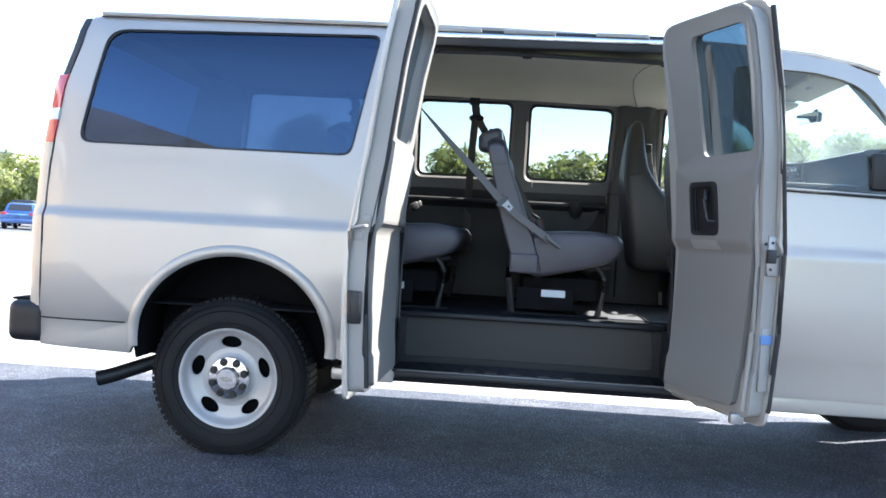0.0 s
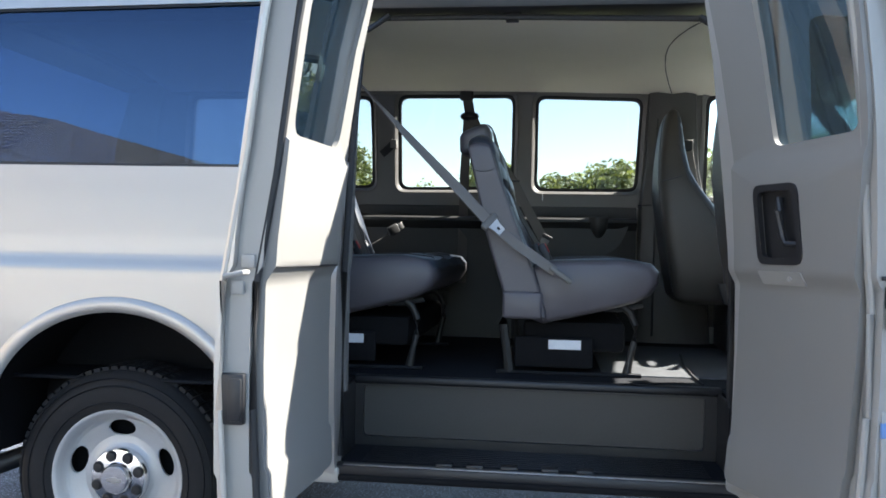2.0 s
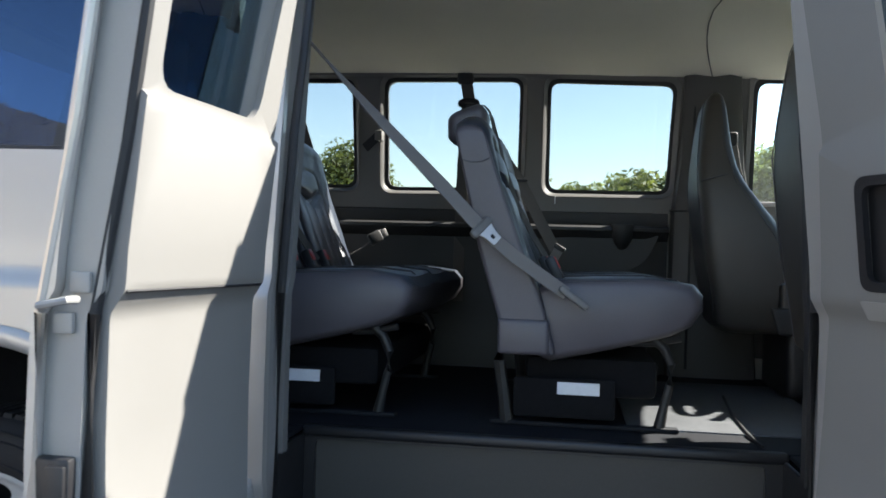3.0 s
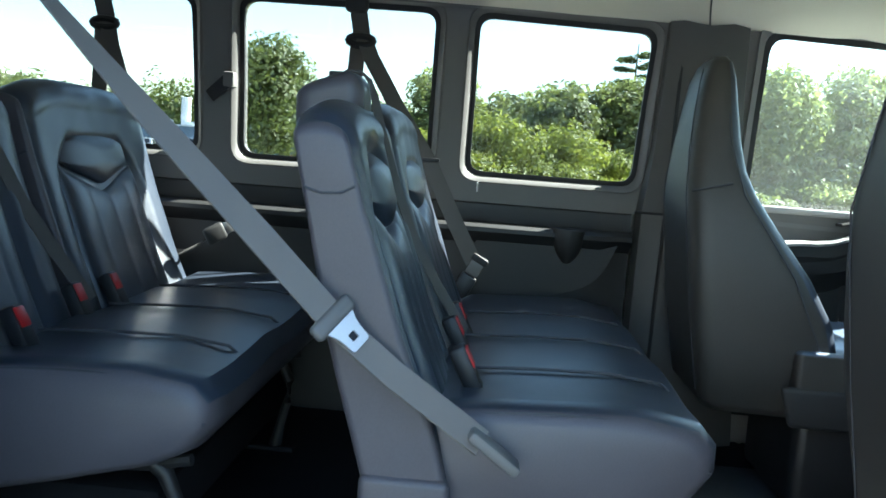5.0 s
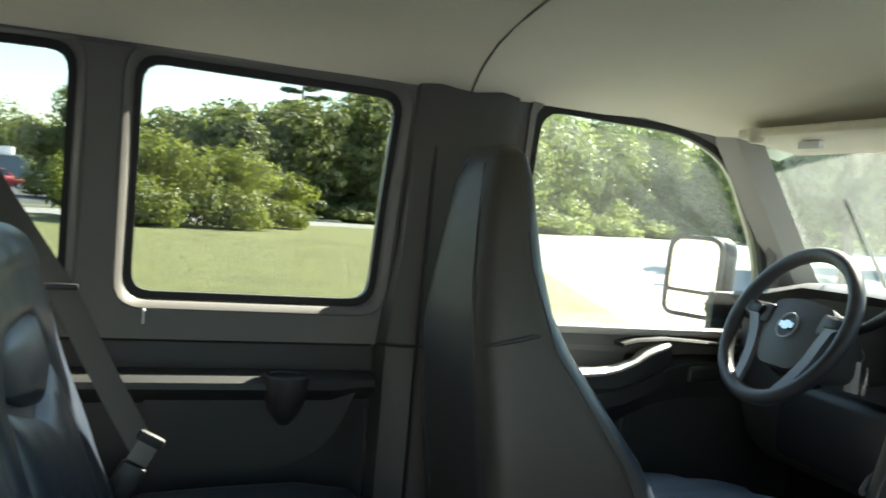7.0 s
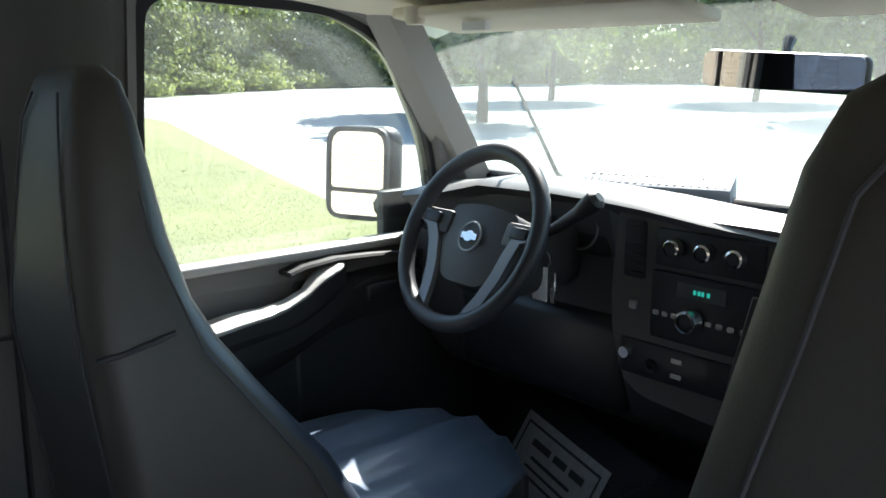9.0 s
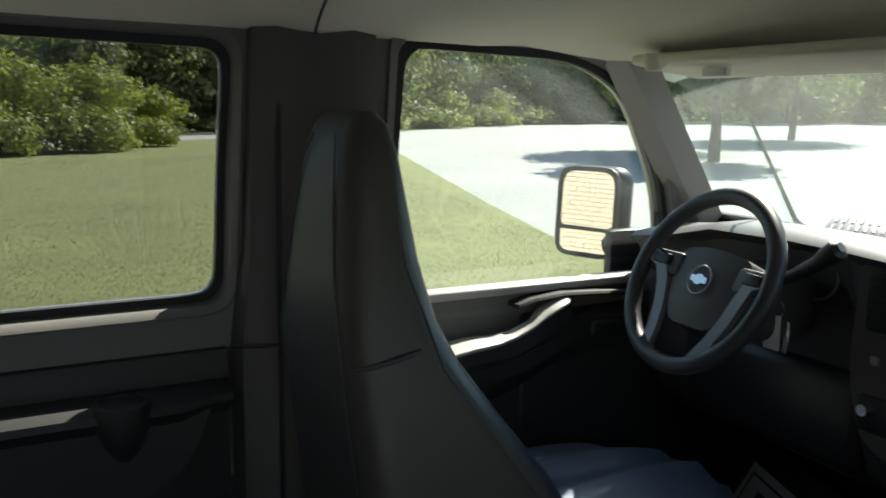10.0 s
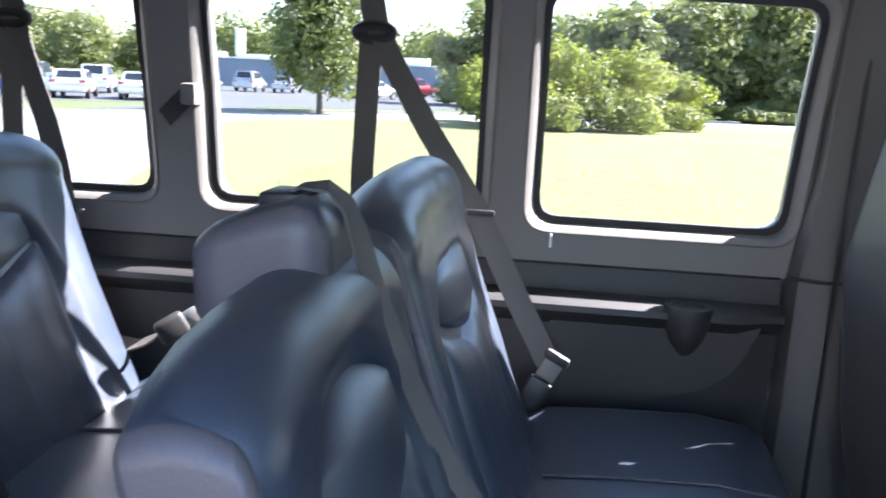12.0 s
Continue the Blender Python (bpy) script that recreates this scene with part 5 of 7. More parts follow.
nrm = (0.45, -0.72, 0.5)
along = (B - A).normalized()
facing = [tuple(Matrix.Rotation(radians(q), 3, along) @ Vector(nrm)) for q in (-62, -44, -18, -2, 0)]
part("strap", ribbon([A, A.lerp(B, 0.25) + Vector((0, 0, -0.004)), A.lerp(B, 0.5) + Vector((0, 0, -0.006)), A.lerp(B, 0.8), B], facing, 0.050, 0.003), WEB, nb)
part("strap", ribbon([B, B.lerp(C, 0.4) + Vector((0.0, 0, -0.006)), C], [(0.45, -0.72, 0.5), (0.3, -0.75, 0.55), (0.2, -0.7, 0.65)], 0.046, 0.003), WEB, nb)
tx = (C - A).normalized()
tz = Vector(nrm) - tx * tx.dot(Vector(nrm))
tz.normalize()
ty = tz.cross(tx)
tm = Matrix(((tx.x, ty.x, tz.x, B.x), (tx.y, ty.y, tz.y, B.y), (tx.z, ty.z, tz.z, B.z), (0, 0, 0, 1)))
part("stop_bar", rbox(-0.024, 0.004, -0.044, 0.044, -0.007, 0.013, 0.009, 4, m=tm), TRIM, nb, "grey plastic tongue grip")
part("tongue", sheet(rounded([(0.002, -0.030), (0.018, -0.022), (0.050, -0.019), (0.050, 0.019), (0.018, 0.022), (0.002, 0.030)], [0.001, 0.008, 0.006, 0.006, 0.008, 0.001]), [rect(0.024, 0.037, -0.007, 0.007, 0.002)], lambda u, v, w: tm @ Vector((u, v, 0.009 + w)), 0.003), BRIGHT, nb, "bright latch tongue")
part("tongue_slot", rbox(0.022, 0.039, -0.009, 0.009, 0.0055, 0.0085, 0.001, 1, m=tm), BLACK, nb)
part("end_buckle", rbox(-0.05, 0.045, -0.024, 0.024, -0.008, 0.010, 0.006, 2, m=Matrix.Translation(C + Vector((0.02, 0, -0.012))) @ (C - B).to_track_quat("X", "Z").to_matrix().to_4x4()), TRIM, nb)
part("top_anchor", rbox(0.62, 0.69, -0.765, -0.640, 1.86, 1.92, 0.012, 3), TRIM, nb)


# ---- front seats ----
def bucket(label, yc):
    seat = bare("bucket_seat", label, "seat", "front seats", at=(2.4, yc, FLOOR))
    rows = []
    prof = [(0.945, 2.08, 2.30, 0.150), (0.955, 2.045, 2.335, 0.190), (0.98, 2.02, 2.36, 0.215), (1.10, 2.0, 2.345, 0.232), (1.20, 1.98, 2.315, 0.238), (1.31, 1.965, 2.25, 0.238), (1.42, 1.952, 2.165, 0.225), (1.50, 1.945, 2.11, 0.205), (1.56, 1.945, 2.082, 0.188), (1.64, 1.95, 2.066, 0.165), (1.72, 1.958, 2.056, 0.145), (1.79, 1.970, 2.046, 0.128), (1.83, 1.985, 2.036, 0.108), (1.848, 2.0, 2.024, 0.075)]
    for z, xr, xf, h in prof:
        q = rounded([(xr, yc - h * 0.86), (xf, yc - h), (xf, yc + h), (xr, yc + h * 0.86)], [0.045, 0.05, 0.05, 0.045], 4)
        rows.append([(x - (0.022 if x > (xr + xf) / 2 and abs(y - yc) < h * 0.6 else 0), y, z) for x, y in q])
    bk = two_tone(part("backrest", loft(rows), [VINYL, SEATGREY], seat, "high backrest with built-in head rest"), lambda n, c: n.x > 0.2)
    for f in bk.data.polygons:
        if f.normal.x < 0.2:
            f.material_index = 1
    # seams round the shoulder, and down the back panel
    sx = [(1.952, -0.165), (1.975, -0.180), (2.01, -0.190), (2.04, -0.193)]
    for s in (-1, 1):
        piping([(x, yc - s * (y - 0.003), 1.503 + (x - 1.95) * 0.28) for x, y in sx], bk)
        piping([(curve_at([(1.0, 2.016), (1.31, 1.963), (1.5, 1.943), (1.64, 1.948), (1.79, 1.966), (1.83, 1.98)], z) - 0.001, yc + s * curve_at([(1.0, 0.15), (1.5, 0.145), (1.64, 0.10), (1.79, 0.07), (1.82, 0.045)], z), z) for z in (1.0, 1.2, 1.4, 1.5, 1.6, 1.7, 1.78, 1.815)], bk, 0.0018)
        piping([(curve_at([(1.1, 2.30), (1.31, 2.20), (1.5, 2.07), (1.64, 2.03), (1.79, 2.018)], z), yc + s * curve_at([(1.1, 0.2345), (1.31, 0.2405), (1.42, 0.228), (1.5, 0.208), (1.64, 0.168), (1.79, 0.130)], z), z) for z in (1.1, 1.2, 1.31, 1.42, 1.5, 1.58, 1.64, 1.70)], bk, 0.0022)
    def cfn(c):
        yn = (c.y - yc) / 0.24
        z = c.z + 0.009 * math.cos(yn * 11) * (1 if c.z > 1.08 else 0) - (0.018 * yn * yn if c.z > 1.08 else 0) - (0.05 * max(0, (c.x - 2.66)) * 4 if c.z > 1.08 else 0)
        k = min(1.0, max(0.0, (c.x - 2.48) / 0.28)) ** 1.6
        return (c.x - 0.05 * yn * yn * k, yc + 0.025 * k + (c.y - yc) * (1 - 0.24 * k), z - 0.012 * yn * yn * k)
    # Upward faces take the bluer tone that stands for reflected sky.
    cu = two_tone(part("seat_cushion", rbox(2.225, 2.775, yc - 0.255, yc + 0.255, 0.965, 1.158, 0.075, 5, fn=cfn, cuts=11), [SKYVINYL, SEATGREY], seat), lambda n, c: n.z > 0.4)
    for k in (-0.085, 0.0, 0.085):
        piping([(x, yc + k, 1.141 - (0.05 * max(0, (x - 2.66)) * 4)) for x in (2.36, 2.5, 2.6, 2.66, 2.71, 2.74)], cu, 0.004)
    part("seat_base", rbox(2.26, 2.68, yc - 0.20, yc + 0.20, FLOOR, 0.98, 0.03, 3), BLACK, seat)
    part("recliner_cover", rbox(2.19, 2.46, yc - 0.262, yc - 0.236, 0.95, 1.05, 0.024, 4, fn=lambda c: (c.x + 0.3 * (1.05 - c.z), c.y, c.z)), TRIM_DK, seat)
    return seat


bucket("high-backed driver's seat in dark grey vinyl", 0.495)
ps = bucket("high-backed front passenger seat in dark grey vinyl", -0.555)
part("belt_guide", rbox(2.0, 2.075, -0.555 - 0.213, -0.555 - 0.196, 1.478, 1.500, 0.006, 2), TRIM, ps, "grey plastic belt guide")
ps.matrix_basis = Matrix.Translation((0.095, 0, 0)) @ ps.matrix_basis
db = bare("seat_belt", "grey driver's belt lying against the door pillar", "seat belt", "shoulder belts", at=(2.14, 0.77, 1.6))
part("strap", ribbon([(2.13, 0.765, 1.72), (2.15, 0.755, 1.6), (2.20, 0.75, 1.35), (2.26, 0.752, 1.1)], (-0.4, -0.9, 0), 0.046, 0.004), WEB, db)
part("slot_cover", rbox(2.10, 2.16, 0.752, 0.775, 1.69, 1.75, 0.01, 3), TRIM_DK, db)

# ---- driver's door lining ----
dl = []
for x, zt, dep in ((2.245, 1.30, 0.055), (2.34, 1.31, 0.065), (2.44, 1.32, 0.072), (2.52, 1.336, 0.075), (2.58, 1.36, 0.075), (2.64, 1.385, 0.07), (2.72, 1.40, 0.06), (2.90, 1.40, 0.045), (3.0, 1.40, 0.03)):
    dl.append([(x, 0.885, zt), (x, 0.868 - dep * 0.3, zt), (x, 0.868 - dep, zt - 0.01), (x, 0.872 - dep, zt - 0.05), (x, 0.868, zt - 0.12), (x, 0.868, 0.80), (x, 0.90, 0.80)])
# The lining's dark tone stands for the shade below the ledge.
part("door_lining", loft(dl), TRIM_DK, van, "moulded door lining, darkened for the shade below the sill")
# raised arm rest rim sweeping up round the pull recess, paled for sun on it
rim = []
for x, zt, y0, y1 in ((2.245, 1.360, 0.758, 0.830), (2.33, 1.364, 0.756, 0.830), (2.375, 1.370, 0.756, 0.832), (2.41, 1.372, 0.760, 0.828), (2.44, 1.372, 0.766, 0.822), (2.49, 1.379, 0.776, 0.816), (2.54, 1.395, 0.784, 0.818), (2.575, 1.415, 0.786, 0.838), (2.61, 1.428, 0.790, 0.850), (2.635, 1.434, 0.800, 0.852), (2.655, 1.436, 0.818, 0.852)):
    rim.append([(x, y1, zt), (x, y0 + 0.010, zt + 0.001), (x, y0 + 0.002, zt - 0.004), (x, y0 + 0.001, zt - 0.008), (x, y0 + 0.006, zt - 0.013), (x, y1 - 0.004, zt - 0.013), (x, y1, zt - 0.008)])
part("arm_rest", loft(rim), ARMLIT, van, "swept arm rest rim, paled to stand for sun on it")
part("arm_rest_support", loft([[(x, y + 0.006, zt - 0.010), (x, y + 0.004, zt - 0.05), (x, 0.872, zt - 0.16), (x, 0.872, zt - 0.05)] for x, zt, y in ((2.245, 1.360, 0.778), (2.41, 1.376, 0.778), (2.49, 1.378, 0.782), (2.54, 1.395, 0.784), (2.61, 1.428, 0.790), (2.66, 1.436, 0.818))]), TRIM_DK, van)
part("belt_line_rail", loft([[(x, 0.872, z), (x, 0.822, z + 0.001), (x, 0.818, z - 0.004), (x, 0.824, z - 0.009), (x, 0.872, z - 0.009)] for x, z in ((2.52, 1.430), (2.56, 1.440), (2.64, 1.446), (2.74, 1.441), (2.84, 1.432), (2.95, 1.43))]), TRIM_DK, van)
part("door_sill_trim", sheet([(2.23, 1.29), (3.02, 1.36), (3.02, 1.440), (2.23, 1.458)], [], lambda x, z, w: Vector((x, 0.868 + 0.03 * (1.46 - z) + w, z)), 0.03), TRIM, van)
part("door_sill_cap", rbox(2.23, 2.96, 0.852, 0.905, 1.447, 1.468, 0.008, 3, fn=lambda c: (c.x, c.y, c.z - 0.004 * (c.x - 2.23))), ARMLIT, van, "window sill cap, paled to stand for sun on it")
part("door_pull", rbox(2.70, 2.80, 0.80, 0.835, 1.34, 1.38, 0.01, 3), BLACK, van)
for q, sk in ((CABL, left_skin),):
    a, b = rounded(q, CRAD, 5), rounded(swell(q, 0.03), CRAD, 5)
    part("window_frame", loft([[sk(x, z, 0.034) for x, z in a], [sk(x, z, 0.075) for x, z in [(lerp(p[0], r[0], 0.4), lerp(p[1], r[1], 0.4)) for p, r in zip(a, b)]], [sk(x, z, 0.082) for x, z in b], [sk(x, z, 0.036) for x, z in b]], False), TRIM, van)

part("window_gasket", sheet(rounded(swell(CABL, 0.014), CRAD), [rounded(swell(CABL, -0.012), CRAD)], lambda x, z, w: left_skin(x, z, w + 0.040), 0.016, (), (1.6, 1.75, 1.87)), RUBBER, van, "black rubber gasket")

# ---- dashboard ----
dash = bare("dashboard", "dark grey dashboard with radio and round heater knobs", "dashboard", at=(2.9, 0.1, 1.3))
rows = []
for y in (-0.85, -0.5, -0.15, -0.05, 0.08, 0.2, 0.25, 0.30, 0.40, 0.60, 0.72, 0.85):
    hood = curve_at([(-0.85, -0.02), (-0.1, -0.006), (0.02, 0.0), (0.2, 0.016), (0.3, 0.021), (0.45, 0.024), (0.62, 0.018), (0.74, -0.015), (0.85, -0.03)], y)
    face = curve_at([(-0.85, 0.02), (-0.1, 0.0), (0.25, 0.0), (0.30, 0.05), (0.66, 0.05), (0.76, 0.02), (0.85, 0.02)], y)
    rows.append([(2.98, y, 1.16), (2.90 + face, y, 1.22), (2.855 + face, y, 1.34), (2.852 + face, y, 1.50), (2.842 + face * 0.6, y, 1.585 + hood), (2.826, y, 1.607 + hood), (2.845, y, 1.619 + hood), (2.96, y, 1.624 + hood * 0.8), (3.10, y, 1.585 + hood * 0.3), (3.16, y, 1.55), (3.16, y, 1.16)])
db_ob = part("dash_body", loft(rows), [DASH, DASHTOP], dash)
# Upward faces get the paler, sun-toned plastic.
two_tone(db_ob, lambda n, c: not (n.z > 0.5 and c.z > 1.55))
stack = part("console_panel", sheet(rounded([(-0.06, 1.27), (0.225, 1.29), (0.262, 1.42), (0.250, 1.618), (-0.06, 1.618)], [0.02, 0.07, 0.06, 0.02, 0.02], 6), [], lambda u, v, w: Vector((2.8355 + w, u, v)), 0.05), CONSOLE, dash, "dark grey console surround with a rounded corner")
part("heater_panel", rbox(2.829, 2.840, -0.03, 0.168, 1.532, 1.598, 0.008, 2), BLACK, stack)
for y in (0.126, 0.069, 0.013):
    kn = lathe([(0.0, -0.020), (0.010, -0.020), (0.014, -0.016), (0.016, 0.0)], (2.830, y, 1.569), "x", 20)
    part("heater_knob", kn, BLACK, stack)
    part("knob_ring", lathe([(0.0115, -0.0215), (0.0150, -0.0195), (0.0165, -0.006), (0.0135, -0.0155)], (2.830, y, 1.569), "x", 20), CHROME, stack, "chrome ring")
radio = part("radio", rbox(2.827, 2.842, -0.035, 0.172, 1.405, 1.525, 0.006, 2), BLACK, dash, "black car radio with a green display")
m_disp, nt_d, out_d = node_mat("green_display")
em = nt_d.nodes.new("ShaderNodeEmission")
em.inputs[0].default_value, em.inputs[1].default_value = (0.04, 0.55, 0.45, 1), 0.16
nt_d.links.new(em.outputs[0], out_d.inputs[0])
disp = part("display", rbox(2.8255, 2.828, 0.03, 0.12, 1.487, 1.513, 0.001, 1), DASH, radio)
for i, y in enumerate((0.085, 0.077, 0.070, 0.060)):
    part("digit_bar", rbox(2.8235, 2.8258, y - 0.0024, y + 0.0024, 1.496, 1.5035, 0.0004, 1), m_disp, disp)
part("tuning_knob", lathe([(0.0, -0.02), (0.012, -0.02), (0.019, -0.016), (0.021, 0.0)], (2.827, 0.090, 1.451), "x", 24), BLACK, radio)
part("tuning_ring", lathe([(0.0145, -0.0215), (0.019, -0.020), (0.0235, -0.004), (0.017, -0.015)], (2.827, 0.090, 1.451), "x", 24), CHROME, radio)
for y in (0.158, 0.14, 0.122, 0.058, 0.038, 0.018, -0.004):
    part("preset_button", rbox(2.823, 2.828, y - 0.006, y + 0.006, 1.447, 1.456, 0.002, 1), DULL, radio)
vent = part("air_vent", rbox(2.832, 2.846, 0.188, 0.236, 1.50, 1.605, 0.008, 2), BLACK, dash, "black upright air vent")
for i in range(6):
    part("vane", rbox(2.829, 2.836, 0.194, 0.230, 1.511 + i * 0.016, 1.515 + i * 0.016, 0.001, 1), BLACK, vent)
low = part("switch_panel", rbox(2.830, 2.845, -0.03, 0.235, 1.325, 1.392, 0.01, 2), BLACK, dash)
part("light_knob", lathe([(0.0, -0.018), (0.010, -0.018), (0.014, 0.0)], (2.831, 0.213, 1.368), "x", 16), CHROME, low)
part("socket", lathe([(0.006, -0.006), (0.011, -0.008), (0.013, 0.0)], (2.831, 0.165, 1.352), "x", 16), BLACK, low)
for z in (1.372, 1.345):
    part("switch_mark", rbox(2.8275, 2.831, 0.105, 0.125, z - 0.004, z + 0.004, 0.001, 1), DULL, low)
part("hazard_button", rbox(2.828, 2.84, 0.200, 0.218, 1.445, 1.462, 0.004, 2), DULL, dash)
part("column_shroud", rbox(2.70, 2.92, 0.38, 0.54, 1.44, 1.575, 0.04, 4), DASH, dash)
part("knee_panel", rbox(2.88, 2.98, 0.26, 0.72, 1.20, 1.40, 0.03, 3), BLACK, dash)
cl = part("gauge_panel", rbox(2.888, 2.905, 0.31, 0.64, 1.51, 1.625, 0.02, 3), BLACK, dash)
for y in (0.38, 0.56):
    part("gauge_ring", lathe([(0.044, -0.004), (0.047, -0.008), (0.050, -0.004)], (2.888, y, 1.566), "x", 24), DULL, cl)
# Tilted up to face the camera; stands for a reflection in the windshield.
dvm = Matrix.Translation((3.040, 0.315, 1.648)) @ Matrix.Rotation(radians(21), 4, "Z") @ Matrix.Rotation(radians(-20), 4, "Y")
dv = part("vent_reflection", rbox(-0.036, 0.036, -0.145, 0.145, -0.06, 0.0, 0.004, 2, m=dvm), VENTGREY, dash, "slotted strip standing for the vent's reflection in the windshield")
for r in (-0.016, 0.016):
    for i in range(18):
        part("slot", rbox(r - 0.011, r + 0.011, -0.1365 + i * 0.0155, -0.1300 + i * 0.0155, -0.001, 0.0015, 0.0008, 1, m=dvm), DASH, dv)
ec = part("engine_cover", rbox(2.62, 3.0, -0.20, 0.24, FLOOR, 1.10, 0.07, 4), TRIM_DK, dash)
part("cup_tray", rbox(2.60, 2.80, -0.12, 0.12, 1.08, 1.13, 0.02, 3), TRIM_DK, dash)

dash.matrix_basis = Matrix.Translation((0, -0.013, -0.016)) @ dash.matrix_basis

# steering wheel
sw_c = Vector((2.684, 0.460, 1.541))
sw_m = Matrix.Translation(sw_c) @ Matrix.Rotation(radians(-3), 4, "Z") @ Matrix.Rotation(radians(27), 4, "Y")
sw = bare("steering_wheel", "dark four-spoke steering wheel with a bright badge", "steering wheel", at=sw_c)
ring = [sw_m @ Vector((0, 0.169 * math.cos(a), 0.169 * math.sin(a))) for a in (2 * math.pi * i / 48 for i in range(48))]
part("rim", tube(ring, 0.0165, 12, closed=True, up=tuple((sw_m.to_3x3() @ Vector((1, 0, 0))))), WHEELRIM, sw)
hubp = rounded([(-0.092, 0.058), (-0.096, 0.0), (-0.060, -0.088), (0.060, -0.088), (0.096, 0.0), (0.092, 0.058), (0.0, 0.068)], [0.02, 0.03, 0.03, 0.03, 0.03, 0.02, 0.05])
def hub_fn(u, v, w):
    return sw_m @ Vector((0.004 + w + 1.3 * (u * u + v * v), u, v))
part("airbag_cover", sheet(hubp, [], hub_fn, 0.06, (-0.06, -0.03, 0, 0.03, 0.06), (-0.06, -0.03, 0, 0.03)), DASH, sw)
for s in (-1, 1):
    part("side_spoke", rbox(0.006, 0.026, min(s * 0.075, s * 0.162), max(s * 0.075, s * 0.162), -0.004, 0.044, 0.008, 2, m=sw_m), DASH, sw)
    # a bright curved band runs from the side spoke down to the rim's foot
    band = [(0.004, 0.150, 0.026), (0.006, 0.122, 0.016), (0.012, 0.104, -0.018), (0.016, 0.090, -0.062), (0.012, 0.076, -0.108), (0.002, 0.062, -0.152)]
    part("lower_spoke", ribbon([sw_m @ Vector((x, s * y, z)) for x, y, z in band], tuple(sw_m.to_3x3() @ Vector((-1, 0, 0))), 0.026, 0.012), SPOKE, sw, "grey curved spoke")
    part("thumb_switch", rbox(-0.004, 0.008, min(s * 0.10, s * 0.145), max(s * 0.10, s * 0.145), 0.012, 0.034, 0.004, 2, m=sw_m), BLACK, sw)
part("column_cover", rbox(0.03, 0.12, -0.055, 0.055, -0.095, 0.03, 0.025, 3, m=sw_m), BLACK, sw)
part("badge_ring", tube([sw_m @ Vector((0.001, 0.028 * math.cos(a), 0.028 * math.sin(a))) for a in (2 * math.pi * i / 24 for i in range(24))], 0.002, 6, closed=True), DULL, sw)
part("badge", sheet([(-0.022, -0.006), (-0.008, -0.006), (-0.006, -0.010), (0.008, -0.010), (0.010, -0.006), (0.020, -0.006), (0.022, 0.006), (0.008, 0.006), (0.006, 0.010), (-0.008, 0.010), (-0.010, 0.006), (-0.020, 0.006)], [], lambda u, v, w: sw_m @ Vector((-0.002 + w, u, v)), 0.004), CHROME, sw, "bright metal badge")
part("gear_lever", tube([(2.775, 0.385, 1.535), (2.775, 0.33, 1.562), (2.782, 0.285, 1.592), (2.786, 0.262, 1.612), (2.787, 0.250, 1.622), (2.788, 0.244, 1.627)], [0.009, 0.011, 0.014, 0.019, 0.019, 0.010], 12), BLACK, sw)
part("indicator_stalk", tube([(2.75, 0.52, 1.53), (2.73, 0.60, 1.555), (2.72, 0.66, 1.565)], [0.007, 0.007, 0.010], 8), BLACK, sw)
keys = bare("key_ring", "keys with a white tag hanging from the ignition", "keys", at=(2.79, 0.365, 1.48))
part("ring", tube([(2.79, 0.37 + 0.016 * math.cos(a), 1.495 + 0.016 * math.sin(a)) for a in (2 * math.pi * i / 16 for i in range(16))], 0.0015, 6, closed=True), CHROME, keys)
part("tag", rbox(2.785, 2.790, 0.358, 0.394, 1.416, 1.482, 0.003, 2), PAPER, keys, "white key tag")
part("key", rbox(2.786, 2.790, 0.338, 0.350, 1.415, 1.475, 0.002, 1), CHROME, keys)

# visors, inside mirror, overhead vent
for s in (1, -1):
    vs = bare("sun_visor", "beige sun visor folded against the headliner", "sun visor", "sun visors", at=(2.72, s * 0.4, 1.94))
    part("panel", rbox(2.655, 2.835, min(s * 0.07, s * 0.66), max(s * 0.07, s * 0.66), -0.010, 0.010, 0.009, 3, m=Matrix.Translation((0, -0.012, 1.940)) @ Matrix.Translation((2.7, 0, 0)) @ Matrix.Rotation(radians(8), 4, "Y") @ Matrix.Translation((-2.7, 0, 0)), cuts=2), HEADLINER, vs)
    part("pivot", lathe([(0.0, -0.02), (0.016, -0.02), (0.020, -0.012), (0.022, 0.012)], (2.665, s * 0.60 - 0.012, 1.943), "z", 16), HEADLINER, vs)
    part("label", rbox(2.70, 2.715, min(s * 0.44, s * 0.50), max(s * 0.44, s * 0.50), 1.910, 1.926, 0.001, 1), PAPER, vs)
rvm = bare("rear_view_mirror", "black-rimmed rear view mirror on the windshield", "mirror", at=(2.86, 0.02, 1.87))
mm = Matrix.Translation((2.855, -0.03, 1.838)) @ Matrix.Rotation(radians(7.5), 4, "Z") @ Matrix.Rotation(radians(-1.2), 4, "Y") @ Matrix.Rotation(radians(3), 4, "X")
part("housing", rbox(-0.004, 0.024, -0.123, 0.123, -0.0285, 0.0285, 0.013, 3, m=mm), BLACK, rvm)
part("mirror_glass", sheet(rounded([(-0.119, -0.027), (0.119, -0.027), (0.119, 0.027), (-0.119, 0.027)], 0.014), [], lambda u, v, w: mm @ Vector((-0.006 + w, u, v)), 0.002), MIRROR, rvm)
part("stem", tube([mm @ Vector((0.02, 0, 0.02)), (2.885, -0.022, 1.870), (2.906, -0.015, 1.886)], [0.007, 0.007, 0.010], 8), BLACK, rvm)
ov = bare("overhead_vent", "black overhead air vent in the headliner", "air vent", at=(2.70, 0.03, 2.0))
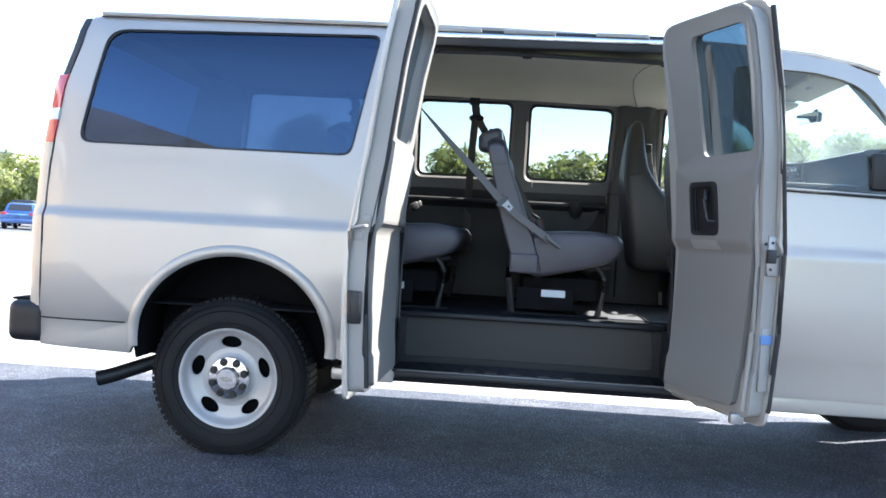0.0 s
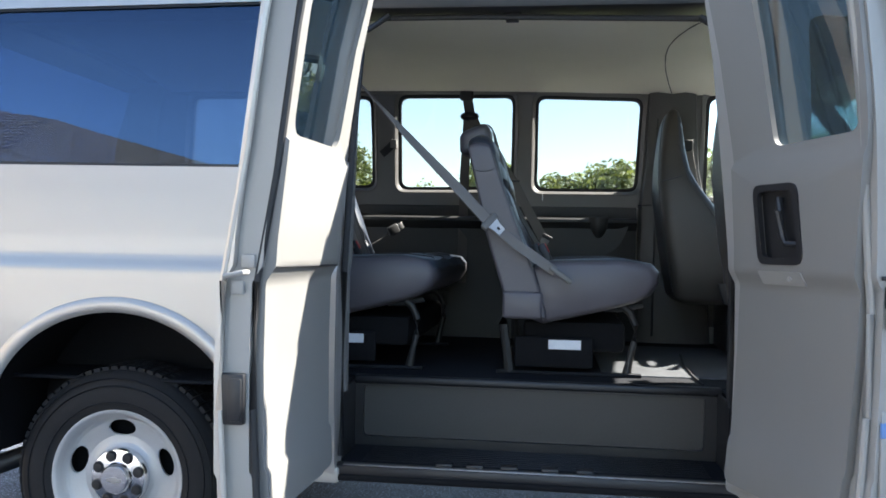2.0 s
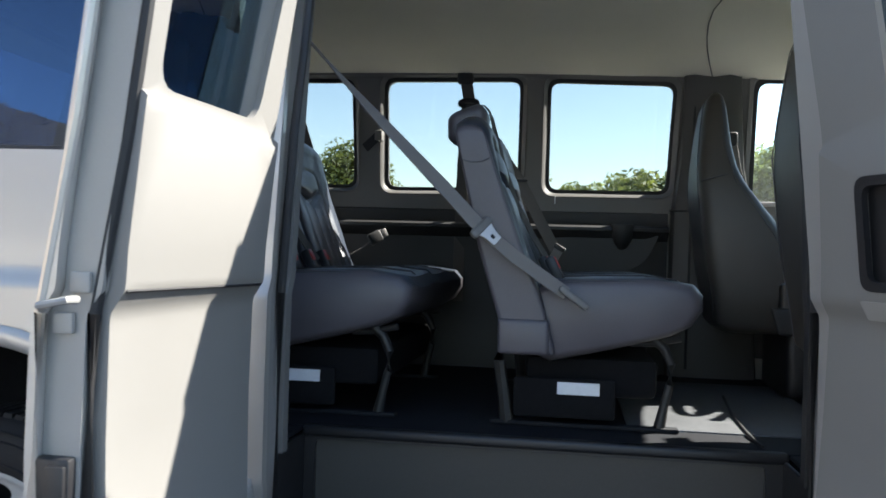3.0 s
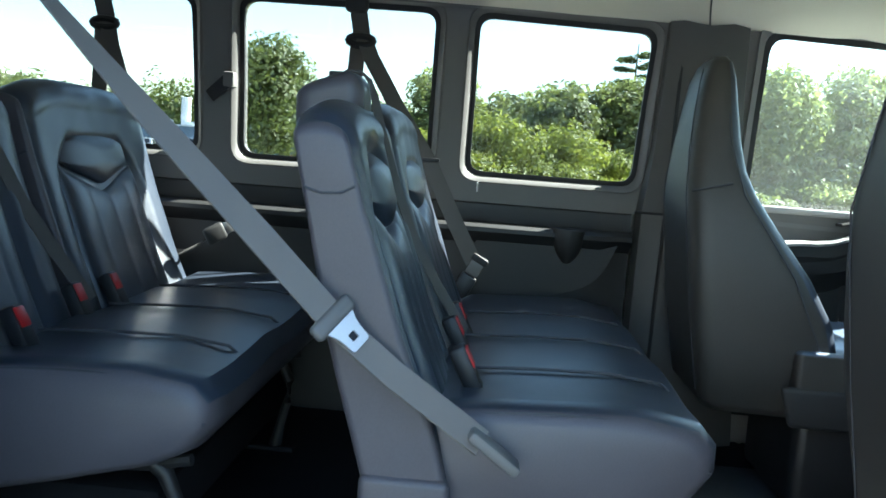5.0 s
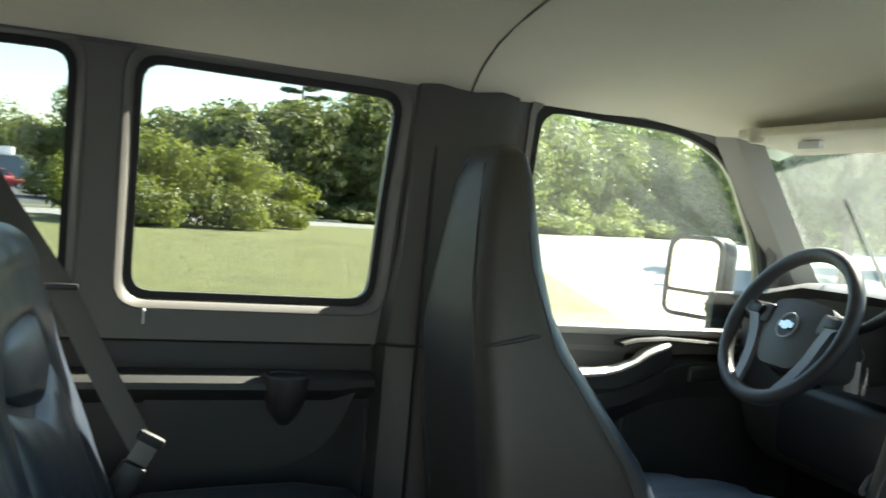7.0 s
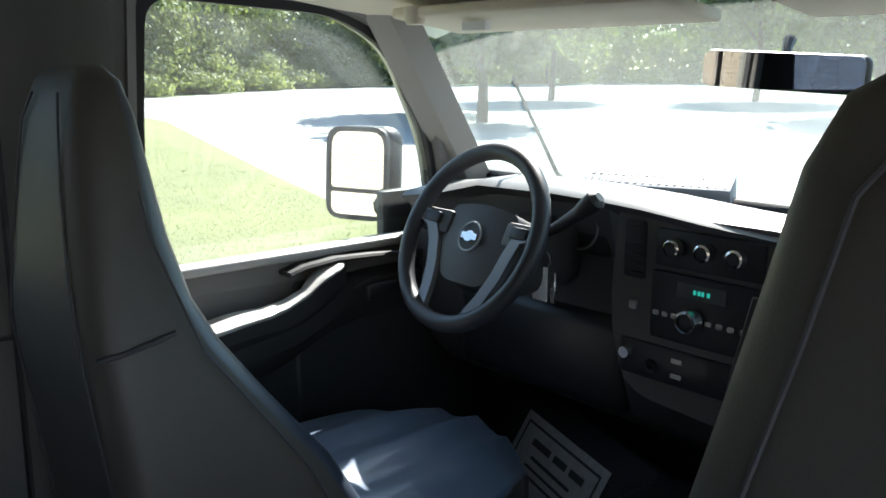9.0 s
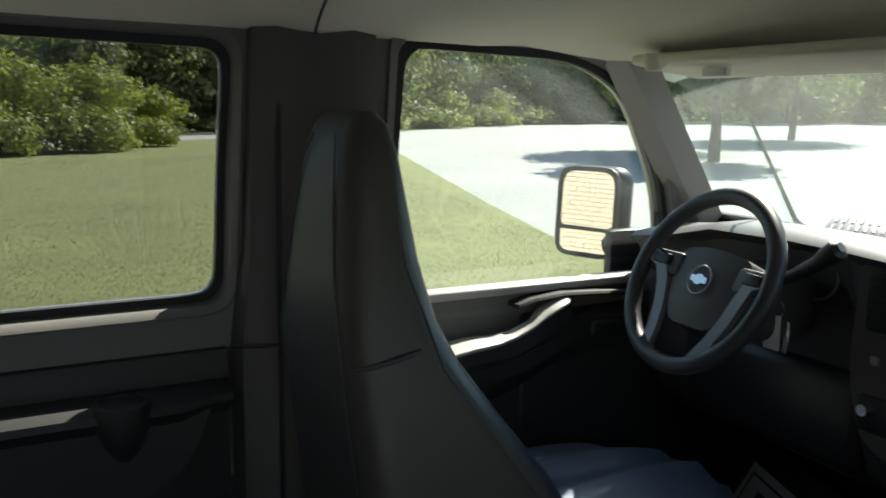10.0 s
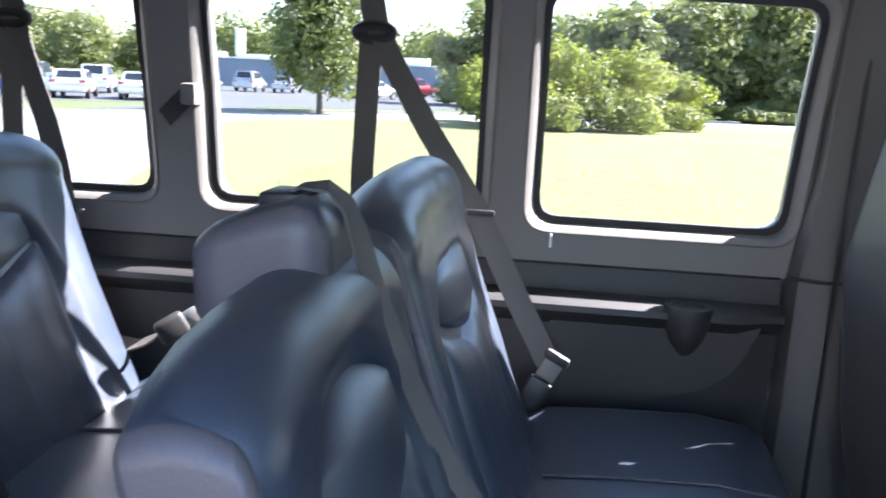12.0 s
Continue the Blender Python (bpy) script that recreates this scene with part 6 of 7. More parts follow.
vm = Matrix.Translation(head_map(2.652, -0.056, -0.004)) @ Matrix.Rotation(math.atan2(head_map(2.60, 0, 0).z - head_map(2.74, 0, 0).z, 0.14), 4, "Y")
part("frame", sheet(rect(-0.075, 0.075, -0.10, 0.10, 0.014), [rect(-0.062, 0.062, -0.088, 0.088, 0.008)], lambda u, v, w: vm @ Vector((u, v, w - 0.004)), 0.010), BLACK, ov)
part("well", rbox(-0.064, 0.064, -0.09, 0.09, 0.002, 0.030, 0.004, 1, m=vm), BLACK, ov)
for i in range(5):
    part("slat", rbox(-0.052 + i * 0.024, -0.048 + i * 0.024, -0.086, 0.086, -0.002, 0.008, 0.001, 1, m=vm), DASH, ov)

# paper floor mat lying on the driver's floor
pm = bare("paper_mat", "white paper floor mat with printed lines on the driver's floor", "floor mat", at=(2.9, 0.5, 1.0))
e1, e2 = Vector((-0.351, -0.936, 0.0)), Vector((-0.47, 0.176, -0.865)).normalized()
e3 = e1.cross(e2).normalized() * -1
pmm = Matrix(((e2.x, e1.x, e3.x, 3.022), (e2.y, e1.y, e3.y, 0.603), (e2.z, e1.z, e3.z, 1.062), (0, 0, 0, 1)))
part("sheet", rbox(0.0, 0.30, 0.0, 0.35, 0.0, 0.002, 0.0008, 1, m=pmm), MATPAPER, pm)
for x0, x1, y0, y1 in ((0.018, 0.024, 0.018, 0.332), (0.024, 0.28, 0.018, 0.024), (0.024, 0.28, 0.326, 0.332), (0.046, 0.062, 0.07, 0.15), (0.046, 0.062, 0.165, 0.22), (0.046, 0.062, 0.235, 0.29), (0.082, 0.090, 0.09, 0.26), (0.104, 0.110, 0.08, 0.27), (0.122, 0.128, 0.10, 0.25)):
    part("printed_bar", rbox(x0, x1, y0, y1, 0.0022, 0.003, 0.0002, 1, m=pmm), PRINT, pm)
part("cab_floor", rbox(2.30, 3.1, -0.86, 0.86, 0.702, FLOOR, 0.006, 1), FLOORMAT, van)
part("toe_board", rbox(-0.06, 0.42, -0.24, 0.46, -0.06, -0.002, 0.015, 2, m=pmm), FLOORMAT, van, "steep carpeted toe board")
part("kick_panel", rbox(2.55, 3.14, 0.862, 0.905, FLOOR, 1.40, 0.01, 1), TRIM_DK, van)
part("firewall", rbox(3.085, 3.13, -0.90, 0.93, FLOOR, 1.60, 0.01, 1), FLOORMAT, van, "dark carpeted firewall")
part("passenger_door_lining", rbox(2.20, 3.05, -0.93, -0.885, FLOOR, 1.42, 0.02, 2), TRIM_DK, van)

# ---- ground and distance ----
def asphalt_mat(name):
    """Worn asphalt: dark binder, pale grit, broad lighter areas; the van's shade is in its blue."""
    m, nt, out = node_mat(name)
    b = nt.nodes.new("ShaderNodeBsdfPrincipled")
    co = nt.nodes.new("ShaderNodeTexCoord").outputs["Object"]
    broad, mid, grit = noise_node(nt, 0.8, 5, 0.65, co), noise_node(nt, 9, 4, 0.7, co), noise_node(nt, 85, 2, 0.8, co)
    base = ramp(nt, broad.outputs[0], [(0.34, (0.034, 0.039, 0.054)), (0.50, (0.048, 0.054, 0.072)), (0.64, (0.080, 0.085, 0.098))])
    fleck = ramp(nt, grit.outputs[0], [(0.40, (0.35, 0.35, 0.35)), (0.54, (1.0, 1.0, 1.0)), (0.66, (4.5, 4.5, 4.5))])
    worn = ramp(nt, mid.outputs[0], [(0.3, (0.65, 0.65, 0.65)), (0.7, (1.35, 1.35, 1.35))])
    last = base.outputs[0]
    for k in (fleck, worn):
        mx = nt.nodes.new("ShaderNodeMix")
        mx.data_type, mx.blend_type = "RGBA", "MULTIPLY"
        mx.inputs[0].default_value = 1.0
        nt.links.new(last, mx.inputs[6])
        nt.links.new(k.outputs[0], mx.inputs[7])
        last = mx.outputs[2]
    nt.links.new(last, b.inputs["Base Color"])
    b.inputs["Roughness"].default_value = 0.78
    bp = nt.nodes.new("ShaderNodeBump")
    bp.inputs["Strength"].default_value, bp.inputs["Distance"].default_value = 1.0, 0.012
    nt.links.new(grit.outputs[0], bp.inputs["Height"])
    nt.links.new(bp.outputs[0], b.inputs["Normal"])
    nt.links.new(b.outputs[0], out.inputs[0])
    return m


ASPHALT = asphalt_mat("shade_blue_asphalt")
GRASS = surface("lawn_ground", (0.182, 0.187, 0.072), 0.95, 0, 0.30, 0.5, 22, bump=0.7, bump_scale=30, dist=0.03)
FIELD = surface("far_meadow", (0.110, 0.135, 0.045), 0.95, 0, 0.35, 0.10, 3, bump=0.5, bump_scale=12, dist=0.04)
# Paler copy of the paving: full sun is put into its tone.
SUNPAVING = surface("sun_paled_pavement", (0.32, 0.315, 0.30), 0.85, 0, 0.22, 0.25, 30, bump=0.5, bump_scale=110, dist=0.004)
LOT = surface("lot_asphalt", (0.10, 0.102, 0.108), 0.85, 0, 0.2, 0.1, 8, bump=0.3, bump_scale=60)
KERB = surface("kerb_concrete", (0.36, 0.35, 0.33), 0.85, 0, 0.2, 1.5, 40, bump=0.4, bump_scale=90)


def leaf_mat(name, dark, light, glow=0.35):
    m, nt, out = node_mat(name)
    geo = nt.nodes.new("ShaderNodeNewGeometry")
    mix = nt.nodes.new("ShaderNodeValToRGB")
    mix.color_ramp.elements[0].color, mix.color_ramp.elements[1].color = (*dark, 1), (*light, 1)
    # lighter and darker sprays, gathered into clumps
    clump = noise_node(nt, 0.9, 3.0, 0.6, geo.outputs["Position"])
    ma, mb = nt.nodes.new("ShaderNodeMath"), nt.nodes.new("ShaderNodeMath")
    ma.operation, ma.inputs[1].default_value = "MULTIPLY", 0.55
    mb.operation, mb.inputs[1].default_value, mb.inputs[2].default_value = "MULTIPLY_ADD", 1.9, -0.70
    mc = nt.nodes.new("ShaderNodeMath")
    nt.links.new(geo.outputs["Random Per Island"], ma.inputs[0])
    nt.links.new(clump.outputs[0], mb.inputs[0])
    nt.links.new(ma.outputs[0], mc.inputs[0])
    nt.links.new(mb.outputs[0], mc.inputs[1])
    nt.links.new(mc.outputs[0], mix.inputs[0])
    d, t, s = nt.nodes.new("ShaderNodeBsdfDiffuse"), nt.nodes.new("ShaderNodeBsdfTranslucent"), nt.nodes.new("ShaderNodeMixShader")
    s.inputs[0].default_value = glow
    g, s2 = nt.nodes.new("ShaderNodeBsdfGlossy"), nt.nodes.new("ShaderNodeMixShader")
    g.inputs["Roughness"].default_value = 0.5
    s2.inputs[0].default_value = 0.06
    nt.links.new(mix.outputs[0], d.inputs[0])
    nt.links.new(mix.outputs[0], t.inputs[0])
    nt.links.new(d.outputs[0], s.inputs[1])
    nt.links.new(t.outputs[0], s.inputs[2])
    nt.links.new(s.outputs[0], s2.inputs[1])
    nt.links.new(g.outputs[0], s2.inputs[2])
    nt.links.new(s2.outputs[0], out.inputs[0])
    return m


LEAF_BUSH = leaf_mat("bush_leaves", (0.17, 0.21, 0.030), (0.37, 0.40, 0.070), 0.6)
LEAF_WOOD = leaf_mat("wood_leaves", (0.095, 0.130, 0.030), (0.24, 0.27, 0.062), 0.6)
LEAF_DARK = leaf_mat("dark_leaves", (0.065, 0.095, 0.027), (0.17, 0.205, 0.050), 0.55)
LEAF_PALE = leaf_mat("pale_leaves", (0.15, 0.19, 0.06), (0.31, 0.34, 0.10), 0.68)
BLADE = leaf_mat("grass_blades", (0.135, 0.144, 0.046), (0.260, 0.260, 0.112), 0.25)
BARK = surface("tree_bark", (0.11, 0.085, 0.065), 0.9, 0, 0.4, 3, 40, bump=0.9, bump_scale=30, dist=0.01)


def leaf_cloud(seed, blobs, count, size, flat=0.35):
    """Many small leaf sprays in lumpy shells round the blobs (cx, cy, cz, rx, ry, rz)."""
    g = np.random.default_rng(seed)
    vol = np.array([(b[3] * b[4] * b[5]) ** (2 / 3) for b in blobs])
    pick = g.choice(len(blobs), count, p=vol / vol.sum())
    B = np.array(blobs)[pick]
    d = g.normal(size=(count, 3))
    d /= np.linalg.norm(d, axis=1)[:, None]
    lump = 1 + 0.16 * np.sin(d[:, 0] * 7 + pick) + 0.14 * np.sin(d[:, 1] * 9 + pick * 2.1) + 0.13 * np.sin(d[:, 2] * 8 + pick * 0.7)
    r = (1 - 0.5 * g.random(count) ** 2.2) * lump
    c = B[:, :3] + d * r[:, None] * B[:, 3:]
    c[:, 2] = np.maximum(c[:, 2], 0.12 + 0.2 * g.random(count))
    nrm = d + g.normal(size=(count, 3)) * 0.5 + np.array([0, 0, flat])
    nrm /= np.linalg.norm(nrm, axis=1)[:, None]
    a = np.cross(nrm, g.normal(size=(count, 3)))
    a /= np.linalg.norm(a, axis=1)[:, None]
    b = np.cross(nrm, a)
    s = size * (0.55 + 0.9 * g.random(count))[:, None]
    quad = np.stack([c - a * s, c - b * s * 0.5 + nrm * s * 0.12, c + a * s, c + b * s * 0.5 + nrm * s * 0.12], 1).reshape(-1, 3)
    me = bpy.data.meshes.new("leaves")
    me.from_pydata(quad.tolist(), [], np.arange(count * 4).reshape(-1, 4).tolist())
    return me


def leafy(name, me, material, parent=None, label="", **tags):
    ob = new(name, me)
    me.materials.append(material)
    if parent:
        ob.parent = parent
        ob.matrix_parent_inverse = parent_world(parent).inverted()
    if tags or label:
        tagged(ob, label, **tags)
    return ob


def slab(name, outline, z0, z1, material, label, category, soft=0.0, parent=None, kind="structure"):
    bm = bmesh.new()
    top = [bm.verts.new((x, y, z1)) for x, y in outline]
    bot = [bm.verts.new((x, y, z0)) for x, y in outline]
    bm.faces.new(top)
    for i in range(len(top)):
        j = (i + 1) % len(top)
        bm.faces.new((top[j], top[i], bot[i], bot[j]))
    bmesh.ops.recalc_face_normals(bm, faces=bm.faces)
    return part(name, bm, material, parent, label, category=category, kind=kind)


g = bmesh.new()
bmesh.ops.create_grid(g, x_segments=1, y_segments=1, size=1500)
part("ground", g, FIELD, None, "wide sunlit meadow reaching to the trees", category="ground", kind="structure")
slab("road", [(-90, -60), (90, -60), (92, 66), (58, 70), (43, 67), (25, 53.5), (13, 51), (2, 47.6), (-3.0, 43.6), (-9.6, 37.2), (-13.9, 32.7), (-17.7, 29.0), (-24, 22), (-45, -1), (-90, -40)], -0.05, 0.006, SUNPAVING, "pavement round the lawn, paled to stand for full sun", "pavement")
# Left edge follows the van's shadow line; the darker tone stands for shade.
slab("driveway", [(-7.8, -60), (60, -60), (60, 1.02), (-7.8, 1.02)], -0.05, 0.012, ASPHALT, "worn asphalt by the van, the shade's dark blue in its colour", "asphalt")
lawn_edge = [(7.2, 3.2), (7.7, 6.7), (8.25, 9.2), (9.4, 13), (11.5, 19.5), (14.4, 28.4), (15.6, 36), (14.2, 44.5), (11.0, 44.0), (7.9, 42.0), (2, 38.0), (-4, 35.2), (-8.4, 30.3), (-9.4, 28.2), (-9.4, 26.4), (-8, 21), (-4.9, 11), (-4.0, 4.5), (-3.2, 3.2)]
slab("lawn", lawn_edge, -0.05, 0.045, GRASS, "mown sunlit lawn beside the van", "lawn")
# the car park beyond the kerb
slab("parking_lot", [(-14.2, 34.2), (-12.6, 42), (-6, 48), (-2, 52), (0, 88), (-60, 88), (-75, 30), (-45, 10), (-26.0, 27.2), (-22.0, 36.0), (-16.8, 41.6), (-16.8, 36.4), (-17.4, 30.6)], -0.05, 0.010, LOT, "grey asphalt car park", "parking lot")
for p, q in (((-24.2, 22.3), (-17.7, 29.4)), ((-13.6, 33.6), (-3.2, 44.0)), ((-3.0, 44.2), (12.5, 51.6))):
    u = (Vector(q) - Vector(p)).normalized()
    v = Vector((-u.y, u.x)) * 0.16
    n = int((Vector(q) - Vector(p)).length / 3.0)
    kb = bare("kerb", "low pale concrete kerb along the pavement", "kerb", "kerbs", kind="structure", at=(*p, 0))
    for i in range(n):
        a, b = Vector(p).lerp(Vector(q), i / n), Vector(p).lerp(Vector(q), (i + 0.985) / n)
        s = slab("kerb_stone", [tuple(a), tuple(b), tuple(b + v), tuple(a + v)], -0.02, 0.14, KERB, "", "", parent=kb, kind="")

# grass blades where the lawn comes nearest
gr = np.random.default_rng(4)
n = 110000
yy = 3.4 + 26 * gr.random(n) ** 2.0
xx = -3.0 + (10.4 + 0.2 * yy) * gr.random(n)
ok = (xx > -3.2 - 0.3 * np.maximum(0, yy - 4)) & (xx < 7.3 + 0.22 * np.maximum(0, yy - 5))
xx, yy = xx[ok], yy[ok]
n = len(xx)
an, h = gr.random(n) * 6.283, (0.012 + 0.022 * gr.random(n))
w, le = 0.0035, gr.normal(size=(n, 2)) * 0.014
V = np.stack([np.stack([xx - w * np.cos(an), yy - w * np.sin(an), np.full(n, 0.044)], 1), np.stack([xx + w * np.cos(an), yy + w * np.sin(an), np.full(n, 0.044)], 1), np.stack([xx + le[:, 0], yy + le[:, 1], 0.045 + h], 1)], 1).reshape(-1, 3)
me = bpy.data.meshes.new("blades")
me.from_pydata(V.tolist(), [], np.arange(n * 3).reshape(-1, 3).tolist())
leafy("grass", me, BLADE, None, "short mown grass blades on the lawn", category="grass", kind="stuff")


# ---- trees and bushes ----
def trunk_mesh(x, y, h, r, seed, limbs=5, crown0=0.3):
    rg = random.Random(seed)
    bm = bmesh.new()
    def limb(p, q, r0, r1):
        pts = [p.lerp(q, i / 4) + Vector((rg.uniform(-1, 1), rg.uniform(-1, 1), 0)) * (0.02 * (q - p).length if 0 < i < 4 else 0) for i in range(5)]
        ax = (q - p).normalized()
        s = ax.orthogonal().normalized()
        t = ax.cross(s)
        rings = [[tuple(c + (s * math.cos(k * 0.8976) + t * math.sin(k * 0.8976)) * lerp(r0, r1, i / 4)) for k in range(7)] for i, c in enumerate(pts)]
        vs = [[bm.verts.new(v) for v in ring] for ring in rings]
        for a, b in zip(vs, vs[1:]):
            for k in range(7):
                bm.faces.new((a[k], a[(k + 1) % 7], b[(k + 1) % 7], b[k]))
    base, top = Vector((x, y, -0.05)), Vector((x + rg.uniform(-0.2, 0.2), y, h * 0.66))
    limb(base, top, r, r * 0.12)
    for i in range(limbs):
        a = base.lerp(top, crown0 + (0.85 - crown0) * i / limbs)
        an = i * 2.4 + rg.random()
        l = h * 0.2 * (1 - 0.5 * i / limbs)
        limb(a, a + Vector((math.cos(an) * l, math.sin(an) * l, l * 0.7)), r * 0.45, r * 0.08)
    return bm


def tree(x, y, h, width, r, material, seed, label, low=0.15, count=2600, size=0.16):
    tr = bare("tree", label, "tree", "trees", at=(x, y, 0))
    part("trunk", trunk_mesh(x, y, h, r, seed), BARK, tr)
    rg = random.Random(seed)
    blobs = []
    for i in range(20):
        f = (i + 0.5) / 20
        z = h * lerp(low + 0.13, 0.86, f)
        spread = width * (0.44 * math.sin(math.pi * (0.25 + 0.68 * f)))
        a = i * 2.4
        blobs.append((x + math.cos(a) * spread * 0.72, y + math.sin(a) * spread * 0.72, z, width * rg.uniform(0.2, 0.3), width * rg.uniform(0.2, 0.3), h * rg.uniform(0.11, 0.16)))
    leafy("crown", leaf_cloud(seed, blobs, count, size), material, tr)
    return tr


def bush(x, y, h, width, material, seed, label, count=2600, size=0.13):
    bu = bare("bush", label, "bush", "bushes by the lawn", at=(x, y, 0))
    part("stem", trunk_mesh(x, y, h * 0.6, 0.05, seed, 7, 0.1), BARK, bu)
    rg = random.Random(seed)
    blobs = []
    for i in range(22):
        a = i * 2.4
        rr = width * 0.40 * math.sqrt((i + 0.4) / 22)
        top = h * (1 - 0.45 * (rr / (width * 0.5)) ** 2)
        blobs.append((x + math.cos(a) * rr, y + math.sin(a) * rr, top * lerp(0.14, 0.80, (i * 0.618) % 1), width * rg.uniform(0.15, 0.23), width * rg.uniform(0.15, 0.23), h * rg.uniform(0.16, 0.24)))
    leafy("foliage", leaf_cloud(seed, blobs, count, size), material, bu)
    return bu


BUSH_L = "big yellow-green sunlit shrub at the lawn's edge"
bush(0.4, 33.0, 4.3, 5.0, LEAF_BUSH, 1, BUSH_L, 15000, 0.095)
bush(3.6, 34.4, 3.9, 4.6, LEAF_BUSH, 2, BUSH_L, 13000, 0.095)
bush(6.3, 37.8, 2.9, 3.6, LEAF_BUSH, 3, "smaller yellow-green shrub beside the big ones", 9000, 0.09)
bush(-1.1, 36.8, 4.2, 3.6, LEAF_WOOD, 4, "darker green shrub behind the bright ones", 9000, 0.11)
tree(-9.0, 36.8, 6.8, 4.4, 0.15, LEAF_WOOD, 11, "young round-crowned tree by the kerb", 0.10, 15000, 0.11)
pine = bare("pine_tree", "tall dark pine with bare level branches", "tree", "trees", at=(12.0, 68, 0))
part("trunk", tube([(12.0, 68, -0.05), (11.95, 68, 6.0), (12.05, 68, 11.8)], [0.22, 0.14, 0.04], 8), BARK, pine)
rg = random.Random(4)
for i in range(7):
    z, side = 8.2 + i * 0.46 + rg.uniform(-0.1, 0.1), (-1 if i % 2 else 1)
    reach = (1.9 - 0.12 * i) * rg.uniform(0.6, 1.15)
    tip = (12.0 + side * reach, 68 + rg.uniform(-0.8, 0.8), z + 0.25)
    br = part("branch", tube([(12.0, 68, z - 0.05), (12.0 + side * reach * 0.5, 68, z), tip], [0.05, 0.03, 0.01], 6), BARK, pine)
    leafy("needles", leaf_cloud(200 + i, [(12.0 + side * reach * f, 68 + rg.uniform(-0.4, 0.4), z + 0.12 * f + rg.uniform(-0.1, 0.15), 0.55, 0.5, 0.17) for f in (0.35, 0.6, 0.8, 0.98)], 520, 0.11), LEAF_DARK, br)
# taller trees behind the bushes and beyond the road
for i, (x, y, h, w, m) in enumerate(((5.5, 53, 6.6, 5.5, LEAF_WOOD), (10.0, 56, 8.0, 6.5, LEAF_PALE), (15.5, 58, 10.0, 7, LEAF_PALE), (21, 59.5, 10.2, 7, LEAF_PALE), (27, 62, 11, 8, LEAF_PALE), (34, 68, 12, 9, LEAF_PALE), (42, 73, 12.5, 9, LEAF_WOOD), (50, 76, 13.5, 9, LEAF_PALE), (58, 75, 13, 9, LEAF_WOOD), (67, 72, 14, 10, LEAF_DARK), (77, 66, 15, 10, LEAF_WOOD))):
    tree(x, y, h, w, 0.2, m, 30 + i, "tall leafy tree beyond the road", 0.02, 15000, 0.19)
# the shade trees by the road ahead of the van
for i, (x, y, h, w) in enumerate(((22.5, 20.8, 8.0, 5.5), (26.0, 27.0, 8.6, 6.0), (36, 13, 11, 8), (40, 33, 12, 9), (47, 24, 12, 9), (52, 5, 12, 9), (50, -9, 12, 9))):
    tree(x, y, h, w, 0.22, LEAF_WOOD if i % 2 else LEAF_DARK, 60 + i, "shade tree by the road ahead", 0.2, 12000, 0.20)
# low pale undergrowth at the foot of the trees past the road
for i, (x, y, w) in enumerate(((24, 56.5, 6), (31, 61, 7), (38.5, 66, 7), (46, 70.5, 7), (54, 72.5, 7), (62, 71, 7), (14, 54.5, 5), (19, 55.5, 5), (9, 52, 4))):
    bush(x, y, 3.6 if x > 20 else 1.7, w, LEAF_PALE if x > 20 else LEAF_WOOD, 80 + i, "pale undergrowth at the foot of the trees", 6500, 0.15)
# thickets that close the gaps between the trees
rg = random.Random(21)
for pts, hmin, hmax, m, cnt, label in (((( -6, 62), (4, 56), (12, 57.5), (24, 60)), 4.5, 8.0, LEAF_PALE, 60000, "dense green thicket behind the shrubs"), (((25, 58), (43, 71.5), (58, 75), (80, 70), (95, 50), (98, 20)), 5.0, 11.0, LEAF_WOOD, 90000, "dense green thicket beyond the road")):
    blobs = []
    for a, b in zip(pts, pts[1:]):
        L = (Vector(b) - Vector(a)).length
        for i in range(int(L / 1.3)):
            p = Vector(a).lerp(Vector(b), i * 1.3 / L)
            hh = rg.uniform(hmin, hmax)
            for f in (0.18, 0.5, 0.8):
                blobs.append((p.x + rg.uniform(-1, 1), p.y + rg.uniform(-1.2, 1.2), hh * f, rg.uniform(1.3, 2.1), rg.uniform(1.3, 2.0), hh * 0.2))
    leafy("thicket", leaf_cloud(int(cnt / 100), blobs, cnt, 0.20), m, None, label, category="thicket", kind="stuff")
# distant woods
rg = random.Random(8)
blobs = []
for x in range(-150, 30, 3):
    for k in range(2):
        hh = rg.uniform(5.5, 9.0) * (1.0 if x < 0 else 1.15)
        blobs.append((x + rg.uniform(-2, 2), 101 + 10 * k + rg.uniform(-2, 2), hh * 0.55, rg.uniform(2.6, 4.2), 3, hh * 0.46))
leafy("woods", leaf_cloud(5, blobs, 110000, 0.30), LEAF_WOOD, None, "line of distant green woods", category="woods", kind="stuff")
blobs = []
for i in range(60):
    a = radians(-70 + 130 * i / 59)
    hh = rg.uniform(9, 15)
    blobs.append((math.cos(a) * 120, math.sin(a) * 120, hh * 0.5, 6, 6, hh * 0.5))
leafy("woods", leaf_cloud(6, blobs, 60000, 0.5), LEAF_DARK, None, "dark woods beyond the road ahead", category="woods", kind="stuff")
# bright shrubs in front of the far lot
for i, (x, y, h, w) in enumerate(((-52, 92, 7.5, 8), (-60, 90, 6.5, 8), (-46, 97, 6.5, 7), (-68, 92, 7, 8))):
    tree(x, y, h, w, 0.2, LEAF_PALE, 120 + i, "pale green tree behind the parked cars", 0.02, 8000, 0.22)


# ---- far buildings ----
BLUEWALL = surface("blue_grey_cladding", (0.20, 0.25, 0.32), 0.6, 0, 0.1, 0.3, 20)
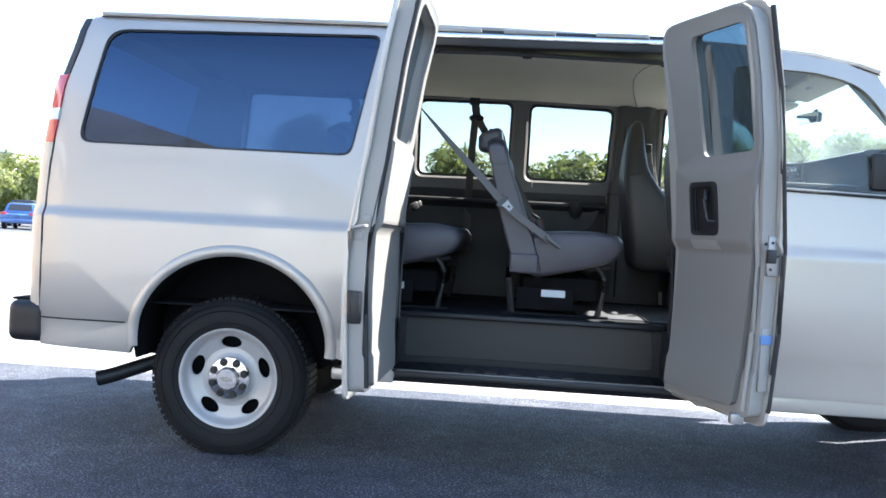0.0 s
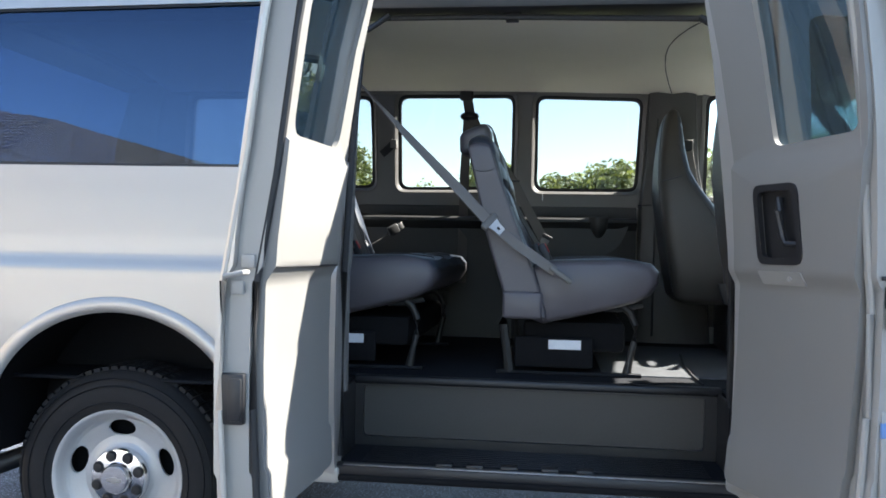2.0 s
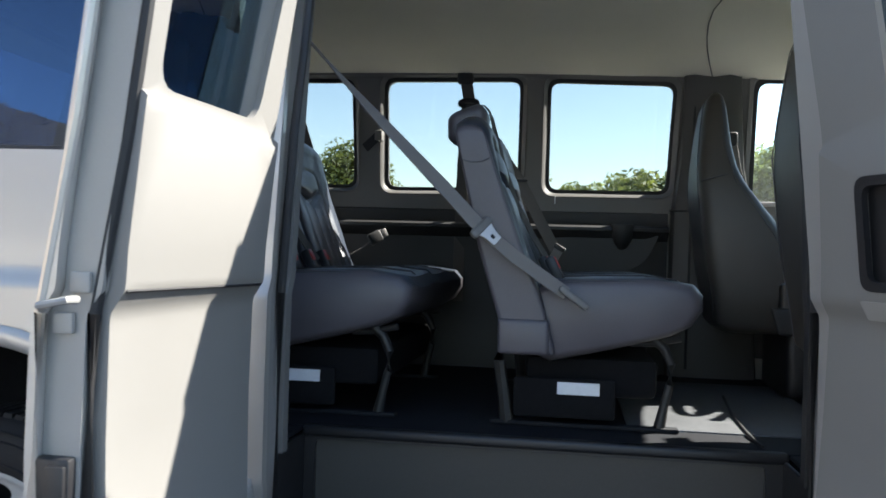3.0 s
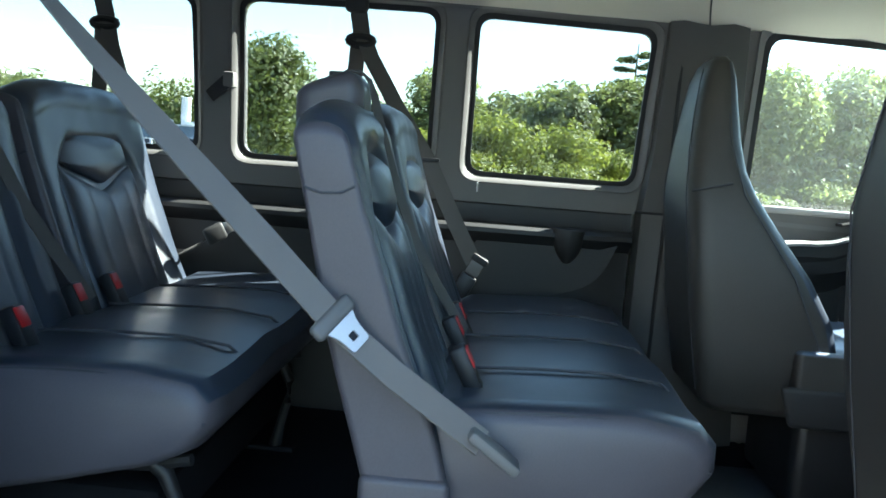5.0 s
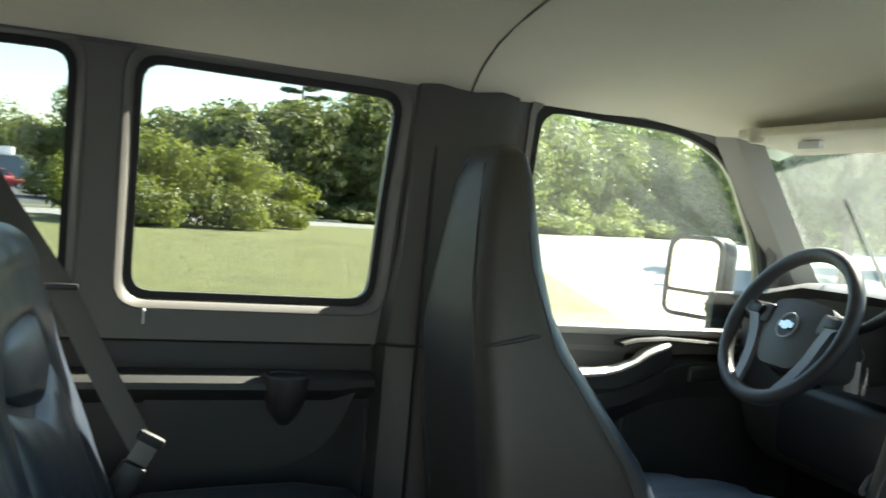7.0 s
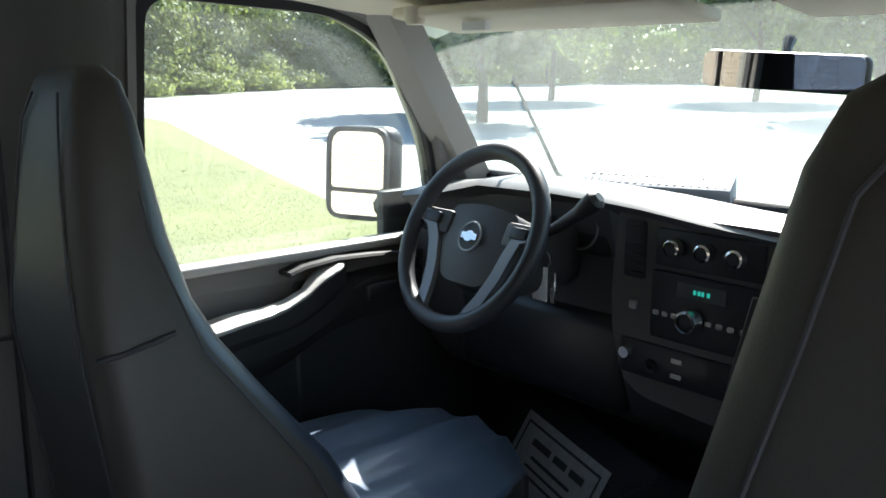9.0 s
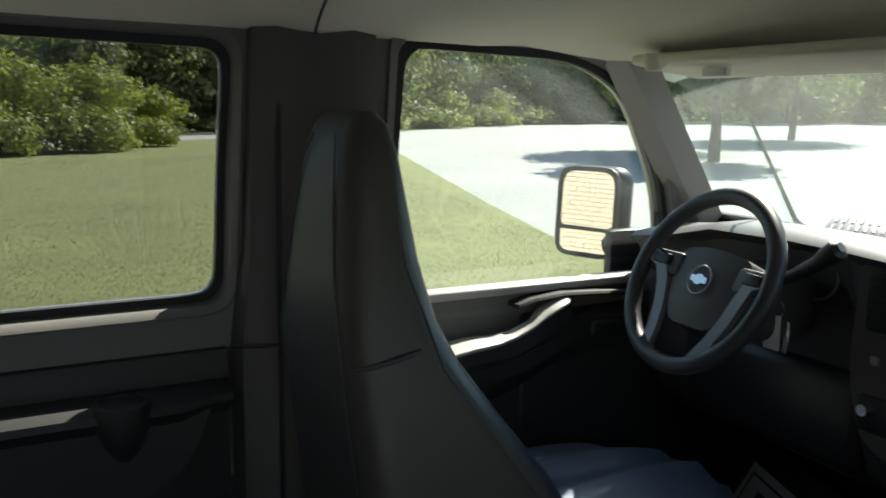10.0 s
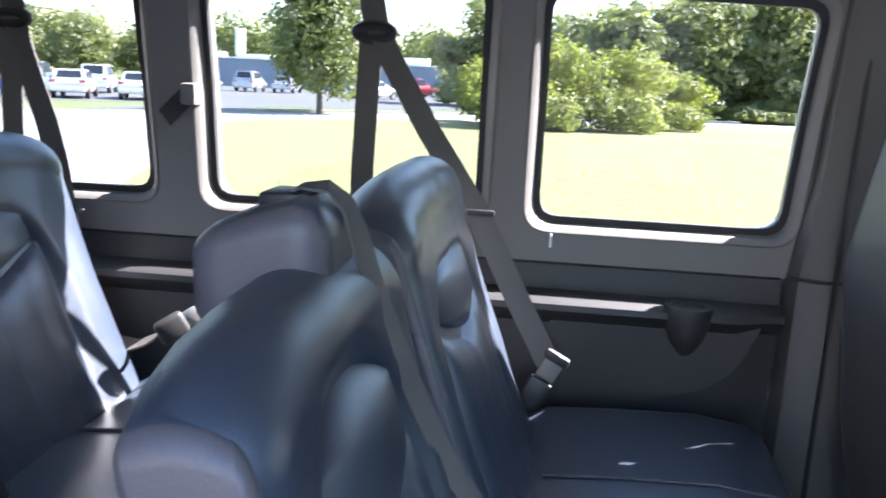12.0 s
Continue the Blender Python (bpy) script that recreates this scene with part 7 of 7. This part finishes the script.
ROOFWHITE = surface("white_roof_metal", (0.70, 0.71, 0.72), 0.5, 0, 0.08, 0.5, 20)
BEIGE = surface("beige_stucco", (0.55, 0.50, 0.43), 0.8, 0, 0.08, 0.2, 10)
WINDARK = surface("far_window", (0.03, 0.035, 0.045), 0.12, 0, 0.1, 1, 20)
shed = bare("warehouse", "long low blue-grey building with white roof units", "building", at=(-24, 92, 0))
bm = bmesh.new()
box(bm, -39, -9.6, 90, 98, 0, 2.95)
part("wall", bm, BLUEWALL, shed)
for i in range(30):
    part("cladding_rib", rbox(-38.6 + i * 0.98, -38.48 + i * 0.98, 89.93, 90.0, 0.1, 2.85, 0.02, 1), BLUEWALL, shed)
part("roof", rbox(-39.3, -9.3, 89.8, 98.2, 2.95, 3.12, 0.04, 2), ROOFWHITE, shed)
for x, w, h in ((-36.5, 2.6, 0.55), (-31.5, 3.6, 0.4), (-26.2, 1.8, 0.7), (-14.5, 4.6, 0.75)):
    part("roof_unit", rbox(x - w / 2, x + w / 2, 91.5, 93.5, 3.12, 3.12 + h, 0.08, 2), ROOFWHITE, shed)
part("vent_stack", lathe([(0.55, 0.0), (0.55, 3.0), (0.62, 3.02), (0.62, 3.2), (0.0, 3.25)], (-34.0, 94, 3.1), "z", 14), ROOFWHITE, shed)
hall = bare("office_building", "pale beige flat-roofed building far beyond the cars", "building", at=(-80, 116, 0))
bm = bmesh.new()
box(bm, -96, -70, 112, 124, 0, 9.0)
part("wall", bm, BEIGE, hall)
part("roof", rbox(-96.3, -69.7, 111.7, 124.3, 9.0, 9.35, 0.08, 2), ROOFWHITE, hall)
for i in range(6):
    for z in (1.6, 5.2):
        wi = part("window", rbox(-94 + i * 4, -92 + i * 4, 111.86, 112.02, z, z + 1.7, 0.02, 1), WINDARK, hall)
        part("sill", rbox(-94.1 + i * 4, -91.9 + i * 4, 111.80, 112.0, z - 0.12, z - 0.01, 0.02, 1), ROOFWHITE, wi)


# ---- parked cars ----
def car_paint(name, c):
    return surface(name, c, 0.3, 0.2, 0.03, 1, 300, coat=1.0)


def car(x, y, turn, paint, label, tall=False):
    """A parked car, 4.6 m long, standing with its tail to -x before the turn."""
    m = Matrix.Translation((x, y, 0.01)) @ Matrix.Rotation(radians(turn), 4, "Z")
    c = bare("car", label, "car", "parked cars", at=(x, y, 0))
    H = 1.72 if tall else 1.45
    belt = 1.05 if tall else 0.92
    low = [(-2.28, 0.55, 0.78), (-2.2, 0.36, belt - 0.06), (-1.4, 0.30, belt), (0.7, 0.30, belt), (1.2, 0.32, belt - 0.02), (2.0, 0.34, belt - 0.16), (2.25, 0.5, belt - 0.3)]
    rows = [[m @ Vector((a, s * w, z)) for s, w, z in ((-1, 0.80, b), (-1, 0.90, lerp(b, t, 0.4)), (-1, 0.88, lerp(b, t, 0.8)), (-1, 0.78, t), (1, 0.78, t), (1, 0.88, lerp(b, t, 0.8)), (1, 0.90, lerp(b, t, 0.4)), (1, 0.80, b))] for a, b, t in low]
    body = part("body", loft(rows), paint, c)
    tail = -2.1 if tall else -1.75
    cab = [(tail, belt - 0.02, belt + 0.02, 0.78), (tail + 0.32, belt - 0.02, H - 0.04, 0.66), (-0.5, belt - 0.02, H, 0.64), (0.3, belt - 0.02, H - 0.03, 0.64), (1.15, belt - 0.03, belt, 0.76)]
    rows = [[m @ Vector((a, s * w, z)) for s, w, z in ((-1, 0.78, b), (-1, (0.78 + w) / 2, (b + t) / 2), (-1, w, t - 0.03), (-1, w - 0.08, t), (1, w - 0.08, t), (1, w, t - 0.03), (1, (0.78 + w) / 2, (b + t) / 2), (1, 0.78, b))] for a, b, t, w in cab]
    part("cabin", loft(rows), paint, c)
    q = lambda pts: sheet(pts, [], lambda u, v, w: m @ Vector((tail - 0.03 + 0.32 * (v - belt) / (H - 0.04 - belt) + w, u, v)), 0.01)
    part("rear_window", q(rounded([(-0.6, belt + 0.10), (0.6, belt + 0.10), (0.52, H - 0.10), (-0.52, H - 0.10)], 0.06)), WINDARK, c)
    for s in (-1, 1):
        for x0, x1 in ((tail + 0.42, -0.55), (-0.45, 0.45)):
            part("side_window", sheet(rounded([(x0, belt + 0.05), (x1 + 0.12, belt + 0.05), (x1, H - 0.12), (x0 + 0.12, H - 0.12)], 0.05), [], lambda u, v, w, s=s: m @ Vector((u, s * (0.795 - 0.13 * (v - belt) / (H - belt) + w), v)), 0.01), WINDARK, c)
        part("tail_lamp", rbox(-2.27, -2.1, min(s * 0.55, s * 0.84), max(s * 0.55, s * 0.84), 0.72, 0.92, 0.03, 2, m=m), LENS_RED, c)
        part("head_lamp", rbox(2.02, 2.2, min(s * 0.5, s * 0.82), max(s * 0.5, s * 0.82), 0.62, 0.74, 0.03, 2, m=m), CHROME, c)
        for a in (-1.38, 1.42):
            wh = part("wheel", lathe([(0.2, -0.1), (0.30, -0.1), (0.325, -0.06), (0.325, 0.06), (0.30, 0.1), (0.2, 0.1)], (0, 0, 0), "y", 20), TYRE, c)
            wh.data.transform(m @ Matrix.Translation((a, s * 0.80, 0.325)))
            rm = part("rim", lathe([(0.0, -0.06), (0.19, -0.09), (0.205, 0.0), (0.19, 0.09), (0.0, 0.06)], (0, 0, 0), "y", 16), DULL, wh)
            rm.data.transform(m @ Matrix.Translation((a, s * 0.80, 0.325)))
    part("bumper", rbox(-2.34, -2.1, -0.82, 0.82, 0.34, 0.58, 0.06, 3, m=m), paint, c)
    return c


CP_WHITE, CP_SILVER = car_paint("white_car_paint", (0.78, 0.78, 0.77)), car_paint("silver_car_paint", (0.52, 0.53, 0.55))
CP_BLUE, CP_RED, CP_DARK = car_paint("blue_car_paint", (0.06, 0.14, 0.36)), car_paint("red_car_paint", (0.28, 0.015, 0.02)), car_paint("dark_car_paint", (0.03, 0.035, 0.05))
car(-25.6, 40.8, 110, CP_BLUE, "blue parked car in the near row")
car(-22.9, 40.6, 112, CP_WHITE, "white parked car in the near row")
car(-20.3, 42.4, 112, CP_WHITE, "white parked car beside its twin")
car(-30.0, 48.5, 110, CP_DARK, "dark parked car behind the white ones", True)
car(-26.5, 49.5, 110, CP_WHITE, "white parked car in the second row", True)
car(-33.0, 47.0, 110, CP_SILVER, "silver parked car in the second row")
car(-27.6, 68.4, 95, CP_SILVER, "silver parked car by the low building")
car(-24.2, 70.0, 95, CP_SILVER, "tall silver parked car with a dark rear window", True)
car(-21.4, 71.5, 95, CP_SILVER, "silver parked car near the tree")
car(-12.5, 65.0, 60, CP_WHITE, "white parked car past the tree")
car(-11.6, 80.8, 40, CP_RED, "red parked car by the low building", True)
lp = bare("street_lamp", "white lamp post standing in the car park", "lamp post", at=(-33.2, 78, 0))
part("pole", tube([(-33.2, 78, 0), (-33.2, 78, 5.2)], 0.09, 10), ROOFWHITE, lp)
part("lamp_head", rbox(-33.7, -32.7, 77.8, 78.2, 5.15, 5.35, 0.05, 2), ROOFWHITE, lp)

# ---- buildings behind the camera and behind the van ----
BRICK = surface("tan_brick", (0.50, 0.40, 0.30), 0.85, 0, 0.25, 6, 60, bump=0.5, bump_scale=120)
MORTAR = surface("pale_mortar", (0.50, 0.47, 0.42), 0.9, 0, 0.15, 5, 80, bump=0.4, bump_scale=150)
SHINGLE = surface("brown_shingle", (0.15, 0.105, 0.075), 0.9, 0, 0.35, 2, 70, bump=0.7, bump_scale=160, dist=0.004)
SIDING = surface("white_siding", (0.74, 0.73, 0.70), 0.6, 0, 0.05, 1, 60)
X0 = -8.6
brick_b = bare("brick_building", "tan brick wall in full sun behind the van", "building", at=(X0, -4, 0))
bm = bmesh.new()
box(bm, X0 - 6, X0 - 0.008, -8.9, 7.5, 0, 3.75)
part("wall", bm, MORTAR, brick_b)
part("roof", rbox(X0 - 6.3, X0 + 0.28, -8.9, 7.8, 3.75, 3.98, 0.03, 2), SIDING, brick_b)
cube_v = [(0, 0, 0), (0, 0.215, 0), (0, 0.215, 0.065), (0, 0, 0.065), (0.012, 0.003, 0.003), (0.012, 0.212, 0.003), (0.012, 0.212, 0.062), (0.012, 0.003, 0.062)]
cube_f = [(4, 5, 6, 7), (0, 1, 5, 4), (1, 2, 6, 5), (2, 3, 7, 6), (3, 0, 4, 7)]
rv, rf, near = [], [], []
for k in range(49):
    for j in range(72):
        y, z = -8.8 + j * 0.225 + (0.1125 if k % 2 else 0), 0.03 + k * 0.0755
        if 1.8 < y < 5.0 and 10 <= k < 31:
            near.append((y, z))
        else:
            b = len(rv)
            rv += [(X0 - 0.006 + v[0], y + v[1], z + v[2]) for v in cube_v]
            rf += [tuple(b + i for i in f) for f in cube_f]
me = bpy.data.meshes.new("brickwork")
me.from_pydata(rv, [], rf)
leafy("brickwork", me, BRICK, brick_b, kind="stuff")
near_me = bpy.data.meshes.new("brick")
near_me.from_pydata(cube_v, [], cube_f)
near_me.materials.append(BRICK)
for y, z in near[:300]:
    bk = new("brick", near_me)
    bk.parent = brick_b
    bk.matrix_parent_inverse = parent_world(brick_b).inverted()
    bk.matrix_basis = Matrix.Translation((X0 - 0.006, y, z))
house = bare("house", "white-sided house with a brown shingle hip roof", "house", at=(-15, -15, 0))
bm = bmesh.new()
box(bm, -30, -2.6, -21, -9.9, 0, 4.05)
part("wall", bm, SIDING, house)
for k in range(25):
    part("siding_board", rbox(-2.6, -2.585, -21, -9.9, 0.06 + k * 0.158, 0.21 + k * 0.158, 0.004, 1), SIDING, house)
    part("siding_board", rbox(-30, -2.6, -9.9, -9.885, 0.06 + k * 0.158, 0.21 + k * 0.158, 0.004, 1), SIDING, house)
for x in (-22, -18):
    wi = part("window", rbox(x, x + 1.2, -9.88, -9.855, 0.95, 2.15, 0.01, 1), WINDARK, house)
    part("window_frame", sheet(rect(x - 0.07, x + 1.27, 0.88, 2.22, 0.01), [rect(x + 0.04, x + 1.16, 0.99, 2.11, 0.01)], lambda u, v, w: Vector((u, -9.85 + w, v)), 0.04), SIDING, wi)
bm = bmesh.new()
E0, E1, F0, F1, ZE, ZR = -34.5, -1.8, -21.5, -9.3, 4.0, 9.0
YM, HIP = (F0 + F1) / 2, 13.0
vs = [bm.verts.new(p) for p in ((E0, F1, ZE), (E1, F1, ZE), (E1 - HIP, YM, ZR), (E0 + HIP, YM, ZR), (E1, F0, ZE), (E0, F0, ZE))]
for f in ((0, 1, 2, 3), (3, 2, 4, 5), (0, 5, 4, 1), (0, 3, 5), (1, 4, 2)):
    bm.faces.new([vs[i] for i in f])
roof = part("roof", bm, SHINGLE, house)
sv, sf = [], []
rg = random.Random(3)
NR = 50
for k in range(NR):
    a = k / NR
    y, z = lerp(F1, YM, a), lerp(ZE, ZR, a) + 0.015
    dy, dz = (YM - F1) / NR, (ZR - ZE) / NR
    for j in range(80):
        x = E0 + j * 0.333 + (0.166 if k % 2 else 0)
        if x < E0 + HIP * a or x + 0.325 > E1 - HIP * a:
            continue
        b, t = len(sv), rg.uniform(0.008, 0.02)
        sv += [(x, y, z), (x + 0.325, y, z), (x + 0.325, y, z + t), (x, y, z + t), (x, y + dy, z + dz), (x + 0.325, y + dy, z + dz)]
        sf += [(b, b + 1, b + 2, b + 3), (b + 3, b + 2, b + 5, b + 4)]
me = bpy.data.meshes.new("shingles")
me.from_pydata(sv, [], sf)
leafy("shingles", me, SHINGLE, roof, kind="stuff")
part("roof_vent", rbox(-7.75, -7.40, -11.35, -11.0, 4.95, 5.28, 0.04, 2), BLACK, house)
